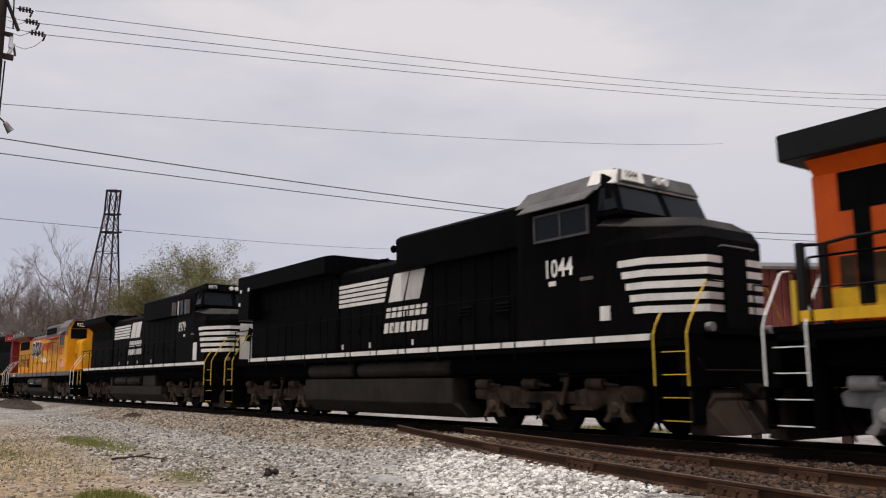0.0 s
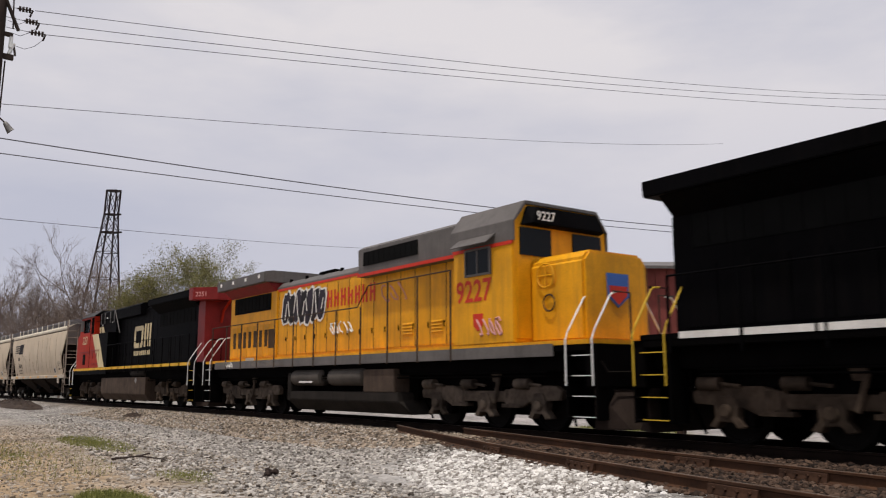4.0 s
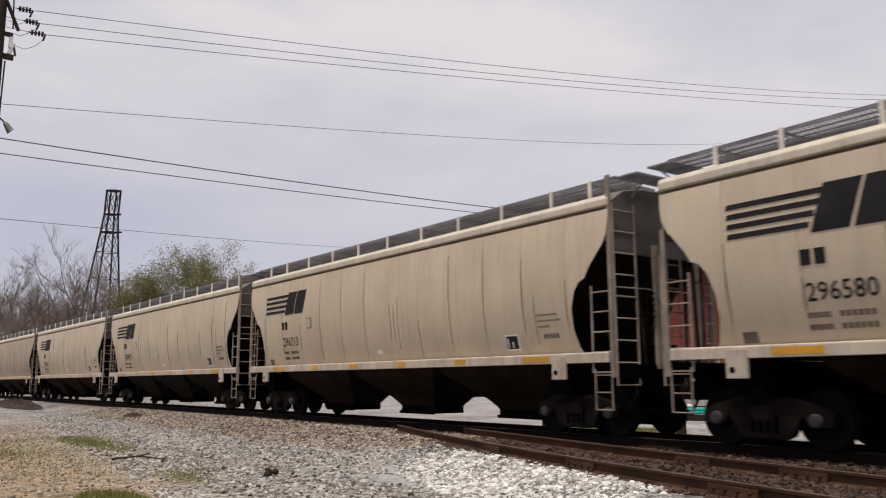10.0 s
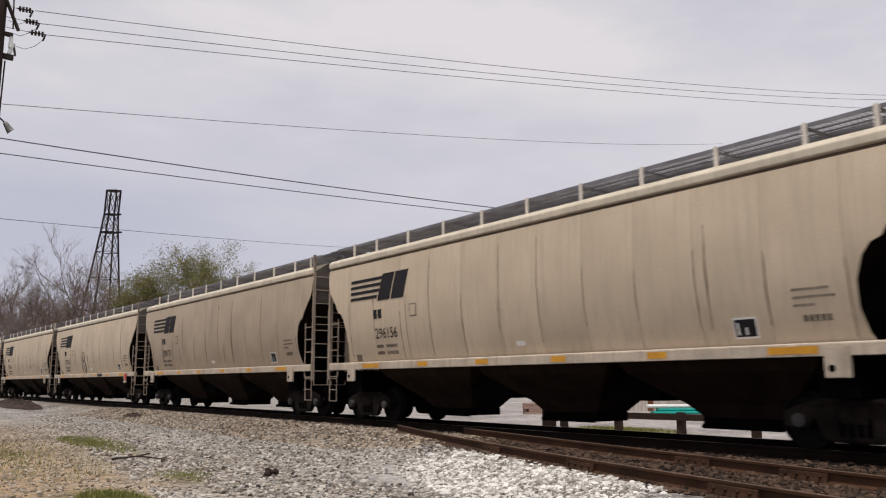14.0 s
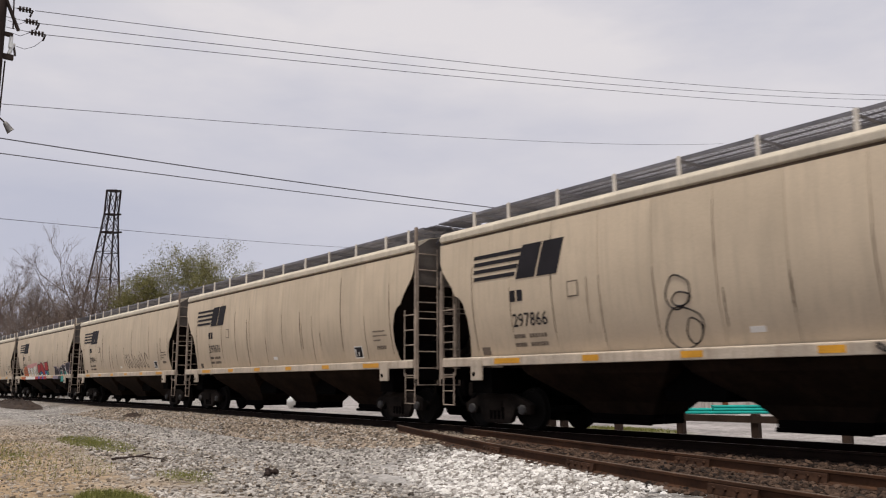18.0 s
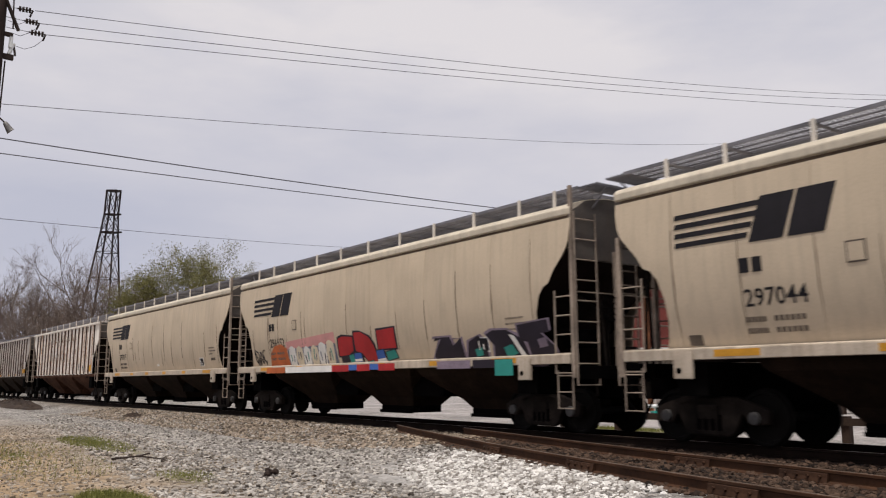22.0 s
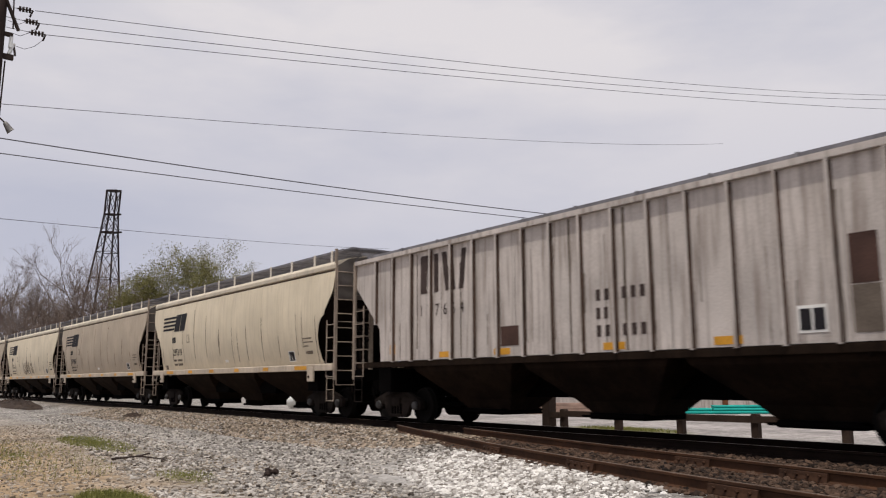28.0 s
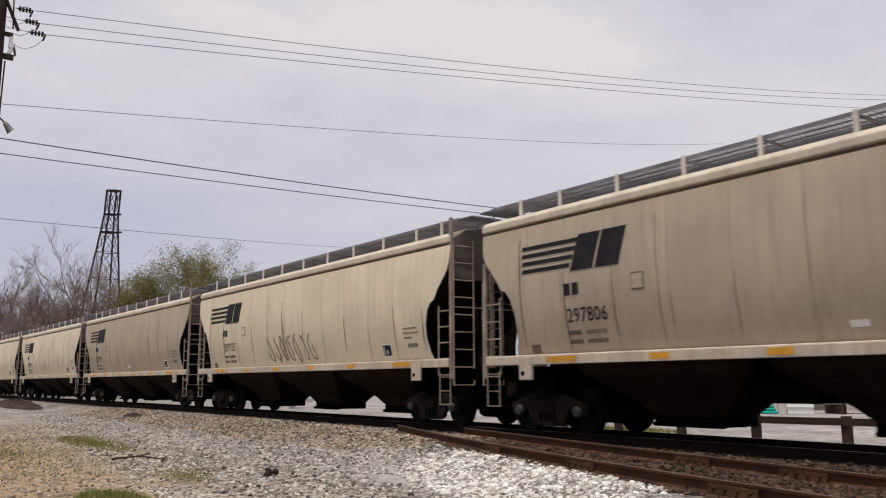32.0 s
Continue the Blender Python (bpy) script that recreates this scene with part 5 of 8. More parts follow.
def wide_cab(o, x0, x1, roof, cab_mat, nose_mat, roof_mat, nose_end, screen=None):
    """Comfort cab with a slanted windscreen and a tapered nose."""
    top = roof
    cab = Shape().loft([[(x0, -1.5, 1.9), (x0, 1.5, 1.9), (x0, 1.5, top - 0.42), (x0, 1.1, top - 0.06), (x0, -1.1, top - 0.06), (x0, -1.5, top - 0.42)],
                        [(x1 - 0.25, -1.5, 1.9), (x1 - 0.25, 1.5, 1.9), (x1 - 0.25, 1.5, top - 0.42), (x1 - 0.25, 1.1, top), (x1 - 0.25, -1.1, top), (x1 - 0.25, -1.5, top - 0.42)]])
    part("cab", cab, cab_mat, o, "wide crew cab", 0.03)
    part("cab_roof", Shape().loft([[(x0 - 0.05, -1.52, top - 0.44), (x0 - 0.05, -1.1, top - 0.02), (x0 - 0.05, 1.1, top - 0.02), (x0 - 0.05, 1.52, top - 0.44), (x0 - 0.05, 1.1, top - 0.12), (x0 - 0.05, -1.1, top - 0.12)],
                                   [(x1 - 0.2, -1.52, top - 0.44), (x1 - 0.2, -1.1, top + 0.04), (x1 - 0.2, 1.1, top + 0.04), (x1 - 0.2, 1.52, top - 0.44), (x1 - 0.2, 1.1, top - 0.06), (x1 - 0.2, -1.1, top - 0.06)]]), roof_mat, o, "pale weathered cab roof", 0.01)
    # windscreen block
    zb = top - 0.98
    front = Shape().loft([[(x1 - 0.26, -1.48, zb), (x1 - 0.26, 1.48, zb), (x1 - 0.26, 1.36, top - 0.06), (x1 - 0.26, -1.36, top - 0.06)],
                          [(x1 + 0.30, -1.44, zb), (x1 + 0.30, 1.44, zb), (x1 + 0.02, 1.30, top - 0.20), (x1 + 0.02, -1.30, top - 0.20)]])
    part("cab_front", front, cab_mat, o, "", 0.02)
    for sgn in (-1, 1):
        a = [(x1 + 0.275, sgn * 0.10, zb + 0.08), (x1 + 0.275, sgn * 1.34, zb + 0.08), (x1 + 0.05, sgn * 1.22, top - 0.34), (x1 + 0.05, sgn * 0.10, top - 0.36)]
        g = Shape().loft([a, [(p[0] + 0.03, p[1], p[2] + 0.012) for p in a]])
        part("windscreen", g, "glass", o, "dark windscreen pane")
        q = [(x1 - 0.22, sgn * 1.47, zb + 0.1), (x1 + 0.24, sgn * 1.43, zb + 0.1), (x1 + 0.03, sgn * 1.32, top - 0.40), (x1 - 0.22, sgn * 1.40, top - 0.40)]
        part("corner_window", Shape().loft([q, [(p[0], p[1] + sgn * 0.025, p[2] + 0.01) for p in q]]), "glass", o, "dark corner window")
    # nose
    nz = zb + 0.02
    xb = x1 + 0.85

    def ring(z, back, wide, front, bend):
        return [(x1 - 0.3, -wide, z), (bend, -back, z), (front, -0.85, z), (front, 0.85, z), (bend, back, z), (x1 - 0.3, wide, z)]
    nose = Shape().loft([ring(1.9, 1.45, 1.5, nose_end, xb), ring(nz - 0.62, 1.45, 1.5, nose_end, xb), [(x1 - 0.3, -1.5, nz - 0.18), (xb - 0.05, -1.40, nz - 0.36), (nose_end - 0.12, -0.80, nz - 0.40), (nose_end - 0.12, 0.80, nz - 0.40), (xb - 0.05, 1.40, nz - 0.36), (x1 - 0.3, 1.5, nz - 0.18)], [(x1 - 0.3, -1.25, nz), (xb - 0.30, -0.95, nz - 0.10), (nose_end - 0.42, -0.60, nz - 0.17), (nose_end - 0.42, 0.60, nz - 0.17), (xb - 0.30, 0.95, nz - 0.10), (x1 - 0.3, 1.25, nz)]])
    nose = part("nose", nose, nose_mat, o, "tapered short nose", 0.012)
    if nose_mat == "black":
        nose.data.materials.append(M["nosedust"])
        for p in nose.data.polygons:
            if p.normal.z > 0.72:
                p.material_index = 1
    return zb


def tall_cab(o, x0, cab_mat, roof_mat):
    """Full-width cab with high sides and open glass, and its blunt nose."""
    eave, ridge, floor_z, sill = 4.86, 5.20, 1.9, 3.98
    cab = Shape()
    for sgn in (-1, 1):
        y0, y1 = sorted((sgn * 1.42, sgn * 1.5))
        cab.extrude([(x0, floor_z), (8.84, floor_z), (8.82, sill), (x0, sill)], "y", y0, y1)
        cab.box(x0, 6.60, y0, y1, sill, eave)
        cab.box(6.60, 8.13, y0, y1, 4.74, eave)
        cab.box(7.92, 8.13, y0, y1, sill, 4.74)
        cab.extrude([(8.45, sill), (8.82, sill), (8.60, eave), (8.40, eave), (8.40, 4.78), (8.45, 4.78)], "y", y0, y1)
        cab.box(8.13, 8.40, y0, y1, 4.78, eave)
        cab.box(8.13, 8.45, y0, y1, sill, 4.06)
    cab.box(x0, x0 + 0.08, -1.42, 1.42, floor_z, eave)
    cab.box(x0, 8.8, -1.42, 1.42, 3.0, 3.1)
    cab.box(8.70, 8.82, -1.42, 1.42, floor_z, 4.05)
    cab.extrude([(8.42, 4.70), (8.64, 4.70), (8.60, eave), (8.40, eave)], "y", -1.42, 1.42)
    cab.extrude([(8.68, 4.05), (8.80, 4.05), (8.64, 4.70), (8.52, 4.70)], "y", -0.10, 0.10)
    part("cab", cab, cab_mat, o, "full-width orange-red crew cab")
    roof = Shape()
    under = [(1.57, eave - 0.03), (1.12, ridge - 0.04), (-1.12, ridge - 0.04), (-1.57, eave - 0.03)]
    ring = [(1.57, eave), (1.12, ridge), (-1.12, ridge), (-1.57, eave)] + under[::-1]
    roof.loft([[(x0 - 0.05, y, z) for y, z in ring], [(8.62, y, z) for y, z in ring]])
    part("cab_roof", roof, roof_mat, o, "grey weathered cab roof")
    part("number_board", Shape().loft([[(8.40, -1.40, eave), (8.40, 1.40, eave), (8.40, 1.1, ridge - 0.03), (8.40, -1.1, ridge - 0.03)], [(8.72, -1.36, eave - 0.04), (8.72, 1.36, eave - 0.04), (8.62, 1.06, ridge - 0.05), (8.62, -1.06, ridge - 0.05)]]), "black", o, "black number board housing over the windscreen")
    for sgn in (-1, 1):
        y = sgn * 1.46
        part("corner_window", Shape().box(8.13, 8.45, y - 0.01, y + 0.01, 4.06, 4.78), "clear", o, "clear corner window")
        w = part("window", Shape().box(6.60, 6.65, y - 0.05, y + 0.05, sill, 4.74).box(7.87, 7.92, y - 0.05, y + 0.05, sill, 4.74).box(6.65, 7.87, y - 0.05, y + 0.05, sill, 4.02).box(6.65, 7.87, y - 0.05, y + 0.05, 4.70, 4.74), "under", o, "black cab window frame")
        part("pane", Shape().box(6.65, 7.87, y - 0.01, y + 0.01, 4.02, 4.70), "clear", w, "clear window glass")
        part("wind_deflector", Shape().box(7.98, 8.03, min(sgn * 1.5, sgn * 1.68), max(sgn * 1.5, sgn * 1.68), 4.08, 4.72), "steel", o, "pale wind deflector")
        a = [(8.80, sgn * 0.10, 4.05), (8.80, sgn * 1.42, 4.05), (8.64, sgn * 1.42, 4.70), (8.64, sgn * 0.10, 4.70)]
        part("windscreen", Shape().loft([a, [(p[0] - 0.03, p[1], p[2]) for p in a]]), "clear", o, "clear windscreen pane")
        part("cab_seat", Shape().box(6.9, 7.4, sgn * 0.95 - 0.25, sgn * 0.95 + 0.25, 3.45, 3.6).box(6.85, 6.97, sgn * 0.95 - 0.25, sgn * 0.95 + 0.25, 3.6, 4.28).box(7.05, 7.2, sgn * 0.95 - 0.08, sgn * 0.95 + 0.08, 3.1, 3.45), "under", o, "dark crew seat", 0.02)
    part("control_stand", Shape().box(7.75, 8.3, -0.9, 0.9, 3.1, 4.12), "under", o, "dark control desk", 0.03)
    nose = Shape().loft([[(8.8, -w, z), (9.45, -w, z), (10.12, -n, z), (10.12, n, z), (9.45, w, z), (8.8, w, z)] for z, w, n in ((1.9, 1.47, 1.02), (3.66, 1.47, 1.02))]
                        + [[(8.8, -1.46, 3.93), (9.4, -1.44, 3.85), (10.05, -0.98, 3.78), (10.05, 0.98, 3.78), (9.4, 1.44, 3.85), (8.8, 1.46, 3.93)], [(8.8, -1.3, 3.98), (9.35, -1.3, 3.91), (9.95, -0.86, 3.84), (9.95, 0.86, 3.84), (9.35, 1.3, 3.91), (8.8, 1.3, 3.98)]])
    part("nose", nose, cab_mat, o, "blunt orange-red nose", 0.012)


def build_loco(c):
    """One road locomotive from its description c; x is ahead, the cab stands towards +x."""
    o = thing("locomotive", c["label"], "locomotive", "locomotives of the train")
    f = c["seen"]  # the side that the camera sees
    body, half, top = c["body"], 0.95, c["hood_top"]
    part("underframe", Shape().box(-10.3, 10.3, -1.25, 1.25, 1.28, 1.72).box(-10.6, 10.6, -1.5, 1.5, 1.66, 1.80), "under", o, "black underframe", 0.02)
    part("deck", Shape().box(-10.4, 10.4, -1.5, 1.5, 1.80, 1.90), c["deck"], o, "walkway deck", 0.008)
    for face in (-1, 1):
        if c.get("stripes", True):
            x, n = c["sill"][0], c["sill"][2]
            w = (c["sill"][1] - x) / n
            for k in range(n):
                part("sill_stripe", Shape().box(x + w * k, x + w * (k + 1) - 0.06, face * 1.505 - 0.008, face * 1.505 + 0.008, c.get("stripe_z", (1.80, 1.92))[0], c.get("stripe_z", (1.80, 1.92))[1]), c["stripe"], o, "painted sill stripe")
        if c.get("skirt"):
            part("sill_skirt", Shape().box(-9.4, 9.4, face * 1.49 - 0.02, face * 1.49 + 0.012, 1.58, 1.84), c["skirt"], o, "", 0.005)
    r0, r1, rz = c["radiator"]
    b0, b1, bz = c["blister"]
    cab0, cab1 = c["cab"]
    # long hood
    low = c.get("split", 0)
    hood = Shape().extrude([(-half, 1.9), (half, 1.9), (half, top - 0.18), (half - 0.2, top), (-half + 0.2, top), (-half, top - 0.18)], "x", r0 + 0.35, cab0)
    part("long_hood", hood, body, o, "long hood of the engine room", 0.02)
    if low:
        part("hood_roof", Shape().extrude([(-half - 0.01, low), (half + 0.01, low), (half + 0.01, top - 0.17), (half - 0.19, top + 0.015), (-half + 0.19, top + 0.015), (-half - 0.01, top - 0.17)], "x", r1 - 0.1, cab0), c["roof"], o, "grey upper hood", 0.01)
        for face in (-1, 1):
            part("colour_stripe", Shape().box(r1, cab0, face * (half + 0.006), face * (half + 0.018), low - 0.03, low + 0.05), "upred", o, "red dividing stripe")
    doors(o, r1 + 0.1, cab0 - 0.3, c.get("door_count", 13), 2.02, min(top - 0.35, 3.3 if c.get("low_doors") else 9), half + 0.006, body)
    # radiator end with its overhanging wings
    part("radiator_housing", Shape().extrude([(-half - 0.05, 1.95), (half + 0.05, 1.95), (half + 0.05, rz - 0.7), (-half - 0.05, rz - 0.7)], "x", r0 + 0.25, r1), c.get("radbody", body), o, "", 0.02)
    part("radiator_neck", Shape().extrude([(-half - 0.05, rz - 0.72), (half + 0.05, rz - 0.72), (1.42, rz - 0.34), (-1.42, rz - 0.34)], "x", r0 + 0.30, r1 - 0.1), c.get("neck", c.get("radbody", body)), o)
    part("radiator_wing", Shape().extrude([(-1.5, rz - c.get("wing_deep", 0.36)), (1.5, rz - c.get("wing_deep", 0.36)), (1.52, rz - 0.06), (1.2, rz), (-1.2, rz), (-1.52, rz - 0.06)], "x", r0, r1), c.get("wing", body), o, "overhanging radiator wing", 0.02)
    if c.get("boxed"):
        part("radiator_end", Shape().box(r0 + 0.02, r0 + 1.0, -1.49, 1.49, 3.35, rz - 0.3), c.get("radbody", body), o, "boxed rear end under the wing", 0.03)
    for face in (-1, 1):
        grille(o, r0 + 0.7, r1 - 0.5, rz - 1.35, rz - 0.74, face * (half + 0.055), face, body)
        nv = c.get("vents", 0)
        for k in range(nv):
            x = r0 + 0.62 + k * 0.48
            part("vent_screen", Shape().box(x, x + 0.26, face * (half + 0.062) - 0.01, face * (half + 0.062) + 0.01, 2.35, 2.95), "vent", o, "brown vent screen")
        if nv:
            part("vent_screen", Shape().box(r1 - 0.62, r1 - 0.15, face * (half + 0.062) - 0.01, face * (half + 0.062) + 0.01, 2.28, 2.95), "vent", o, "brown vent screen")
        doors(o, r0 + 0.5, r1 - 0.1, 8 if nv else 6, 2.02, 3.15, half + 0.056, c.get("radbody", body), (face,), False)
    if c.get("marker"):
        for k in range(4):
            x = r0 + 0.45 + k * (r1 - r0 - 0.9) / 3
            part("reflector", Shape().box(x - 0.07, x + 0.07, f * 1.525 - 0.008, f * 1.525 + 0.008, rz - 0.26, rz - 0.14), "white", o, "pale reflector square")
    # equipment bay behind the cab
    part("equipment_box", Shape().extrude([(-1.22, top - 0.45), (1.22, top - 0.45), (1.25, bz - 0.12), (1.05, bz), (-1.05, bz), (-1.25, bz - 0.12)], "x", b0, min(b1, cab0)), c.get("box", body), o, "raised equipment housing", 0.02)
    if low:
        for face in (-1, 1):
            part("colour_stripe", Shape().box(b0, min(b1, cab0), face * 1.243, face * 1.262, top - 0.45, top - 0.36), "upred", o, "red dividing stripe")
    if c.get("box_grille"):
        for face in (-1, 1):
            grille(o, b0 + 0.35, b0 + 3.1, bz - 0.62, bz - 0.22, face * 1.245, face, body)
    # roof fittings
    ex = c.get("stack", -0.5)
    part("exhaust_stack", Shape().box(ex - 0.55, ex + 0.55, -0.35, 0.35, top - 0.02, top + 0.24), "under", o, "black exhaust stack", 0.03)
    hx, up_z = c.get("horn", b0 - 0.7), top - c.get("horn_drop", 0.0)
    horn = part("horn", Shape().box(hx - 0.06, hx + 0.06, -0.4, 0.4, up_z - 0.02, up_z + 0.52), "under", o, "black air horn cluster")
    for k, l in enumerate((0.5, 0.4, 0.32)):
        for way, up in ((1, 0.50 + 0.05 * k), (-0.8, 0.44)):
            part("horn_bell", Shape().tube([(hx, -0.28 + 0.28 * k, up_z + up), (hx + way * l, -0.28 + 0.28 * k, up_z + up + 0.02)], 0.035, 8, 0.12), "under", horn)
    for k in range(5):
        x = r1 + 0.6 + k * (b0 - r1 - 1.2) / 4
        part("lifting_eye", Shape().box(x - 0.05, x + 0.05, -0.8, -0.72, top - 0.02, top + 0.09), "under", o)
    # cab
    if c["style"] == "tall":
        tall_cab(o, cab0, c["cabmat"], c["cabroof"])
    elif c["style"] == "wide":
        zb = wide_cab(o, cab0, cab1, c["cab_top"], c["cabmat"], c["nosemat"], c["cabroof"], c["nose_end"])
        hz = c["cab_top"] - 0.12
        nb = Shape().loft([[(cab1 - 0.12, -1.3, hz - 0.16), (cab1 - 0.12, 1.3, hz - 0.16), (cab1 - 0.12, 1.16, hz + 0.17), (cab1 - 0.12, -1.16, hz + 0.17)], [(cab1 + 0.16, -1.26, hz - 0.18), (cab1 + 0.16, 1.26, hz - 0.18), (cab1 + 0.06, 1.12, hz + 0.12), (cab1 + 0.06, -1.12, hz + 0.12)]])
        part("number_board", nb, "cabgrey" if c.get("numbermat") else "black", o, "lit number board housing over the windscreen", 0.02)
        part("number_plate", Shape().loft([[(cab1 + 0.115, f * 0.52, hz - 0.13), (cab1 + 0.115, f * 1.18, hz - 0.13), (cab1 + 0.045, f * 1.08, hz + 0.11), (cab1 + 0.045, f * 0.52, hz + 0.11)], [(cab1 + 0.175, f * 0.52, hz - 0.13), (cab1 + 0.175, f * 1.18, hz - 0.13), (cab1 + 0.10, f * 1.08, hz + 0.11), (cab1 + 0.10, f * 0.52, hz + 0.11)]]), c.get("numbermat", "black"), o, "number plate")
        if c.get("number"):
            writing(c["number"], 0.2, "black" if c.get("numbermat") else "white", o, -1, 0, 0, 0, 0.95, 0.003, "small number on the number board").matrix_local = pose(cab1 + 0.178, -1.13, hz - 0.07, 0, 0, 90)
        hl = Shape()
        for y in (-0.12, 0.12):
            hl.tube([(cab1 + 0.1, y, hz - 0.02), (cab1 + 0.2, y, hz - 0.02)], 0.085, 12)
        part("headlight", hl, "white", o, "twin headlight")
    else:
        t = c["cab_top"]
        part("cab", Shape().extrude([(-1.5, 1.9), (1.5, 1.9), (1.5, t - 0.5), (1.15, t - 0.05), (-1.15, t - 0.05), (-1.5, t - 0.5)], "x", cab0, cab1), c["cabmat"], o, "crew cab", 0.03)
        part("cab_roof", Shape().extrude([(-1.515, t - 0.95), (-1.515, t - 0.48), (-1.16, t), (1.16, t), (1.515, t - 0.48), (1.515, t - 0.95), (1.48, t - 0.95), (1.48, t - 0.52), (1.13, t - 0.08), (-1.13, t - 0.08), (-1.48, t - 0.52), (-1.48, t - 0.95)], "x", cab0 - 0.1, cab1 + 0.06), c["cabroof"], o, "grey upper cab and roof", 0.01)
        for face in (-1, 1):
            part("colour_stripe", Shape().box(cab0, cab1, face * 1.505, face * 1.522, t - 1.02, t - 0.94), "upred", o, "red dividing stripe")
        for sgn in (-1, 1):
            part("windscreen", Shape().box(cab1 - 0.01, cab1 + 0.03, min(sgn * 0.35, sgn * 1.3), max(sgn * 0.35, sgn * 1.3), t - 1.25, t - 0.62), "glass", o, "dark windscreen pane")
            part("front_door", Shape().box(cab1 - 0.005, cab1 + 0.035, min(sgn * 1.0, sgn * 1.42), max(sgn * 1.0, sgn * 1.42), 2.0, t - 1.35), c["cabmat"], o, "front door", 0.01)
        n = c["nose_end"]
        part("nose", Shape().extrude([(-1.0, 1.9), (1.0, 1.9), (1.0, 3.62), (0.82, 3.82), (-0.82, 3.82), (-1.0, 3.62)], "x", cab1, n), c["nosemat"], o, "square short hood", 0.06)
        part("number_board", Shape().loft([[(cab1, -1.3, t - 0.58), (cab1, 1.3, t - 0.58), (cab1, 1.1, t - 0.12), (cab1, -1.1, t - 0.12)], [(cab1 + 0.3, -1.15, t - 0.56), (cab1 + 0.3, 1.15, t - 0.56), (cab1 + 0.24, 0.95, t - 0.16), (cab1 + 0.24, -0.95, t - 0.16)]]), "black", o, "number board housing over the windscreen", 0.02)
        w = part("brake_wheel", Shape().lathe_y([(0.26, -0.015), (0.29, 0.0), (0.26, 0.015), (0.24, 0.0), (0.26, -0.015)], 18).tube([(-0.25, 0, 0), (0.25, 0, 0)], 0.015, 6).tube([(0, 0, -0.25), (0, 0, 0.25)], 0.015, 6), "yellow", o, "hand brake wheel")
        w.location = (cab1 + 0.55, -1.06, 3.35)
        w2 = part("brake_wheel", Shape().lathe_y([(0.18, -0.015), (0.20, 0.0), (0.18, 0.015), (0.16, 0.0), (0.18, -0.015)], 16), "vent", o, "brake chain guard")
        w2.location = (cab1 + 0.65, -1.06, 2.75)
    for face in (-1, 1) if c.get("window") else ():
        w0, w1, wz0, wz1 = c["window"]
        window(o, w0, w1, wz0, wz1, 1.515, face, c.get("windowmat", "steel"))
        if c.get("visor"):
            part("sun_visor", Shape().extrude([(face * 1.5, wz1 + 0.28), (face * 1.78, wz1 + 0.08), (face * 1.79, wz1 + 0.10), (face * 1.5, wz1 + 0.33)], "x", w0 - 0.3, w1 + 0.2), c.get("visor"), o, "sun visor over the window")
    # fuel tank and reservoirs
    t0, t1, tz = c["tank"]
    part("fuel_tank", Shape().loft([[(t0, -1.42, tz), (t0, -1.42, 0.55), (t0 + 0.1, -1.1, 0.22), (t0 + 0.1, 1.1, 0.22), (t0, 1.42, 0.55), (t0, 1.42, tz)], [(t1, -1.42, tz), (t1, -1.42, 0.55), (t1 + 0.25, -1.1, 0.22), (t1 + 0.25, 1.1, 0.22), (t1, 1.42, 0.55), (t1, 1.42, tz)]]), c.get("tankmat", "tank"), o, "dusty grey fuel tank", 0.02)
    for face in (-1, 1):
        for a, b in c["reservoirs"]:
            z = tz + (0.42 if c.get("airmat") else 0.24)
            part("air_reservoir", Shape().lathe_x([(a, 0.0), (a, 0.17), (a + 0.07, 0.25 if c.get("airmat") else 0.215), (b - 0.07, 0.25 if c.get("airmat") else 0.215), (b, 0.17), (b, 0.0)], face * 1.2, z, 16), c.get("airmat", "tank"), o, "rounded air reservoir", smooth=True)
        if c.get("tank_box"):
            a, b = c["tank_box"]
            part("tank_cabinet", Shape().box(a, b, face * 1.15 - 0.27, face * 1.15 + 0.27, tz, 1.42), c.get("boxmat", c.get("tankmat", "tank")), o, "dusty equipment cabinet", 0.02)
            part("tank_cabinet", Shape().box(t0 - 0.02, t0 + 0.25, face * 1.15 - 0.27, face * 1.15 + 0.27, 0.5, 1.38), "tank", o, "", 0.02)
    part("tank_saddle", Shape().box(t0 - 0.3, t1 + 0.2, -0.92, 0.92, 0.6, 1.40), "under", o, "black frame over the tank")
    pp = Shape()
    for z in (1.18, 1.26):
        pp.tube([(-9.2, f * 1.3, z), (9.0, f * 1.3, z)], 0.02, 6)
    part("air_pipes", pp, "under", o)
    for tx in c["trucks"]:
        loco_truck(o, tx, c.get("truckmat", "locotruck"))
    # ends
    for way in (-1, 1):
        x0, x1 = (9.78, 10.55) if way > 0 else (-10.55, -9.78)
        for face in (-1, 1):
            steps(o, x0, x1, face, c["rails"], c["tread"], way)
        part("pilot", Shape().box(min(way * 10.3, way * 10.6), max(way * 10.3, way * 10.6), -1.5, 1.5, 0.95, 1.80), "under", o, "black end plate", 0.02)
        pl = Shape().loft([[(way * 10.35, -1.35, 0.14), (way * 10.35, 1.35, 0.14), (way * 10.35, 1.35, 0.95), (way * 10.35, -1.35, 0.95)], [(way * 10.95, -0.95, 0.14), (way * 10.95, 0.95, 0.14), (way * 10.55, 1.0, 0.92), (way * 10.55, -1.0, 0.92)]])
        part("snow_plough", pl, "plough", o, "rusty brown pilot plough", 0.02)
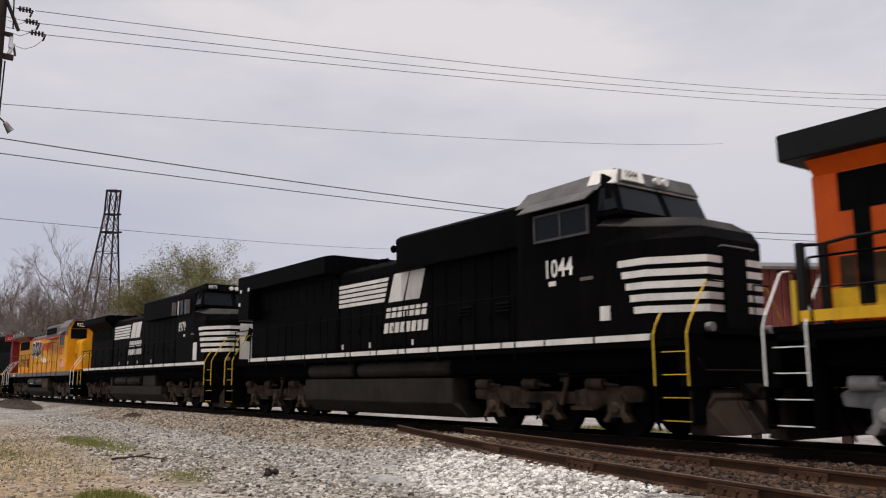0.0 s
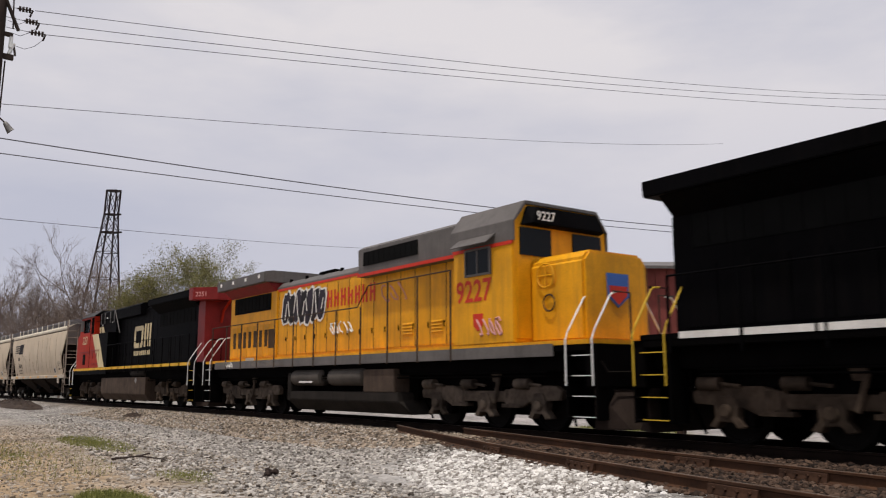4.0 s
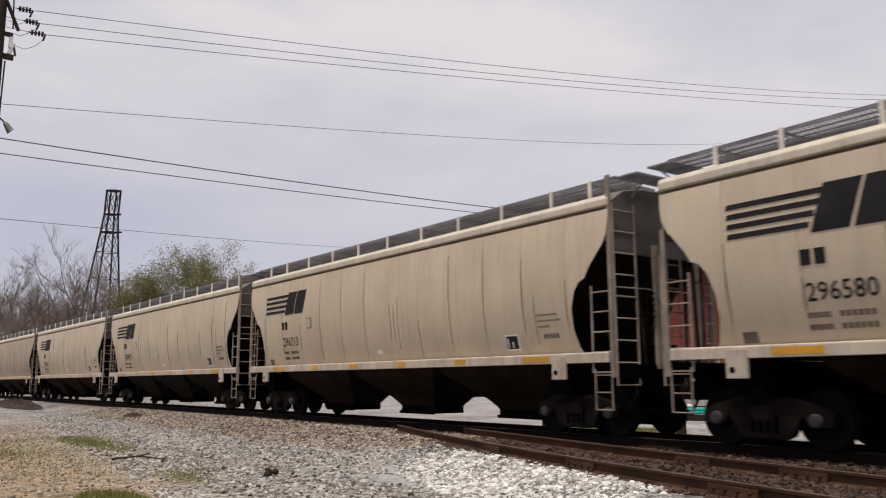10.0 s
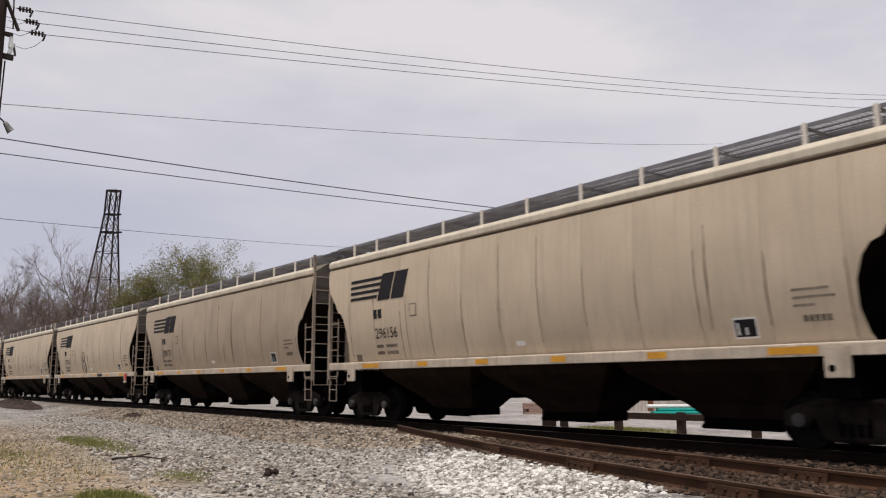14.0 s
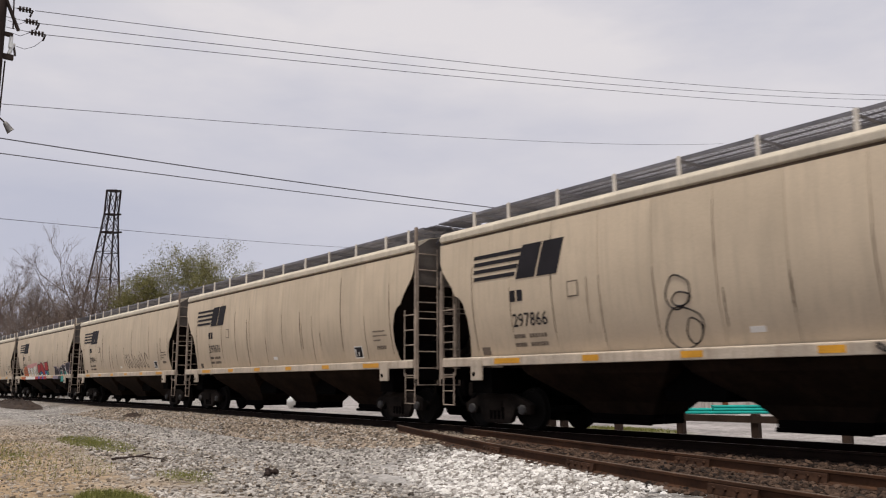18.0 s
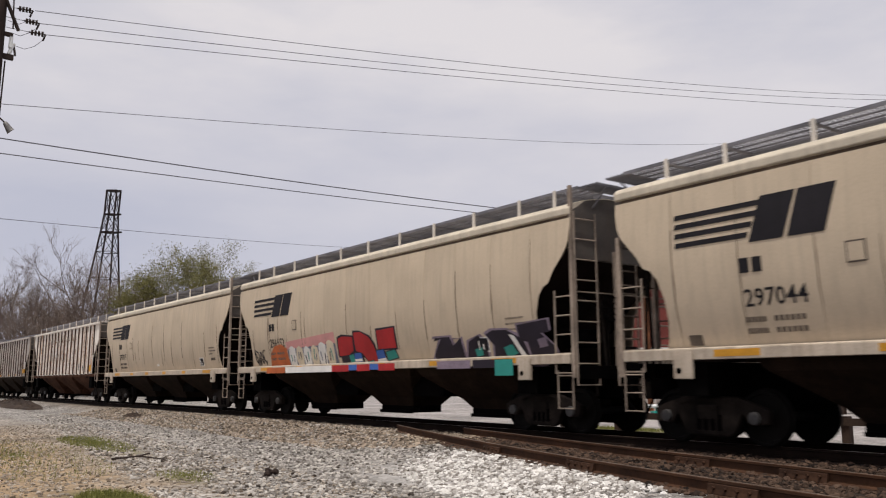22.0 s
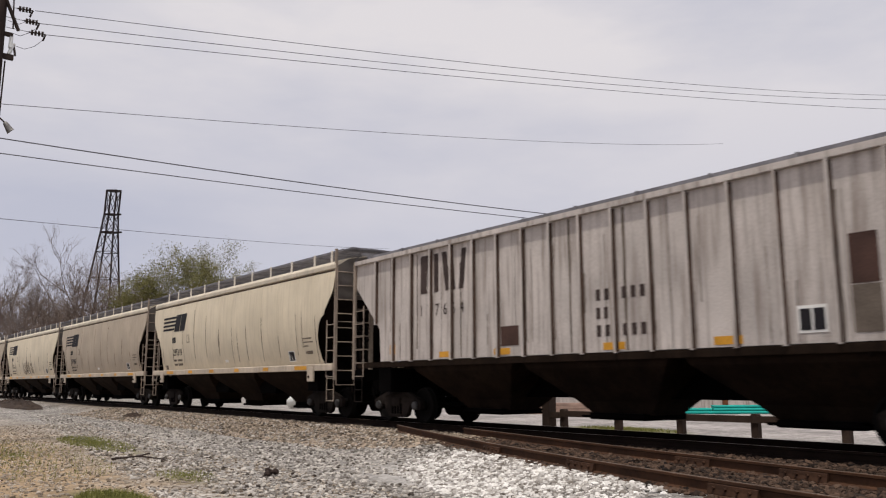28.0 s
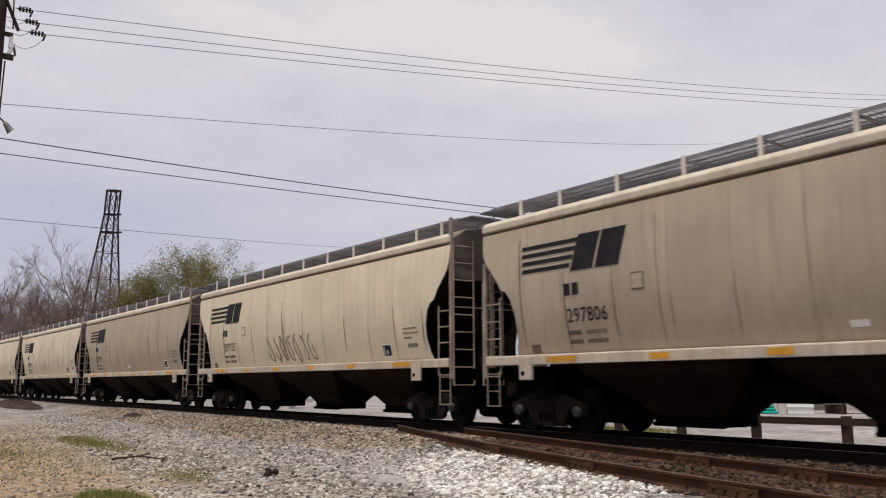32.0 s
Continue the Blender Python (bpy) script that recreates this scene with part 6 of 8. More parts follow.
        part("coupler", Shape().box(min(way * 10.5, way * 11.2), max(way * 10.5, way * 11.2), -0.15, 0.15, 0.74, 1.02), "truck", o, "rusty knuckle coupler", 0.02)
        for y in (-0.5, -0.36, 0.36, 0.5):
            part("air_hose", Shape().tube([(way * 10.6, y, 1.35), (way * 10.78, y, 1.0), (way * 11.0, y * 0.8, 0.75), (way * 11.12, y * 0.7, 0.95)], 0.022, 6), "under", o)
        for sgn in (-1, 1):
            part("end_railing", Shape().tube([(way * 10.58, sgn * 0.95, 2.85), (way * 10.58, sgn * 0.45, 2.85), (way * 10.58, sgn * 0.45, 1.9)], 0.022, 6), c["walkrail"], o, "end platform railing")
        part("uncoupling_lever", Shape().tube([(way * 10.66, -1.42, 1.45), (way * 10.7, -1.3, 1.25), (way * 10.7, 1.3, 1.25), (way * 10.66, 1.42, 1.45)], 0.018, 6), "truck", o)
    for face in (-1, 1):
        railing(o, -9.7, c.get("rail_end", cab0 - 0.1), face, 12, c["walkrail"], 1.9, 1.28 if c.get("rail_up") else c.get("rail_high", 1.02), c.get("rail_up"))
    return o


def flat_digits(o, f, text, u, z, size, material, depth, narrow=0.8, bold=0.008):
    return writing(text, size, material, o, f, u, z, depth, narrow, bold, "painted road number")


def black_loco(number, wide):
    """Black road locomotives with white sill stripes and a striped nose."""
    if wide == "ge":
        c = dict(label="black six-axle locomotive with white nose stripes, second of the black pair", seen=-1, body="black", hood_top=4.52, deck="under", sill=(-9.5, 9.75, 15), stripe="locowhite",
                 number=number, radiator=(-10.2, -5.4, 4.80), blister=(0.6, 6.3, 5.06), cab=(6.3, 8.6), cab_top=5.16, style="wide", cabmat="black", nosemat="black", cabroof="under", windowmat="black", nose_end=10.55,
                 window=(6.35, 7.68, 3.98, 4.60), tank=(-3.9, 4.3, 0.95), reservoirs=((-3.3, -1.35), (-1.05, 0.9)), tank_box=(1.6, 3.4), trucks=(-7.0, 7.0), rails="railyellow", tread="railyellow", walkrail="black", stack=-1.7, horn=-0.2, door_count=15)
    else:
        c = dict(label="black six-axle locomotive with white nose stripes and a white cab brow", seen=-1, body="black", hood_top=4.52, deck="under", sill=(-8.4, 9.75, 13), stripe="locowhite",
                 number=number, windowmat="cabgrey", radiator=(-9.6, -2.8, 4.98), blister=(0.8, 6.1, 5.06), cab=(6.1, 8.75), cab_top=5.25, wing_deep=0.6, boxed=True, style="wide", cabmat="black", nosemat="black", cabroof="cabgrey", nose_end=10.52,
                 window=(6.75, 8.25, 4.02, 4.52), tank=(-4.1, 3.6, 1.16), reservoirs=((-4.0, -1.3), (-1.0, 3.4)), trucks=(-6.7, 6.7), rails="railyellow", tread="railyellow", walkrail="black", stack=-1.9, horn=-0.4, door_count=14, visor="cabgrey", numbermat="locowhite")
    o = build_loco(c)
    d = 0.974
    u, z = (-5.3, 3.40) if wide == "ge" else (-2.95, 3.30)
    for i in range(5):
        decal("emblem_stripe", [slant(u + 0.05 * i * 0, u + 2.95 - 0.05 * i, z + 0.60 - 0.145 * i, z + 0.70 - 0.145 * i, 0.05)], "locowhite", o, -1, d, "white emblem stripe")
    for a, b, l in ((2.98, 3.72, 0.3), (3.82, 4.52, 0.26)):
        decal("emblem_block", [slant(u + a, u + b, z - 0.02, z + 0.76, l)], "locowhite", o, -1, d, "leaning white emblem block")
    for p in bars(u + 2.85, u + 4.9, z - 0.46, z - 0.18, 7, 0.28, 0.05) + bars(u + 2.75, u + 4.95, z - 0.88, z - 0.60, 8, 0.28, 0.05):
        decal("name_bar", [p], "locowhite", o, -1, d)
    flat_digits(o, -1, number, 6.48 if wide == "ge" else 6.95, 3.28 if wide == "ge" else 3.20, 0.54, "locowhite", 1.502)
    decal("reporting_mark", [slant(7.1, 7.3, 3.02, 3.12)], "locowhite", o, -1, 1.502)
    decal("small_panel", [slant(8.0, 8.35, 3.05, 3.12)], "inkfade", o, -1, 1.502)
    decal("cab_panel", [slant(8.32, 8.71, 2.0, 2.72)] if wide == "ge" else [slant(8.5, 8.75, 2.22, 2.50)], "locowhite", o, -1, 1.455, "pale cab side panel", 0.05)
    # nose stripes wrap round the taper
    x1, ne = c["cab"][1], c["nose_end"]
    for i in range(5):
        za = 3.20 - 0.225 * i
        a, xb = 0.22 + 0.09 * i, x1 + 0.85
        path = [(x1 + a, -1.482), (xb + 0.01, -1.462), (ne + 0.012, -0.857), (ne + 0.012, 0.84)]
        back = [(x1 + a, -1.43), (xb - 0.03, -1.41), (ne - 0.03, -0.82), (ne - 0.03, 0.84)]
        s = Shape().loft([[(p[0], p[1], za), (q[0], q[1], za), (q[0], q[1], za + 0.13), (p[0], p[1], za + 0.13)] for p, q in zip(path, back)])
        part("nose_stripe", s, "locowhite", o, "white nose stripe")
    part("nose_door", Shape().box(ne - 0.01, ne + 0.035, -0.42, 0.32, 2.0, 3.42), "locowhite" if wide == "ge" else "black", o, "nose door", 0.01)
    if wide == "ge":
        part("door_emblem", Shape().extrude([(-0.25, 2.75), (0.05, 2.7), (0.1, 3.2), (-0.05, 3.3), (-0.1, 3.0)], "x", ne + 0.034, ne + 0.04), "black", o, "dark emblem shape on the nose door")
    part("grab_iron", Shape().tube([(ne + 0.03, -0.5, 3.5), (ne + 0.09, -0.5, 3.52), (ne + 0.09, 0.5, 3.52), (ne + 0.03, 0.5, 3.5)], 0.014, 6), "steel", o)
    for y in (-0.9, 0.9):
        part("ditch_light", Shape().tube([(10.5, y, 2.02), (10.62, y, 2.02)], 0.085, 12), "steel", o, "round ditch light")
    part("plough_rib", Shape().box(10.7, 10.74, -0.2, -0.12, 0.2, 0.7), "locotruck", o)
    if wide != "ge":
        for u, z, dd in ((-9.4, 4.34, 1.505), (-8.7, 4.36, 1.505), (-7.6, 3.02, 0.985), (-9.5, 3.86, 1.505)):
            decal("reflector", [slant(u, u + 0.14, z, z + 0.12)], "locowhite", o, -1, dd, "small pale reflector")
        for x in (3.3, 4.75):
            louvre(o, x, 2.68, -1, 0.98, "black", 0.5, 3)
        part("cab_brow", Shape().loft([[(x1 - 0.6, -1.42, 4.96), (x1 - 0.6, 1.42, 4.96), (x1 - 0.6, 1.22, 5.32), (x1 - 0.6, -1.22, 5.32)], [(x1 + 0.10, -1.36, 4.92), (x1 + 0.10, 1.36, 4.92), (x1 + 0.02, 1.16, 5.26), (x1 + 0.02, -1.16, 5.26)]]), "locowhite", o, "white brow above the windscreen", 0.02)
    else:
        for sgn in (-1, 1):
            for x in (6.10, 7.78):
                part("wind_deflector", Shape().box(x, x + 0.035, sgn * 1.62 - 0.09, sgn * 1.62 + 0.09, 3.98, 4.55), "steel", o, "pale wind deflector beside the window")
            part("window_shade", Shape().box(6.35, 6.44, sgn * 1.535 - 0.01, sgn * 1.535 + 0.01, 3.98, 4.58), "locowhite", o)
            part("side_light", Shape().box(5.55, 5.75, sgn * 1.27 - 0.02, sgn * 1.27 + 0.02, 4.22, 4.42), "locowhite", o, "small white plate on the hood")
    for x in (-6.5, -4.2, -2.6, -1.0, 1.2):
        decal("door_tag", [slant(x, x + 0.09, 2.05, 2.2)], "locowhite", o, -1, d)
    return o


def yellow_loco():
    c = dict(label="yellow and grey six-axle locomotive with red lettering and sprayed paint", seen=-1, body="yellow", hood_top=4.55, deck="yellow", stripe="stripeyellow", stripes=False, sill=(-9.4, 9.4, 1), skirt="upgrey", split=4.27, roof="upgrey",
             radiator=(-9.45, -5.0, 5.0), wing="upgrey", wing_deep=0.42, blister=(1.0, 6.0, 5.02), box="upgrey", box_grille=True, cab=(6.0, 8.2), cab_top=5.12, style="plain", cabmat="yellow", nosemat="yellow", cabroof="upgrey", nose_end=9.85,
             window=(6.55, 7.4, 3.55, 4.1), tank=(-3.1, 3.45, 0.80), reservoirs=((-2.92, -0.93), (-0.45, 1.58)), tank_box=(1.67, 3.26), trucks=(-6.75, 6.75), rails="railwhite", tread="railwhite", walkrail="post", tankmat="tank", boxmat="tankgrey", airmat="tankpale", truckmat="truckpale", neck="cndark", rail_up=(1.45, 2.06), vents=7, marker=True, door_count=15, stack=-2.6, horn=0.1, visor="upgrey", windowmat="upgrey")
    o = build_loco(c)
    # big sprayed piece and worn red capitals
    spray(o, -4.5, -1.5, 3.05, 4.12, 7, ["spdark", "ink"], "locowhite", 5, 0.985, 0.035)
    for k in range(9):
        decal("sprayed_stroke", [slant(-4.35 + 0.33 * k, -4.30 + 0.33 * k, 3.2 + 0.1 * (k % 3), 3.75 + 0.08 * (k % 4), 0.12 * (-1) ** k)], "locowhite", o, -1, 1.005, "thin pale sprayed stroke")
    for k in range(7):
        u = -1.32 + 0.43 * k
        for p in (slant(u, u + 0.085, 3.40, 3.94), slant(u + 0.20, u + 0.285, 3.40, 3.94 - 0.1 * (k % 2)), slant(u + 0.085, u + 0.20, 3.64, 3.72)):
            decal("worn_capital", [p], "upred", o, -1, 0.978, "worn red painted bar")
    scrawl(o, -1.1, 0.3, 2.55, 2.9, 5, "locowhite", 3, 0.98, 0.022)
    scrawl(o, 1.9, 3.2, 3.3, 3.8, 3, "pink", 4, 0.98, 0.02)
    scrawl(o, 6.9, 7.8, 2.1, 2.5, 4, "pink", 6, 1.51, 0.025)
    scrawl(o, -8.3, -7.6, 1.64, 1.82, 3, "locowhite", 7, 1.505, 0.014)
    scrawl(o, -5.9, -3.3, 1.62, 1.82, 7, "inkfade", 8, 1.505, 0.012)
    decal("small_panel", [slant(-6.4, -5.7, 1.84, 1.94)], "sill", o, -1, 1.505)
    flat_digits(o, -1, "9227", 6.12, 2.92, 0.72, "upred", 1.502, 0.92, 0.012)
    part("cab_shield", Shape().extrude([(-0.18, 2.62), (0.18, 2.62), (0.16, 2.34), (0.0, 2.22), (-0.16, 2.34)], "y", -1.515, -1.50), "upred", o, "small red and blue shield").location = (6.95, 0, 0)
    part("nose_shield", Shape().extrude([(-0.34, 3.35), (0.34, 3.35), (0.32, 2.85), (0.0, 2.62), (-0.32, 2.85)], "x", 9.86, 9.885), "spblue", o, "large shield on the nose")
    part("nose_shield_bars", Shape().extrude([(-0.28, 3.08), (0.28, 3.08), (0.27, 2.88), (0.0, 2.68), (-0.27, 2.88)], "x", 9.886, 9.892), "upred", o)
    writing("9227", 0.30, "white", o, -1, 0, 0, 0, 0.95, 0.004, "white number on the number board").matrix_local = pose(8.52, -0.66, 4.64, 0, 0, 90) @ pose(-0.40, 0, 0)
    for x in (3.0, 4.35):
        louvre(o, x, 2.35, -1, 0.98, "yellow", 0.5, 4)
    decal("tank_scrawl", [slant(-2.3, -1.4, 1.06, 1.14, 0.03)], "white", o, -1, 1.42)
    return o


def red_loco():
    """Built with its cab ahead; it runs cab last, so its other side is seen."""
    c = dict(label="black and orange-red six-axle locomotive with a tan emblem, running cab last", seen=1, body="black", hood_top=4.92, deck="under", sill=(-9.9, 10.0, 16), stripe="stripeyellow", stripe_z=(1.80, 1.93),
             radiator=(-9.65, -3.9, 5.06), radbody="black", blister=(-1.9, 5.64, 5.09), cab=(5.66, 8.6), style="tall", cabmat="cnred", cabroof="cnroof", rail_end=2.72, rail_high=1.2,
             tankmat="tankgrey", tank=(-3.85, 3.85, 1.36), reservoirs=((-3.4, -1.2),), trucks=(-7.0, 7.0), rails="railwhite", tread="railyellow", walkrail="black", stack=-2.9, horn=-2.2, horn_drop=0.3, door_count=15)
    o = build_loco(c)
    f = 1
    # shown coordinates: u = -x on this side
    part("rear_panel", Shape().box(-10.12, -9.3, -1.005, 1.005, 1.95, 4.54), "cndark", o, "dark red rear end of the hood", 0.01)
    part("rear_wing_end", Shape().extrude([(-9.55, -1.545), (-10.0, -1.545), (-10.72, -0.72), (-10.72, 0.72), (-10.0, 1.545), (-9.55, 1.545)], "z", 4.52, 5.04), "cndark", o, "dark red chamfered end of the radiator wing", 0.01)
    part("rear_side", Shape().box(-10.12, -9.45, 0.99, 1.02, 1.95, 4.5), "cndark", o, "dark red corner")
    part("rear_conduit", Shape().tube([(-10.75, 0.1, 5.0), (-10.74, 0.15, 4.55), (-10.2, 0.25, 4.1), (-10.13, 0.3, 3.6)], 0.06, 8), "cnred", o)
    writing("2251", 0.27, "pink", o, f, 0, 0, 0, 0.95, 0.003, "faded number on the wing end").matrix_local = pose(-10.08, 1.465, 4.66, 0, 0, 48.8)
    flat_digits(o, f, "2251", -8.06, 3.32, 0.64, "cncream", 1.502, 0.90, 0.006)
    # emblem as plain shapes: a rounded frame and three bars
    u, z = 0.25, 2.84
    for pts in ([(u + 0.12, z), (u + 1.30, z), (u + 1.30, z + 0.24), (u + 0.24, z + 0.24)], [(u + 0.12, z), (u + 0.24, z + 0.24), (u + 0.26, z + 0.86), (u + 0.14, z + 1.10), (u, z + 0.9), (u, z + 0.15)], [(u + 0.14, z + 1.10), (u + 0.26, z + 0.86), (u + 1.36, z + 0.86), (u + 1.36, z + 1.10)], [(u + 1.30, z), (u + 1.42, z + 0.12), (u + 1.48, z + 1.0), (u + 1.36, z + 1.10), (u + 1.22, z + 0.86), (u + 1.18, z + 0.24)]):
        decal("emblem_stroke", [pts], "cncream", o, f, 0.985, "tan emblem stroke")
    for k in range(3):
        decal("emblem_stroke", [slant(u + 1.62 + 0.40 * k, u + 1.86 + 0.40 * k, z + 0.02, z + 1.16, 0.06)], "cncream", o, f, 0.985, "tan emblem bar")
    for p in bars(0.3, 2.95, 2.46, 2.68, 9, 0.3):
        decal("address_bar", [p], "cncream", o, f, 0.985)
    # cabinets behind the cab, and the tan band that slants over them
    part("cabinet", Shape().box(2.78, 5.655, 0.95, 1.5, 1.9, 3.82), "black", o, "black cabinet beside the hood", 0.012)
    part("upper_cabinet", Shape().box(2.3, 5.655, 0.9, 1.225, 3.82, 4.49), "black", o, "black upper cabinet set back from the lower one", 0.012)
    decal("cab_band", [[(-5.97, 3.81), (-4.72, 3.81), (-3.22, 1.94), (-4.33, 1.94)]], "cncream", o, f, 1.502, "slanting tan band", 0.010)
    decal("cabinet_paint", [[(-5.65, 3.44), (-4.34, 1.94), (-5.65, 1.94)]], "cnred", o, f, 1.502, "red lower cabinet", 0.006)
    decal("small_panel", [[(-5.62, 4.20), (-5.25, 4.23), (-5.27, 3.87), (-5.45, 3.87)]], "cncream", o, f, 1.227, "pale tan panel", 0.008)
    decal("small_panel", [[(-5.17, 4.23), (-4.77, 4.23), (-4.49, 3.87), (-5.11, 3.87)]], "cncream", o, f, 1.227, "pale tan panel", 0.008)
    decal("cabinet_paint", [[(-5.65, 4.20), (-5.63, 4.20), (-5.46, 3.87), (-5.65, 3.87)]], "cnred", o, f, 1.227, "red corner of the upper cabinet", 0.008)
    for a in (4.42, 2.58):
        vent = part("filter_opening", Shape().box(a, a + 0.70, 1.235, 1.262, 4.40, 4.93), "grille", o, "dark filter opening")
        for x in (a - 0.03, a + 0.70):
            part("guide_post", Shape().box(x, x + 0.035, 1.25, 1.30, 4.36, 4.96), "steel", vent, "pale steel guide")
    for x, z in ((4.9, 4.28), (3.95, 4.62), (2.9, 4.34)):
        part("stencil_plate", Shape().box(x, x + 0.15, 1.232, 1.262 if z > 4.5 else 1.236, z, z + 0.08), "white", o, "small white plate")
    part("drain_pipe", Shape().tube([(2.5, 1.27, 5.0), (1.6, 1.22, 3.74)], 0.022, 6), "steel", o, "pale slanting pipe")
    part("cab_handrail", Shape().tube([(6.28, 1.54, 4.51), (5.6, 1.42, 4.53), (2.75, 1.36, 4.53)], 0.016, 6), "under", o)
    part("cab_skirt", Shape().box(2.78, 9.7, 1.44, 1.512, 1.57, 1.79), "black", o, "black skirt below the cab", 0.006)
    part("cab_vent", Shape().box(7.27, 7.80, 1.495, 1.525, 2.14, 2.74), "grille", o, "black louvred vent", 0.01)
    part("cab_shelf", Shape().box(6.47, 8.6, 1.50, 1.54, 2.845, 2.875), "cndark", o)
    part("cab_shelf", Shape().box(4.36, 6.2, 1.50, 1.54, 2.89, 2.92), "cndark", o)
    part("cabinet_edge", Shape().box(4.36, 4.39, 1.50, 1.53, 2.12, 2.88), "logotan", o)
    for x in (4.5, 5.25):
        part("cabinet_hinge", Shape().box(x, x + 0.62, 1.50, 1.535, 2.15, 2.18), "cndark", o)
        part("cabinet_latch", Shape().box(x + 0.3, x + 0.36, 1.50, 1.54, 2.45, 2.75), "cndark", o)
    part("cab_seam", Shape().box(6.41, 6.44, 1.497, 1.512, 1.92, 4.84), "under", o)
    part("cab_door", Shape().box(5.72, 6.26, 1.49, 1.512, 3.87, 4.80), "under", o, "dark open doorway behind the window", 0.01)
    part("tank_gauge", Shape().lathe_y([(0.0, 1.44), (0.12, 1.44), (0.13, 1.42), (0.0, 1.41)], 14, (-2.34, 0, 1.20)), "steel", o, "round fuel gauge")
    return o


def orange_loco():
    c = dict(label="orange and dark green six-axle locomotive with yellow trim", seen=-1, body="bnorange", hood_top=4.6, deck="under", sill=(-9.9, 9.7, 14), stripe="stripeyellow", stripe_z=(1.95, 2.12),
             radiator=(-10.1, -4.2, 5.0), wing="bngreen", wing_deep=0.5, radbody="bnorange", blister=(1.0, 6.0, 4.95), box="bngreen", cab=(6.2, 8.5), cab_top=5.05, style="wide", cabmat="bnorange", nosemat="bnorange", cabroof="bngreen", nose_end=10.1,
             window=(6.6, 7.9, 3.95, 4.5), tank=(-3.85, 3.85, 1.0), reservoirs=((-3.3, -1.3), (-1.0, 0.9)), trucks=(-7.0, 7.0), rails="railwhite", tread="railwhite", walkrail="black", vents=5, door_count=14, split=4.3, roof="bngreen", truckmat="truckgrey", airmat="truckgrey")
    o = build_loco(c)
    for x, y in ((-9.92, -1.46), (-9.74, -1.12)):
        part("end_column", Shape().box(x, x + 0.13, y - 0.05, y + 0.05, 1.8, 3.17), "bngreen", o, "thick dark end column", 0.01)
    part("end_rail", Shape().tube([(-9.86, -1.46, 3.14), (-9.7, -1.12, 3.16), (-9.2, -1.2, 3.2), (-6.0, -1.5, 3.2)], 0.03, 6), "bngreen", o)
    part("end_marker", Shape().box(-10.02, -9.96, -1.5, -1.44, 1.92, 2.6), "railyellow", o, "thin yellow edge")
    for k in range(5):
        x = -9.62 + 0.62 * k
        part("yellow_band", Shape().box(x, x + 0.56, -1.03, -1.005, 2.12, 2.46), "stripeyellow", o, "yellow lower panel")
    part("yellow_band", Shape().box(-6.5, 6.0, -1.02, -0.96, 2.12, 2.46), "stripeyellow", o, "yellow lower band")
    part("rear_door", Shape().box(-9.2, -8.95, -1.04, -1.0, 2.2, 3.85), "grille", o, "dark louvred door")
    for k in range(4):
        part("lower_rail", Shape().tube([(-9.6 + 0.7 * k, -1.5, 1.9), (-9.6 + 0.7 * k, -1.5, 2.45), (-9.0 + 0.7 * k, -1.5, 2.45)], 0.015, 5), "bngreen", o)
    return o


LOCOS = ((orange_loco, 2.9, 1), (lambda: black_loco("1044", "emd"), -19.64, 1), (lambda: black_loco("8979", "ge"), -42.1, 1), (yellow_loco, -64.2, 1), (red_loco, -86.3, -1))


# ---- the train ----
NUMBERS = {1: "296580", 2: "296313", 3: "296493", 4: "296156", 5: "298171", 6: "297866", 7: "297676", 8: "297044", 9: "296552", 10: "297815", 13: "295318", 14: "297806"}
PAINTS = {5: "drab", 13: "cream", 14: "taupe", 15: "cream", 16: "taupe", 17: "cream", 3: "beige", 9: "beige", 18: "cream"}
LABELS = {"drab": "dusty tan three-bay covered hopper with black markings on the rails", "beige": "beige three-bay covered hopper with black markings on the rails", "cream": "cream three-bay covered hopper with black markings on the rails", "taupe": "grey-brown three-bay covered hopper with black markings on the rails"}
TRAIN = []


def car_pose(s):
    x, y, h = along(s)
    return pose(x, y, 0, 0, 0, h)


def build_freight():
    proto = cover_hopper()
    for k in range(1, 22):
        centre = CENTRES[k - 1]
        if k == 11:
            car = southern_car()
        elif k == 12:
            car = grey_car()
        else:
            car = proto if k == 1 else copy_thing(proto, Matrix())
            paint = PAINTS.get(k, "beige")
            tagged(car, LABELS[paint])
            if paint != "beige":
                for o in car.children:
                    if o.name.startswith("side_panel"):
                        o.material_slots[0].link = "OBJECT"
                        o.material_slots[0].material = M[paint]
        TRAIN.append((car, centre, 1))
    for k in range(1, 22):
        if k not in (11, 12):
            mark_hopper(TRAIN[k - 1][0], NUMBERS.get(k, str(295100 + 137 * k)), PAINTS.get(k, "beige"))
            dirt_runs(TRAIN[k - 1][0], 300 + k)


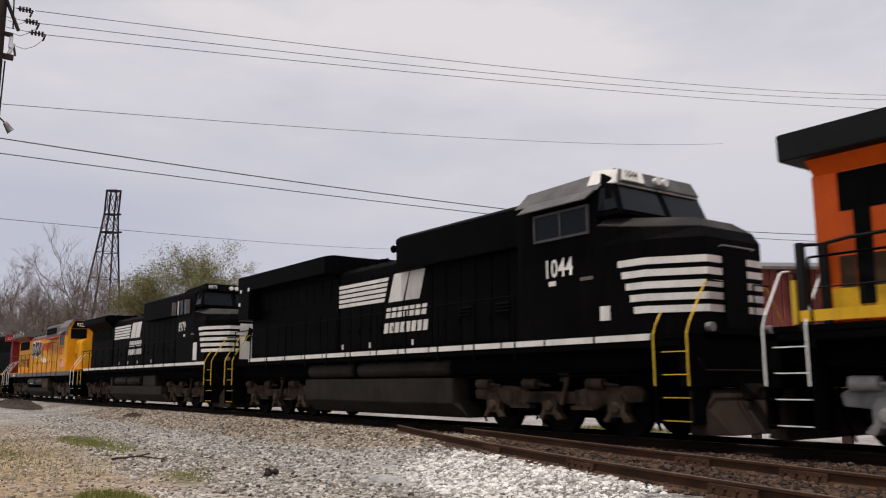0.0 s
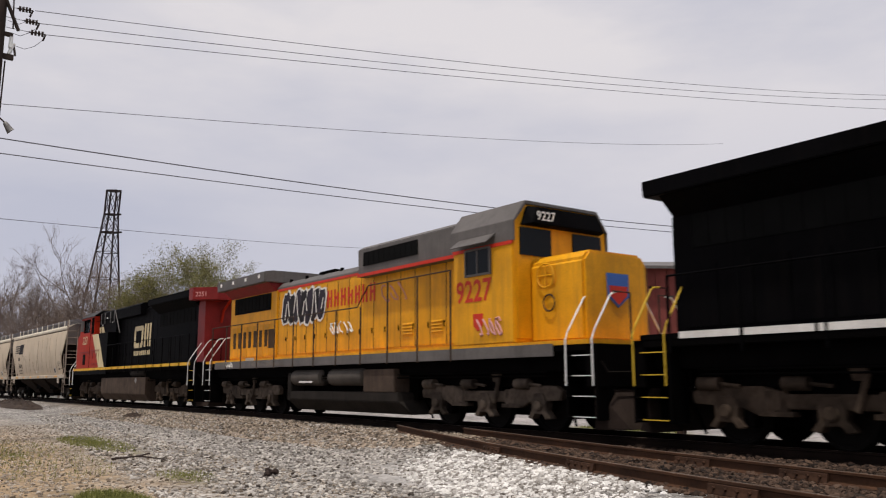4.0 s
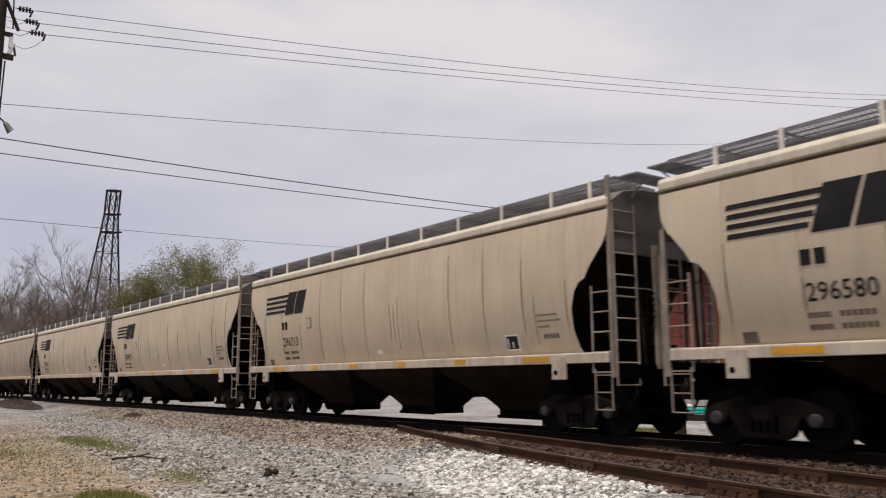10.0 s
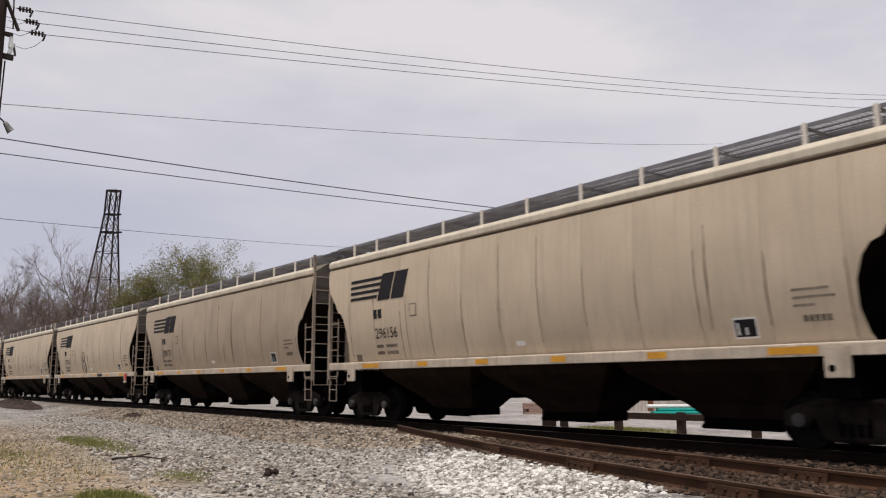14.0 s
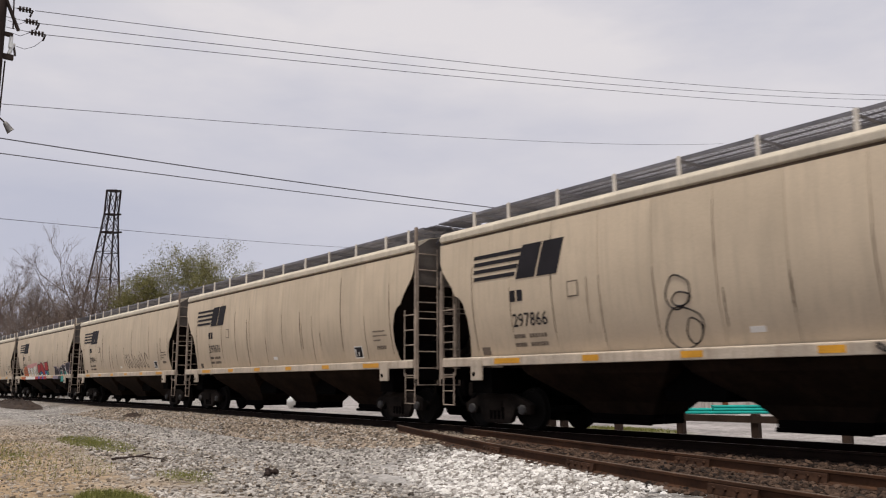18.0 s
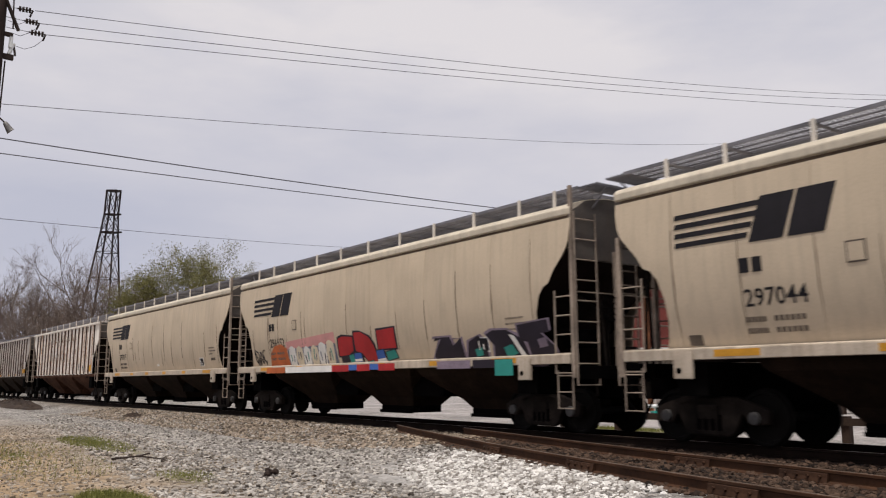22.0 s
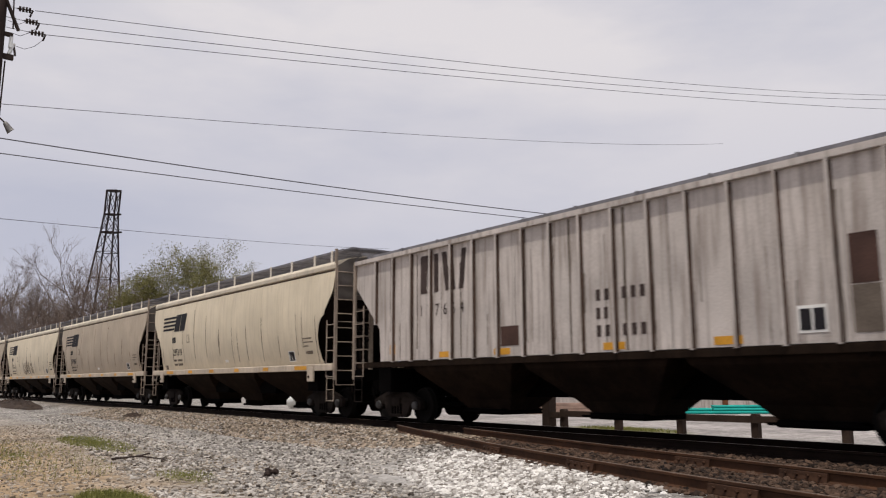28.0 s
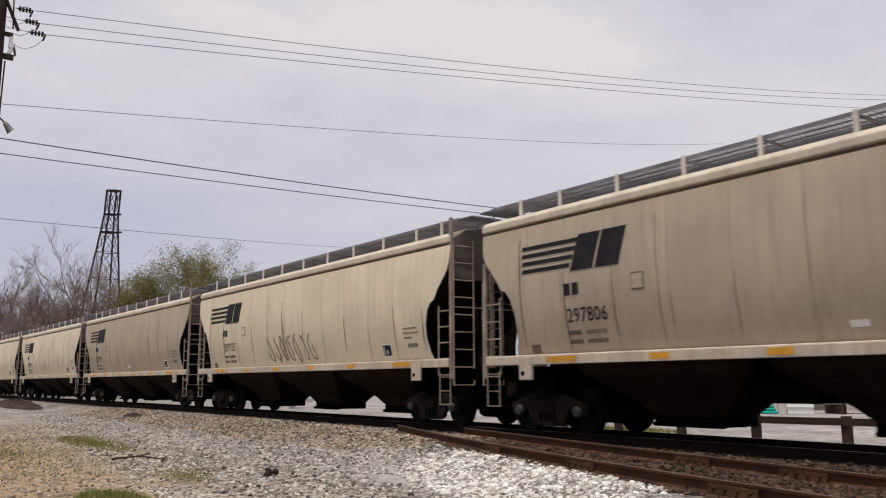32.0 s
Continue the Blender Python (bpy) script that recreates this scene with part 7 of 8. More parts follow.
def southern_car():
    car = ribbed_hopper("ribbed_hopper", "rust-streaked off-white ribbed covered hopper on the rails", "sougrey", "sougrey", "sbay", ("rust", "rustpale", "rustpale", "rust"), 51, 4.92, 4)
    for k in range(8):
        u = -3.75 + k * 0.868
        for p in (slant(u, u + 0.07, 3.42, 4.06), slant(u + 0.29, u + 0.36, 3.42, 4.06), slant(u + 0.07, u + 0.29, 3.70, 3.77)):
            decal("name_bar", [p], "lettersoft", car, -1, 1.472, "faded painted bar")
    for i, c in enumerate("66778"):
        writing(c, 0.62, "lettersoft", car, -1, -2.85 + i * 0.868, 2.50, 1.472, 0.85, 0.0, "faded stencilled digit")
    for k, (u, w) in enumerate(((-6.2, 0.14), (-4.8, 0.10), (1.9, 0.20), (3.75, 0.26), (5.2, 0.10), (6.95, 0.09), (0.35, 0.06))):
        pts = [(1.64 + 0.46 * j, w * (0.25 + 0.75 * j / 6) * (0.8 + 0.35 * math.sin(j * 2.3 + k))) for j in range(7)]
        decal("rust_run", [[(u - q, z) for z, q in pts] + [(u + q, z) for z, q in pts[::-1]]], "rustpale", car, -1, 1.472, "broad wash of rust from the roof", 0.002)
    decal("small_panel", [slant(4.2, 4.55, 1.85, 2.25)], "inkfade", car, -1, 1.472)
    decal("small_panel", [slant(5.1, 5.5, 1.85, 2.1)], "ink", car, -1, 1.472)
    decal("reflector", [slant(6.62, 7.08, 1.75, 2.1)], "orange", car, -1, 1.472, "amber reflector plate")
    for x in (1.85, 3.7, -5.9):
        decal("rust_run", [[(x, 1.62), (x + 0.22, 1.62), (x + 0.20, 4.4), (x + 0.03, 4.4)]], "rust", car, -1, 1.472, "long red rust run")
    return car


def grey_car():
    car = ribbed_hopper("ribbed_hopper", "weathered grey ribbed covered hopper on the rails", "nwgrey", "nwgrey", "bay", ("inkfade", "greysoft", "greysoft"), 52, 4.68, 2)
    for p, d in ((slant(-5.25, -4.98, 3.28, 4.25), 1.472), (slant(-4.93, -4.80, 3.28, 4.25, -0.06), 1.472), (slant(-4.66, -4.48, 3.28, 4.25), 1.472), (slant(-4.18, -3.98, 3.28, 4.25, -0.16), 1.472), (slant(-3.88, -3.78, 3.28, 4.25, -0.1), 1.472), (slant(-3.64, -3.46, 3.28, 4.25, 0.12), 1.472)):
        decal("emblem_block", [p], "letterdark", car, -1, d, "worn black emblem bar")
    for i, c in enumerate("177664"):
        writing(c, 0.42, "letterdark", car, -1, -5.3 + i * 0.34, 2.70, 1.472, 0.8, 0.0, "faded stencilled digit")
    for z, n, wd in ((2.60, 7, 1.55), (2.24, 3, 0.6), (1.90, 7, 1.55)):
        for p in bars(0.80, 0.80 + wd, z + 0.02, z + 0.24, n, 0.5):
            decal("name_bar", [p], "letterdark", car, -1, 1.472, "worn black lettering bar")
    decal("rust_patch", [slant(-2.1, -1.5, 1.85, 2.28)], "primer", car, -1, 1.472, "brown primer patch")
    decal("rust_patch", [slant(5.86, 6.28, 2.46, 3.2)], "primer", car, -1, 1.472, "brown primer patch")
    decal("rust_patch", [slant(5.86, 6.28, 1.75, 2.44)], "inkfade", car, -1, 1.472, "dull grey patch")
    decal("inspection_frame", [slant(4.98, 5.46, 1.78, 2.2)], "white", car, -1, 1.472, "white framed inspection panel")
    for a in (5.02, 5.24):
        decal("inspection_square", [slant(a, a + 0.18, 1.82, 2.15)], "ink", car, -1, 1.472, "", 0.011)
    for a in (-4.45, -2.35, 0.95, 3.45):
        decal("reflector", [slant(a, a + 0.55, 1.66, 1.80)], "orange", car, -1, 1.472, "amber reflector plate")
    decal("reflector", [slant(6.75, 7.25, 1.85, 2.15)], "orange", car, -1, 1.472, "amber reflector plate", 0.09)
    decal("reflector", [slant(-6.7, -6.45, 1.8, 2.05)], "orange", car, -1, 1.472, "amber reflector plate")
    return car


build_freight()


def loops(car, rings):
    """Loose closed loops of thin black paint."""
    for u, z, a, b in rings:
        pts = []
        for k in range(19):
            t = 6.2832 * k / 18
            h = z + b * math.sin(t) * (1 + 0.08 * math.cos(3 * t))
            pts.append((u + a * math.cos(t) * (1 + 0.10 * math.sin(2 * t)), -(side_depth(h) + 0.006), h))
        part("sprayed_loop", Shape().tube(pts, 0.014, 4), "ink", car, "thin black sprayed loop")


def paint_sprayed():
    """Sprayed paint on some of the cars, as forms without letters."""
    nine, six, eight = TRAIN[8][0], TRAIN[5][0], TRAIN[7][0]
    decal("sprayed_form", [[(-4.67, 2.38), (-1.39, 2.55), (-1.37, 2.2), (-4.62, 2.11)]], "pink", nine, -1, side_depth, "dusty pink sprayed band", 0.0040)
    decal("sprayed_form", [[(-4.57, 2.14), (-1.37, 2.22), (-1.29, 1.5), (-4.53, 1.46)]], "spgrey", nine, -1, side_depth, "grey-blue sprayed field", 0.0050)
    rng = random.Random(77)
    for k in range(6):
        u, w = -4.46 + 0.51 * k, 0.40
        top, low = 2.16 + 0.02 * k + rng.uniform(-0.05, 0.06), 1.50 + rng.uniform(0, 0.08)
        q = [(u, low), (u + w * 0.55, low - 0.03), (u + w, low + 0.04), (u + w + 0.06, (low + top) / 2), (u + w + 0.04, top - 0.05), (u + w * 0.5, top + 0.04), (u + 0.03, top - 0.02), (u - 0.05, (low + top) / 2)]
        decal("sprayed_form", [q], ("white", "cream")[k % 2], nine, -1, side_depth, "pale sprayed form", 0.0080)
        for j in range(2):
            a, z0 = u + 0.10 + 0.15 * j + rng.uniform(-0.02, 0.03), low + rng.uniform(0.10, 0.25)
            decal("sprayed_form", [slant(a, a + 0.05, z0, z0 + rng.uniform(0.2, 0.36), rng.uniform(-0.05, 0.07))], ("spteal", "spgrey", "spdark")[(k + j) % 3], nine, -1, side_depth, "", 0.0110)
    decal("sprayed_form", [[(-5.89, 2.04), (-5.53, 2.28), (-5.04, 2.32), (-4.65, 2.18), (-4.55, 1.62), (-6.04, 1.59)]], "sporange", nine, -1, side_depth, "rusty orange sprayed cloud", 0.0040)
    decal("sprayed_form", [[(-1.22, 2.38), (-0.95, 2.45), (-0.25, 2.39), (-0.28, 1.91), (-0.56, 1.8), (-1.25, 1.79)]], "spdark", nine, -1, side_depth, "", 0.0070)
    decal("sprayed_form", [[(-1.15, 2.33), (-0.89, 2.39), (-0.31, 2.35), (-0.33, 1.96), (-0.62, 1.85), (-1.18, 1.83)]], "spred", nine, -1, side_depth, "glossy red sprayed form", 0.0100)
    decal("sprayed_form", [[(-0.28, 2.53), (0.11, 2.51), (0.62, 2.35), (0.86, 2.11), (0.94, 1.69), (0.86, 1.46), (0.57, 1.46), (0.08, 1.84), (-0.26, 1.91)]], "spdark", nine, -1, side_depth, "", 0.0090)
    decal("sprayed_form", [[(-0.22, 2.47), (0.17, 2.46), (0.57, 2.31), (0.8, 2.06), (0.89, 1.74), (0.81, 1.5), (0.52, 1.51), (0.14, 1.88), (-0.2, 1.95)]], "spred", nine, -1, side_depth, "glossy red sprayed form", 0.0120)
    decal("sprayed_form", [[(0.97, 2.52), (1.94, 2.54), (1.97, 1.92), (0.96, 1.92)]], "spdark", nine, -1, side_depth, "", 0.0070)
    decal("sprayed_form", [[(1.03, 2.46), (1.88, 2.5), (1.92, 1.97), (1.02, 1.96)]], "spred", nine, -1, side_depth, "glossy red sprayed form", 0.0100)
    decal("sprayed_form", [[(-1.1, 1.83), (0.13, 1.83), (0.2, 1.54), (-1.12, 1.49)]], "spdark", nine, -1, side_depth, "", 0.0120)
    decal("sprayed_form", [[(-0.65, 1.85), (-0.33, 1.89), (-0.31, 1.63), (-0.63, 1.59)]], "spdark", nine, -1, side_depth, "", 0.0140)
    decal("sprayed_form", [[(-0.62, 1.83), (-0.36, 1.87), (-0.33, 1.65), (-0.6, 1.61)]], "spteal", nine, -1, side_depth, "", 0.0170)
    decal("sprayed_form", [[(-0.35, 1.9), (0.1, 1.9), (0.1, 1.63), (-0.38, 1.62)]], "spdark", nine, -1, side_depth, "", 0.0140)
    decal("sprayed_form", [[(-0.32, 1.88), (0.07, 1.89), (0.07, 1.65), (-0.35, 1.64)]], "spblue", nine, -1, side_depth, "", 0.0170)
    decal("sprayed_form", [[(-0.33, 1.72), (0.06, 1.73), (0.07, 1.66), (-0.35, 1.65)]], "white", nine, -1, side_depth, "", 0.0190)
    decal("sprayed_form", [[(0.33, 1.65), (0.68, 1.69), (0.7, 1.47), (0.36, 1.46)]], "spdark", nine, -1, side_depth, "", 0.0130)
    decal("sprayed_form", [[(0.35, 1.63), (0.65, 1.67), (0.67, 1.49), (0.39, 1.48)]], "spteal", nine, -1, side_depth, "", 0.0160)
    decal("sprayed_form", [[(0.86, 1.95), (1.29, 1.96), (1.33, 1.67), (0.87, 1.64)]], "spdark", nine, -1, side_depth, "", 0.0130)
    decal("sprayed_form", [[(0.89, 1.92), (1.26, 1.94), (1.3, 1.69), (0.9, 1.66)]], "spblue", nine, -1, side_depth, "", 0.0160)
    decal("sprayed_form", [[(0.89, 1.69), (1.3, 1.72), (1.31, 1.64), (0.9, 1.62)]], "white", nine, -1, side_depth, "", 0.0180)
    decal("sprayed_form", [[(1.34, 1.9), (1.84, 1.94), (1.94, 1.69), (1.37, 1.62)]], "spdark", nine, -1, side_depth, "", 0.0110)
    decal("sprayed_form", [[(1.37, 1.87), (1.81, 1.92), (1.92, 1.72), (1.4, 1.64)]], "spteal", nine, -1, side_depth, "", 0.0140)
    decal("sprayed_form", [[(-1.21, 1.61), (-0.39, 1.63), (-0.38, 1.48), (-1.21, 1.48)]], "spred", nine, -1, side_depth, "", 0.0140)
    decal("sprayed_form", [[(0.09, 1.56), (0.83, 1.58), (0.84, 1.48), (0.11, 1.47)]], "spred", nine, -1, side_depth, "", 0.0140)
    decal("sprayed_form", [[(1.27, 1.61), (1.98, 1.63), (1.98, 1.5), (1.26, 1.49)]], "spred", nine, -1, side_depth, "", 0.0140)
    decal("sprayed_form", [[(3.47, 1.64), (3.87, 2.15), (3.55, 2.11), (3.61, 2.18), (4.35, 2.18), (4.47, 1.97), (4.79, 2.14), (4.87, 1.52), (4.61, 1.34), (4.47, 1.45), (3.86, 1.35)]], "sphalo", nine, -1, side_depth, "", 0.0060)
    decal("sprayed_form", [[(3.55, 1.69), (3.94, 2.1), (3.63, 2.06), (3.69, 2.13), (4.28, 2.14), (4.4, 1.92), (4.72, 2.1), (4.8, 1.57), (4.54, 1.38), (4.39, 1.49), (3.94, 1.39)]], "spdark", nine, -1, side_depth, "purple-black sprayed form", 0.0100)
    decal("sprayed_form", [[(4.82, 1.61), (4.93, 2.03), (5.47, 2.16), (5.73, 1.92), (5.7, 1.46), (5.18, 1.28), (4.87, 1.34)]], "sphalo", nine, -1, side_depth, "", 0.0060)
    decal("sprayed_form", [[(4.89, 1.65), (5.01, 1.99), (5.4, 2.12), (5.66, 1.88), (5.63, 1.51), (5.25, 1.32), (4.94, 1.38)]], "spdark", nine, -1, side_depth, "purple-black sprayed form", 0.0100)
    decal("sprayed_form", [[(5.6, 2.17), (5.84, 2.26), (6.45, 2.24), (6.97, 2.01), (7.1, 1.55), (6.92, 1.39), (6.18, 1.29), (5.75, 1.32), (5.86, 1.91)]], "sphalo", nine, -1, side_depth, "", 0.0060)
    decal("sprayed_form", [[(5.67, 2.13), (5.91, 2.21), (6.39, 2.2), (6.91, 1.97), (7.04, 1.59), (6.86, 1.43), (6.24, 1.33), (5.81, 1.36), (5.93, 1.87)]], "spdark", nine, -1, side_depth, "purple-black sprayed form", 0.0100)
    decal("sprayed_form", [[(6.71, 2.32), (7.79, 2.38), (7.8, 2.12), (7.53, 2.1), (7.9, 1.76), (7.94, 1.61), (7.58, 1.54), (7.51, 1.39), (7.07, 1.38), (6.99, 1.94), (6.75, 2.02)]], "sphalo", nine, -1, side_depth, "", 0.0060)
    decal("sprayed_form", [[(6.77, 2.28), (7.73, 2.35), (7.75, 2.09), (7.48, 2.07), (7.85, 1.8), (7.89, 1.64), (7.53, 1.58), (7.46, 1.43), (7.13, 1.42), (7.05, 1.9), (6.81, 1.98)]], "spdark", nine, -1, side_depth, "purple-black sprayed form", 0.0100)
    decal("sprayed_form", [[(4.12, 1.53), (4.8, 1.53), (4.74, 1.38), (4.21, 1.37)]], "white", nine, -1, side_depth, "", 0.0140)
    decal("sprayed_form", [[(5.2, 1.81), (5.48, 1.85), (5.47, 1.67), (5.23, 1.64)]], "spteal", nine, -1, side_depth, "", 0.0140)
    decal("sprayed_form", [[(6.24, 1.82), (6.52, 1.88), (6.68, 1.68), (6.31, 1.58)]], "spteal", nine, -1, side_depth, "", 0.0140)
    decal("sprayed_form", [[(6.47, 2.1), (6.64, 2.06), (6.95, 1.6), (6.85, 1.52)]], "white", nine, -1, side_depth, "", 0.0140)
    decal("sprayed_form", [[(7.36, 1.95), (7.63, 1.99), (7.65, 1.8), (7.4, 1.77)]], "sphalo", nine, -1, side_depth, "", 0.0140)
    decal("sprayed_form", [[(5.11, 1.51), (5.66, 1.53), (5.6, 1.38), (5.19, 1.37)]], "spteal", nine, -1, side_depth, "", 0.0140)
    decal("sprayed_field", [slant(-4.5, -1.4, 1.375, 1.56)], "white", nine, -1, 1.575, "white sprayed sill", 0.009)
    for a, b, m in ((-1.4, -0.4, "spred"), (-0.4, 0.05, "spblue"), (0.05, 0.75, "spred"), (0.75, 1.2, "spblue"), (1.2, 2.0, "spred"), (3.9, 5.2, "sphalo"), (5.3, 6.6, "spdark")):
        decal("sprayed_field", [slant(a, b, 1.375 + 0.03 * (m == "spblue"), 1.56)], m, nine, -1, 1.575, "sprayed stretch of the sill", 0.009)
    decal("sprayed_field", [slant(-5.95, -4.55, 1.375, 1.56)], "sporange", nine, -1, 1.575, "orange sprayed sill", 0.009)
    decal("sprayed_field", [slant(6.1, 6.7, 1.2, 1.55)], "spteal", nine, -1, 1.575, "teal sprayed patch", 0.012)
    scrawl(nine, -7.2, -6.3, 1.7, 2.2, 4, "ink", 14, side_depth, 0.018)
    loops(six, [(-1.42, 2.60, 0.26, 0.30), (-1.36, 2.48, 0.20, 0.12)])
    loops(six, [(-1.38, 1.98, 0.40, 0.36), (-1.18, 1.92, 0.16, 0.22)])
    scrawl(six, 1.95, 2.9, 1.45, 1.6, 6, "ink", 17, lambda z: 1.58, 0.014)
    decal("sprayed_field", [slant(7.03, 7.37, 1.25, 1.55)], "spred", six, -1, 1.60, "red smear on the jacking pad", 0.008)
    scrawl(eight, 1.0, 4.5, 1.8, 2.5, 7, "inkfade", 18, side_depth, 0.016)
    scrawl(TRAIN[14][0], -2.0, 1.5, 1.75, 2.6, 7, "inkfade", 19, side_depth, 0.018)


paint_sprayed()
for make, centre, way in LOCOS:
    TRAIN.append((make(), centre, way))


# ---- beyond the track ----
def fence():
    o = thing("guard_fence", "dark timber posts with one heavy rail beside the road", "fence")
    pts = [(-17.1, 16.45), (-15.3, 16.7), (-13.5, 17.0), (-11.6, 17.3), (-9.65, 17.7), (-7.6, 18.1), (-5.4, 18.5)]
    for x, y in pts:
        g = ground_height(x, y)
        part("post", Shape().box(x - 0.09, x + 0.09, y - 0.09, y + 0.09, g - 0.3, 0.30), "post", o, "", 0.015)
    for (xa, ya), (xb, yb) in zip(pts, pts[1:]):
        s = Shape().loft([[(xa, ya - 0.13, 0.10), (xa, ya - 0.07, 0.10), (xa, ya - 0.07, 0.26), (xa, ya - 0.13, 0.26)], [(xb, yb - 0.13, 0.10), (xb, yb - 0.07, 0.10), (xb, yb - 0.07, 0.26), (xb, yb - 0.13, 0.26)]])
        part("beam", s, "post", o, "heavy dark rail")
    p = solid("gate_post", Shape().box(-17.75, -17.45, 16.2, 16.5, ground_height(-17.6, 16.3) - 0.3, 0.66).box(-17.72, -17.1, 16.25, 16.32, 0.05, 0.22), "post", "thick dark timber post with a short arm", "post", bevel=0.02)
    return o


fence()


def pipe_stack(cx, cy, along_v, length, n, r, material, z, name, label):
    o = thing(name, label, "pipes", "pipe bundles in the yard")
    d = Vector((along_v[0], along_v[1], 0)).normalized()
    side = Vector((-d.y, d.x, 0))
    for k in range(n):
        c = Vector((cx, cy, z)) + side * (k - (n - 1) / 2) * 2 * r
        part("pipe", Shape().tube([c - d * length / 2, c + d * length / 2], r, 10), material, o, smooth=True)
    return o


VIEW_RIGHT = (0.58, 0.81)
gz = -0.42


def beside(d, back=0.0):
    """A point of the yard d metres along the row of pipes."""
    return -24.2 + 0.58 * d - 0.81 * back, 31.6 + 0.81 * d + 0.58 * back


for d, length, n, z, material, name in ((-0.68, 2.7, 6, 0.08, "teal", "turquoise plastic pipes lying on the gravel"), (-0.6, 2.4, 5, 0.21, "teal", "turquoise plastic pipes stacked as a second layer"),
                                        (2.13, 2.9, 6, 0.08, "teal", "turquoise plastic pipes lying beside a crate"), (2.1, 2.8, 5, 0.21, "teal", "turquoise plastic pipes in a second layer"), (2.1, 2.7, 4, 0.34, "teal", "turquoise plastic pipes on top of the stack"),
                                        (-1.25, 2.0, 3, 0.37, "pipewhite", "white plastic pipes on top of turquoise ones")):
    x, y = beside(d)
    pipe_stack(x, y, VIEW_RIGHT, length, n, 0.065 if material == "teal" else 0.08, material, gz + z, "pipe_bundle", name)
pipe_stack(-19.2, 37.6, VIEW_RIGHT, 4.4, 5, 0.10, "pipewhite", gz + 0.54, "pipe_bundle", "white plastic pipes in a bundle on timbers")
for x, y in ((-20.2, 36.2), (-18.2, 39.0)):
    ob = solid("timber_bearer", Shape().box(-0.9, 0.9, -0.07, 0.07, 0, 0.44).box(-0.9, -0.78, -0.08, 0.08, 0, 0.5), "post", "dark timber bearer under the pipes", "timber", "bearers in the yard", bevel=0.01)
    ob.matrix_world = pose(x, y, ground_height(x, y) - 0.02, 0, 0, 144)
ob = solid("crate", Shape().box(-0.55, 0.55, -0.5, 0.5, 0, 0.72).box(-0.6, 0.6, -0.55, 0.55, 0.30, 0.36), "pipewhite", "white crate standing in the yard", "crate", bevel=0.03)
ob.matrix_world = pose(-21.2, 35.0, ground_height(-21.2, 35) - 0.02, 0, 0, 35)
ob = thing("plank_stack", "stack of pinkish sawn planks lying in the yard", "planks")
rng = random.Random(21)
for j in range(4):
    for k in range(5):
        e = rng.uniform(-0.15, 0.15)
        part("plank", Shape().box(-1.9 + e, 1.9 + e, -0.62 + 0.25 * k, -0.39 + 0.25 * k, 0.13 * j, 0.13 * j + 0.115), "plank", ob, "", 0.006)
ob.matrix_world = pose(-28.2, 27.3, ground_height(-28.2, 27.3) - 0.02, 0, 0, 54)
rng = random.Random(4)
ob = thing("sack_heap", "heap of white bulk sacks on the ground", "sacks")
for k in range(7):
    part("sack", Shape().ball((rng.uniform(-0.7, 0.7), rng.uniform(-0.5, 0.5), 0.35 + 0.35 * rng.random()), rng.uniform(0.28, 0.42), 9, 6), "pipewhite", ob, smooth=True)
ob.matrix_world = pose(-44.0, 21.5, ground_height(-44, 21.5))


def building():
    """Long metal-clad works building: red upper wall, white band, grey plinth."""
    o = thing("works_building", "red ribbed metal works building with a white band", "building")
    # it runs across the view, its face towards the camera
    def put(ob):
        ob.matrix_local = pose(-24.0, 38.5, -0.45, 0, 0, 58)
        return ob
    put(part("wall", Shape().box(-9, 26, 0, 14, 3.2, 7.3), "brick", o, "red ribbed metal wall", 0.03))
    put(part("band", Shape().box(-9.05, 26.05, -0.06, 14.05, 2.85, 3.2), "locowhite", o, "white band"))
    put(part("plinth_wall", Shape().box(-9, 26, 0.02, 14, 0, 2.85), "nwgrey", o, "grey lower wall"))
    put(part("roof", Shape().extrude([(-0.5, 7.3), (7, 8.6), (14.5, 7.3), (14.5, 7.15), (7, 8.4), (-0.5, 7.15)], "x", -9.4, 26.4), "upgrey", o, "low grey metal roof"))
    for k in range(58):
        x = -8.8 + k * 0.6
        put(part("rib", Shape().box(x - 0.05, x + 0.05, -0.05, 0.0, 3.2, 7.15), "brick", o))
    for k in range(9):
        x = -7 + k * 3.8
        put(part("column", Shape().box(x - 0.12, x + 0.12, -0.14, 0.0, 0, 7.2), "rust", o, "brown steel column"))
    for x in (1.5, 12.5, 20.0):
        w = put(part("door", Shape().box(x - 1.4, x + 1.4, -0.05, 0.03, 0.02, 2.75), "endgrey", o, "grey roller door"))
    return o


building()


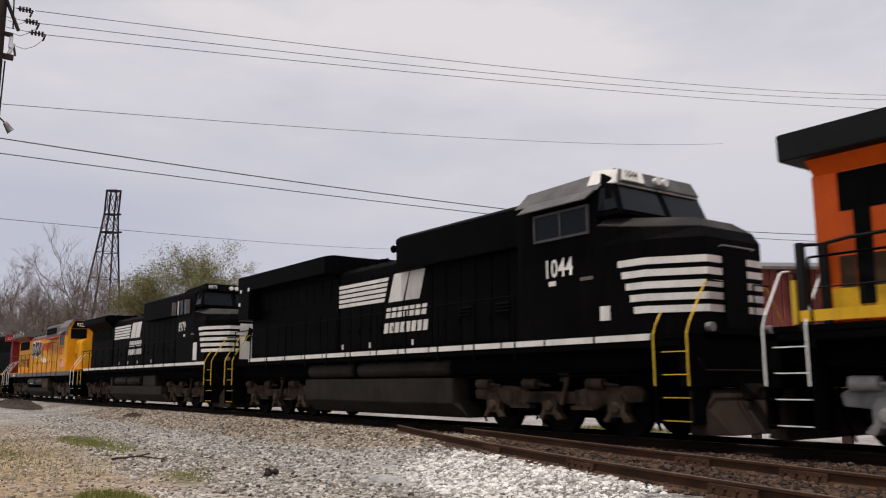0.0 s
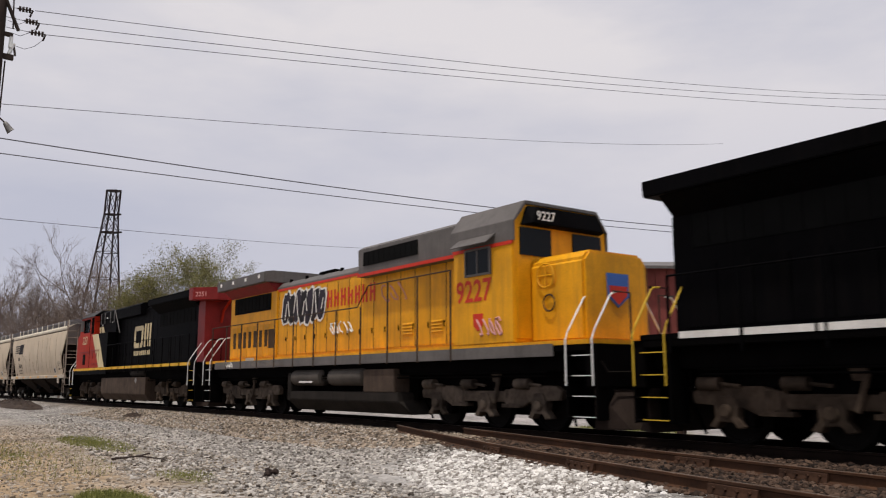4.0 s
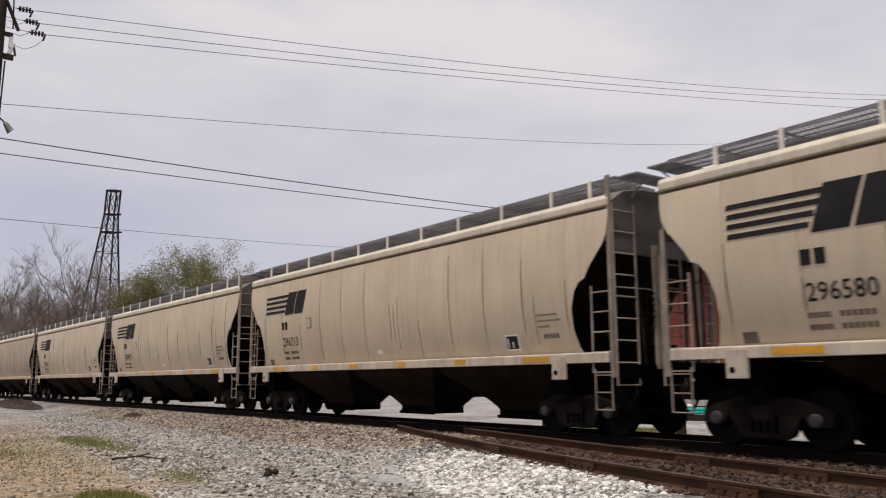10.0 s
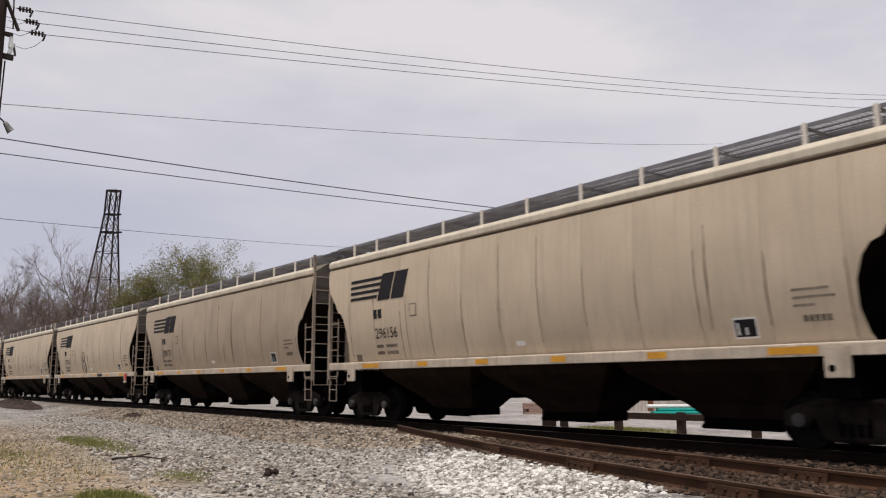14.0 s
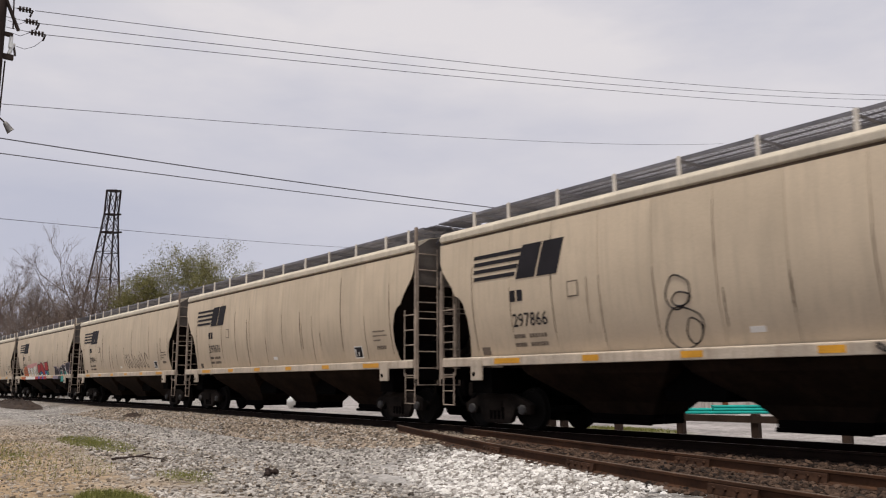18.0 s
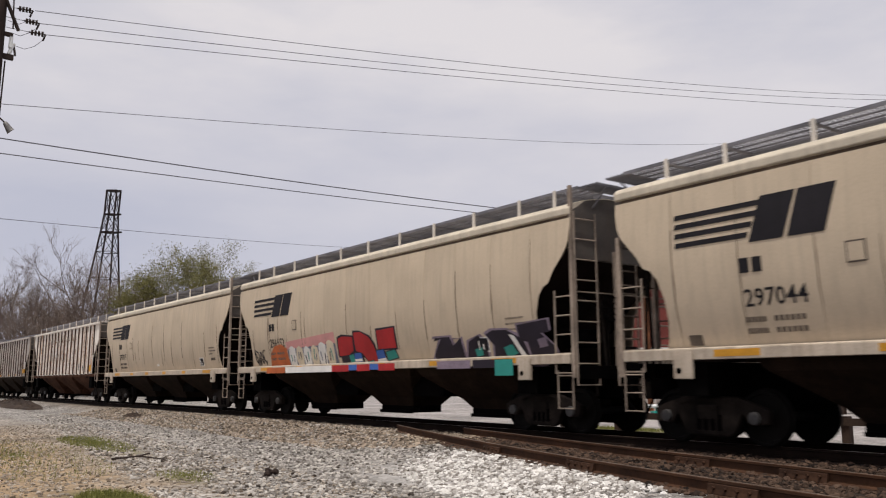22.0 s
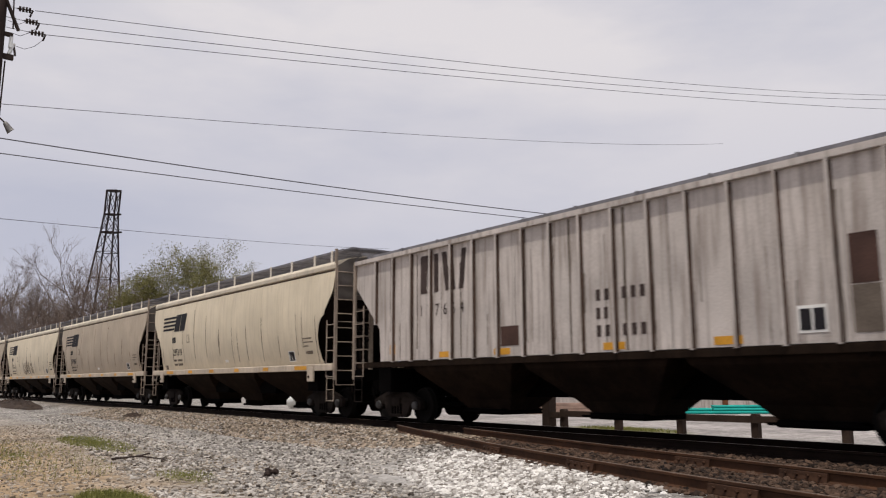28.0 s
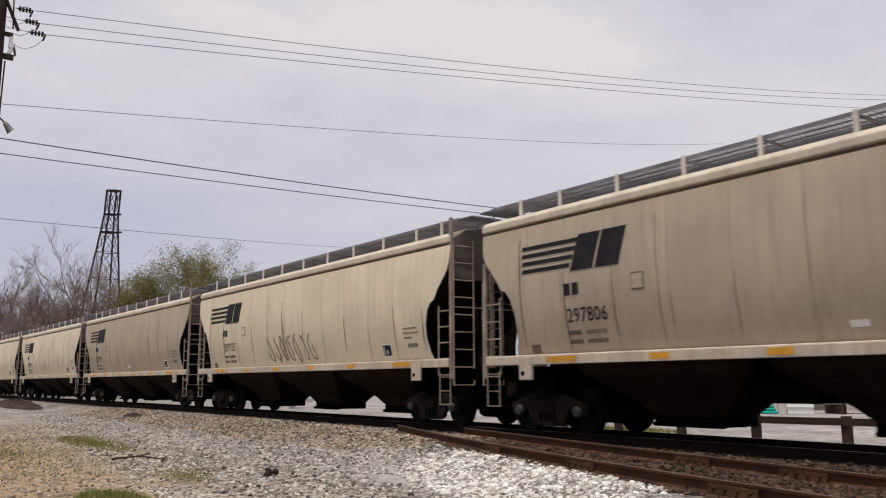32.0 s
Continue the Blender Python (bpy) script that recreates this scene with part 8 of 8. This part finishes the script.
# ---- trees ----
def grow(trunk, twigs, p, d, length, r, level, depth, rng, ends):
    """A tapering limb and its branches."""
    bend = Vector((rng.uniform(-1, 1), rng.uniform(-1, 1), rng.uniform(-0.1, 0.5))) * 0.16
    mid = p + d * length * 0.5
    d2 = (d + bend).normalized()
    end = mid + d2 * length * 0.5
    (trunk if level < 2 else twigs).tube([p, mid, end], r, 6 if level < 2 else 3, r * 0.55, cap=False)
    if level == depth:
        ends.append(end)
        return
    n = rng.choice((3, 3, 4)) if level else 6
    for k in range(n):
        f = rng.uniform(0.35, 1.0) if level else 0.30 + 0.70 * (k + rng.random() * 0.6) / n
        q = p + (mid - p) * 2 * f if f < 0.5 else mid + (end - mid) * (2 * f - 1)
        a = rng.uniform(0, 6.283)
        axis = d.orthogonal().normalized()
        axis.rotate(Matrix.Rotation(a, 3, d))
        spread = rng.uniform(0.35, 0.85) if level else rng.uniform(0.35, 0.7)
        nd = (d * math.cos(spread) + axis * math.sin(spread) + Vector((0, 0, 0.12))).normalized()
        grow(trunk, twigs, q, nd, length * rng.uniform(0.50, 0.74), r * 0.56, level + 1, depth, rng, ends)


def tree(seed, height, label, leafy=False, depth=6):
    rng = random.Random(seed)
    o = thing("tree", label, "tree", "trees behind the track")
    trunk, twigs, ends = Shape(), Shape(), []
    grow(trunk, twigs, Vector((0, 0, -0.3)), Vector((0.03, 0.02, 1)).normalized(), height * 0.62, height * 0.013, 0, depth, rng, ends)
    part("trunk", trunk, "bark", o, "grey-brown trunk and limbs", smooth=True)
    part("crown", twigs, "budtwig" if leafy else "bark", o, "fine budding twigs" if leafy else "fine bare twigs", kind="stuff")
    if leafy:
        lf = Shape()
        for e in ends:
            for _ in range(8):
                c = e + Vector((rng.gauss(0, 0.34), rng.gauss(0, 0.34), rng.gauss(0, 0.30)))
                a, b = Vector((rng.gauss(0, 1), rng.gauss(0, 1), rng.gauss(0, 1))).normalized(), Vector((rng.gauss(0, 1), rng.gauss(0, 1), rng.gauss(0, 1))).normalized()
                s = rng.uniform(0.05, 0.11)
                lf.add([c - a * s, c + b * s * 0.7, c + a * s, c - b * s * 0.7], [(0, 1, 2, 3)])
        me = bpy.data.meshes.new("leaves")
        me.from_pydata(lf.v, [], lf.f)
        me.materials.append(M["leaf"])
        part("leaves", me, None, o, "sparse yellow-green spring leaves", kind="stuff")
    return o


rng = random.Random(12)
bare = [tree(20 + k, 13.5 + k, "bare grey-brown deciduous tree in early spring") for k in range(4)]
spots = [(-104, 11.5, 12.8), (-106, 14.5, 13.2), (-100, 17.0, 13.4), (-108, 18.5, 14.2), (-104, 20.5, 15.6), (-101, 22.3, 16.4), (-112, 24.0, 16.0), (-99, 25.5, 14.5), (-118, 13.0, 14.0), (-116, 17.0, 14.6), (-120, 21.0, 15.5), (-110, 8.0, 13.0), (-105, 28.5, 14.5), (-98, 37.5, 13.0), (-95, 40.5, 11.5), (-92, 44.0, 10.0), (-108, 34.0, 14.0), (-100, 4.0, 13.0), (-110, 30.0, 14.5), (-96, 14.0, 11.0), (-98, 20.0, 11.5), (-94, 18.0, 9.0)]
spots += [(-128 - 4 * (k % 3), 4.0 + 2.6 * k, 13.0 + 1.5 * math.sin(k * 1.7)) for k in range(17)] + [(-103 - 3 * (k % 2), 6.0 + 2.3 * k, 9.0 + 1.5 * math.sin(k * 2.1)) for k in range(12)]
for i, (x, y, h) in enumerate(spots):
    b = bare[i % 4]
    o = b if i < 4 else copy_thing(b, Matrix())
    sc = 0.84 * h / (13.5 + i % 4)
    o.matrix_world = pose(x, y, -0.45, 0, 0, rng.uniform(0, 360)) @ Matrix.Scale(sc, 4)
for k, (x, y, h) in enumerate(((-92.0, 26.4, 14.6), (-91.0, 29.6, 16.6), (-90.0, 32.6, 14.6))):
    o = tree(60 + k, h, "spring tree with thin yellow-green leaves", True, 6)
    o.matrix_world = pose(x, y, -0.45, 0, 0, 70 * k) @ Matrix.Scale(0.87, 4)


def far_woods():
    """Distant bare woods along the horizon."""
    rng = random.Random(8)
    s = Shape()
    for k in range(2600):
        a = rng.uniform(-2.1, 1.3)
        r = rng.uniform(190, 290)
        x, y = r * math.sin(a), r * math.cos(a)
        h = rng.uniform(5, 10) * r / 230
        for j in range(5):
            dx, dy = rng.gauss(0, 1.6), rng.gauss(0, 1.6)
            b = Vector((x + dx * 0.3, y + dy * 0.3, -0.6))
            t = Vector((x + dx, y + dy, h * rng.uniform(0.6, 1.0)))
            w = rng.uniform(0.10, 0.35)
            s.add([b + Vector((w, 0, 0)), b - Vector((w, 0, 0)), b + Vector((0, w, 0)), t], [(0, 1, 3), (1, 2, 3), (2, 0, 3)])
    me = bpy.data.meshes.new("far_woods")
    me.from_pydata(s.v, [], s.f)
    me.materials.append(M["bark"])
    return tagged(new("far_woods", me), "distant bare woods on the horizon", "woods", kind="stuff")


far_woods()


# ---- lattice tower ----
def lattice_tower(x, y, height, base, top):
    o = thing("lattice_tower", "tall rusty steel lattice tower behind the trees", "tower")
    lv = [0, 0.20, 0.40, 0.56, 0.69, 0.79, 0.88, 1.0]
    half = [base + (top - base) * min(1.0, f / 0.86) for f in lv]

    def corner(k, i):
        sx, sy = ((-1, -1), (1, -1), (1, 1), (-1, 1))[i % 4]
        return (sx * half[k] + 0.045 * height * (lv[k] - 1), sy * half[k], lv[k] * height)
    for i in range(4):
        part("leg", Shape().tube([corner(k, i) for k in range(len(lv))], 0.14, 5), "tower", o, "tapering steel leg")
    for k in range(len(lv) - 1):
        for i in range(4):
            part("brace", Shape().tube([corner(k, i), corner(k + 1, i + 1)], 0.05, 4), "tower", o)
            part("brace", Shape().tube([corner(k, i + 1), corner(k + 1, i)], 0.05, 4), "tower", o)
            part("strut", Shape().tube([corner(k + 1, i), corner(k + 1, i + 1)], 0.06, 4), "tower", o)
    for z, w in ((height, 1.15), (height * 0.88, 1.30), (height * 0.79, 1.55)):
        part("crossarm", Shape().box(-w, w, -0.14, 0.14, z - 0.1, z + 0.12), "tower", o, "short crossarm")
    o.matrix_world = pose(x, y, -0.5, 0, 0, 54)
    return o


lattice_tower(-126.3, 29.9, 30.1, 3.0, 0.74)


# ---- utility pole, lamp and wires ----
def wire(a, b, sag, r=0.011, name="overhead_wire", label="thin sagging overhead wire"):
    a, b = Vector(a), Vector(b)
    b = b + (b - a) * 0.25
    s4 = sag * 1.25 ** 2
    pts = [a + (b - a) * f - Vector((0, 0, 4 * s4 * f * (1 - f) * 1.0)) for f in [i / 30 for i in range(31)]]
    return solid(name, Shape().tube(pts, r, 5, r * 1.6), "wire", label, "wire", "overhead wires")


def insulator_string(parent, p, q):
    p, q = Vector(p), Vector(q)
    s = Shape().tube([p, q], 0.02, 6)
    for k in range(4):
        c = p + (q - p) * (0.2 + 0.2 * k)
        d = (q - p).normalized() * 0.03
        s.tube([c - d, c, c + d], 0.075, 10)
    part("insulator", s, "pole", parent, "string of dark disc insulators")


def utility_pole():
    o = thing("utility_pole", "dark timber utility pole with insulators, fuse and lamp", "utility pole")
    x, y = -24.87, 2.55
    part("mast", Shape().tube([(x, y, -0.8), (x, y, 14.6)], 0.19, 12, 0.15), "pole", o, "dark round mast", smooth=True)
    ends = (((-24.83, 2.95, 11.6), (-24.77, 3.36, 11.61)), ((-24.8, 3.14, 11.27), (-24.75, 3.55, 11.27)), ((-24.78, 3.29, 10.96), (-24.72, 3.73, 10.96)))
    for p, q in ends:
        insulator_string(o, p, q)
        part("stay", Shape().tube([(x, y + 0.1, p[2] + 0.03), p], 0.009, 5), "wire", o)
        part("clamp", Shape().tube([q, (q[0], q[1] - 0.02, q[2] - 0.04), (q[0], q[1] - 0.07, q[2] - 0.2)], 0.025, 6), "pole", o, "dark dropper clamp")
    part("brace", Shape().tube([(x + 0.1, y + 0.12, 11.75), (x + 0.1, y + 0.48, 10.92)], 0.05, 6), "pole", o, "slanting timber brace")
    part("brace", Shape().tube([(x + 0.1, y + 0.30, 11.9), (x + 0.1, y + 0.34, 10.95)], 0.02, 6), "pole", o)
    part("bracket", Shape().box(x - 0.06, x + 0.06, y - 0.1, y + 0.36, 10.74, 10.84), "pole", o)
    part("arrester", Shape().tube([(x, y + 0.33, 10.4), (x, y + 0.33, 10.8)], 0.065, 10, 0.045), "pipewhite", o, "pale surge arrester")
    part("cutout", Shape().tube([(x, y + 0.30, 10.22), (x, y + 0.40, 10.55)], 0.05, 8), "pipewhite", o, "pale fuse cut-out")
    part("fuse", Shape().tube([(x, y + 0.46, 10.2), (x, y + 0.40, 10.52)], 0.03, 8), "pole", o)
    part("mount", Shape().box(x - 0.06, x + 0.06, y + 0.12, y + 0.42, 10.06, 10.2), "pole", o, "dark mounting bracket")
    part("jumper", Shape().tube([(x, y + 0.40, 10.50), (x, y + 0.69, 10.46), (x + 0.05, y + 0.92, 10.58), (x + 0.1, y + 1.1, 10.78)], 0.008, 5), "wire", o)
    part("jumper", Shape().tube([(x, y + 0.30, 10.86), (x, y + 0.55, 10.82), (x + 0.05, y + 0.8, 10.98), (x + 0.08, y + 0.92, 11.1)], 0.008, 5), "wire", o)
    part("jumper", Shape().tube([(x, y + 0.20, 11.2), (x, y + 0.5, 11.16), (x + 0.05, y + 0.7, 11.3), (x + 0.08, y + 0.76, 11.42)], 0.008, 5), "wire", o)
    part("guy_wire", Shape().tube([(x, y + 0.22, 10.0), (x, y + 0.20, 8.7), (x, y + 0.19, -0.5)], 0.022, 5), "pole", o, "cable running down the mast")
    part("lamp_arm", Shape().tube([(x, y, 8.55), (x, y + 0.22, 8.33), (x + 0.03, y + 0.36, 8.20)], 0.02, 8), "pole", o, "bent lamp arm", smooth=True)
    part("lamp_head", Shape().tube([(x + 0.03, y + 0.34, 8.22), (x + 0.04, y + 0.36, 8.19), (x + 0.05, y + 0.42, 8.10), (x + 0.05, y + 0.47, 8.02), (x + 0.05, y + 0.50, 7.99)], 0.05, 12, 0.115), "steel", o, "small grey lamp head", smooth=True)
    return o


utility_pole()
wire((-24.77, 3.41, 11.63), (-29.35, 63.55, 23.44), 0.5)
wire((-24.75, 3.55, 11.27), (-29.37, 63.54, 23.07), 0.5)
wire((-24.72, 3.73, 10.96), (-29.44, 63.51, 22.13), 0.3)
wire((-29.85, 2.6, 10.2), (-55.09, 71.17, 26.91), 0.4, 0.012)
wire((-29.83, 2.6, 9.10), (-39.10, 69.79, 14.73), 0.7, 0.022, label="thick dark sagging overhead cable")
wire((-29.83, 2.6, 8.58), (-39.15, 69.76, 13.91), 0.5, 0.018)
wire((-44.9, 4.2, 9.10), (-103.98, 59.9, 20.87), 0.2, 0.016)

# ---- litter on the lot ----
s = Shape().tube([(-17.2, 4.35, -0.40), (-16.7, 4.72, -0.33), (-16.1, 5.02, -0.36)], 0.025, 6, 0.012).tube([(-16.75, 4.66, -0.34), (-16.6, 4.9, -0.28)], 0.014, 5)
solid("stick", s, "pole", "dark broken stick lying on the gravel", "stick")
s = Shape()
rng = random.Random(3)
for k in range(5):
    s.ball((-12.87 + rng.uniform(-0.09, 0.09), 5.77 + rng.uniform(-0.09, 0.09), -0.40 + rng.uniform(0, 0.05)), rng.uniform(0.03, 0.06), 6, 4)
solid("dirt_clod", s, "pole", "small dark clod lying on the gravel", "clod")
for x, y, rx, ry, h in ((-37.5, 10.3, 1.5, 0.35, 0.15), (-62.0, 9.3, 9.0, 1.1, 0.42)):
    verts, n, m = [], 40, 8
    rings = [[(x + rx * (1 - j / m) * math.cos(6.2832 * i / n) * (1 + 0.18 * noise.noise((i * 0.5, x, 0))), y + ry * (1 - j / m) * math.sin(6.2832 * i / n) * (1 + 0.18 * noise.noise((i * 0.5, x, 0))), ground_height(x, y) - 0.06 + h * (1 - (1 - j / m) ** 2) * (1 + 0.9 * noise.noise((i * 0.8, j * 1.1, x)))) for i in range(n)] for j in range(m)]
    solid("dirt_mound", Shape().loft(rings), "tie", "low dark heap of dirt beside the track", "mound")


# thin grass
def grass(cx, cy, rx, ry, n, seed):
    rng = random.Random(seed)
    s = Shape()
    for k in range(n):
        a, q = rng.uniform(0, 6.28), rng.random() ** 0.75
        x, y = cx + rx * q * math.cos(a), cy + ry * q * math.sin(a)
        z, h, b = ground_height(x, y), rng.uniform(0.03, 0.10), rng.uniform(0, 6.28)
        s.add([(x + 0.006 * math.cos(b), y + 0.006 * math.sin(b), z), (x - 0.006 * math.cos(b), y - 0.006 * math.sin(b), z), (x + rng.gauss(0, 0.03), y + rng.gauss(0, 0.03), z + h)], [(0, 1, 2)])
    return s


s = Shape()
for args in ((-22.5, 5.2, 3.2, 0.6, 3500, 1), (-11.5, 2.95, 1.0, 0.42, 3600, 2), (-13.6, 4.6, 0.9, 0.4, 500, 3), (-17.5, 19.5, 2.0, 0.8, 2500, 4), (-20.0, 3.0, 6.0, 1.5, 2500, 5)):
    g = grass(*args)
    s.add(g.v, g.f)
me = bpy.data.meshes.new("grass")
me.from_pydata(s.v, [], s.f)
me.materials.append(M["grass"])
tagged(new("grass", me), "thin short spring grass on the lot", "grass", kind="stuff")


def motions():
    times = [4.0 * i for i in range(9)]
    for ob, centre, way in TRAIN:
        turn = pose(0, 0, 0, 0, 0, 0 if way > 0 else 180)
        walk(ob, [(t, car_pose(centre + SPEED * t) @ turn) for t in times])
        wheels = [o for o in ob.children_recursive if o.name.startswith("wheelset")]
        # wheels turn while the car is in sight
        t_in, t_out = max(0.0, (-85 - centre) / SPEED), min(32.0, (6 - centre) / SPEED)
        if t_out <= 0 or t_in >= 32:
            continue
        for o in wheels:
            r, at = o["radius"], o.location.copy()
            rows = []
            n = int((t_out - t_in) * 15)
            for k in range(n + 1):
                t = t_in + k / 15
                rows.append((t, Matrix.Translation(at) @ pose(0, 0, 0, 0, way * math.degrees(SPEED * (t - t_in) / r) % 360, 0)))
            if t_in > 0:
                rows.insert(0, (0.0, rows[0][1]))
            if rows[-1][0] < 32.0:
                rows.append((32.0, rows[-1][1]))
            walk(o, rows)


motions()
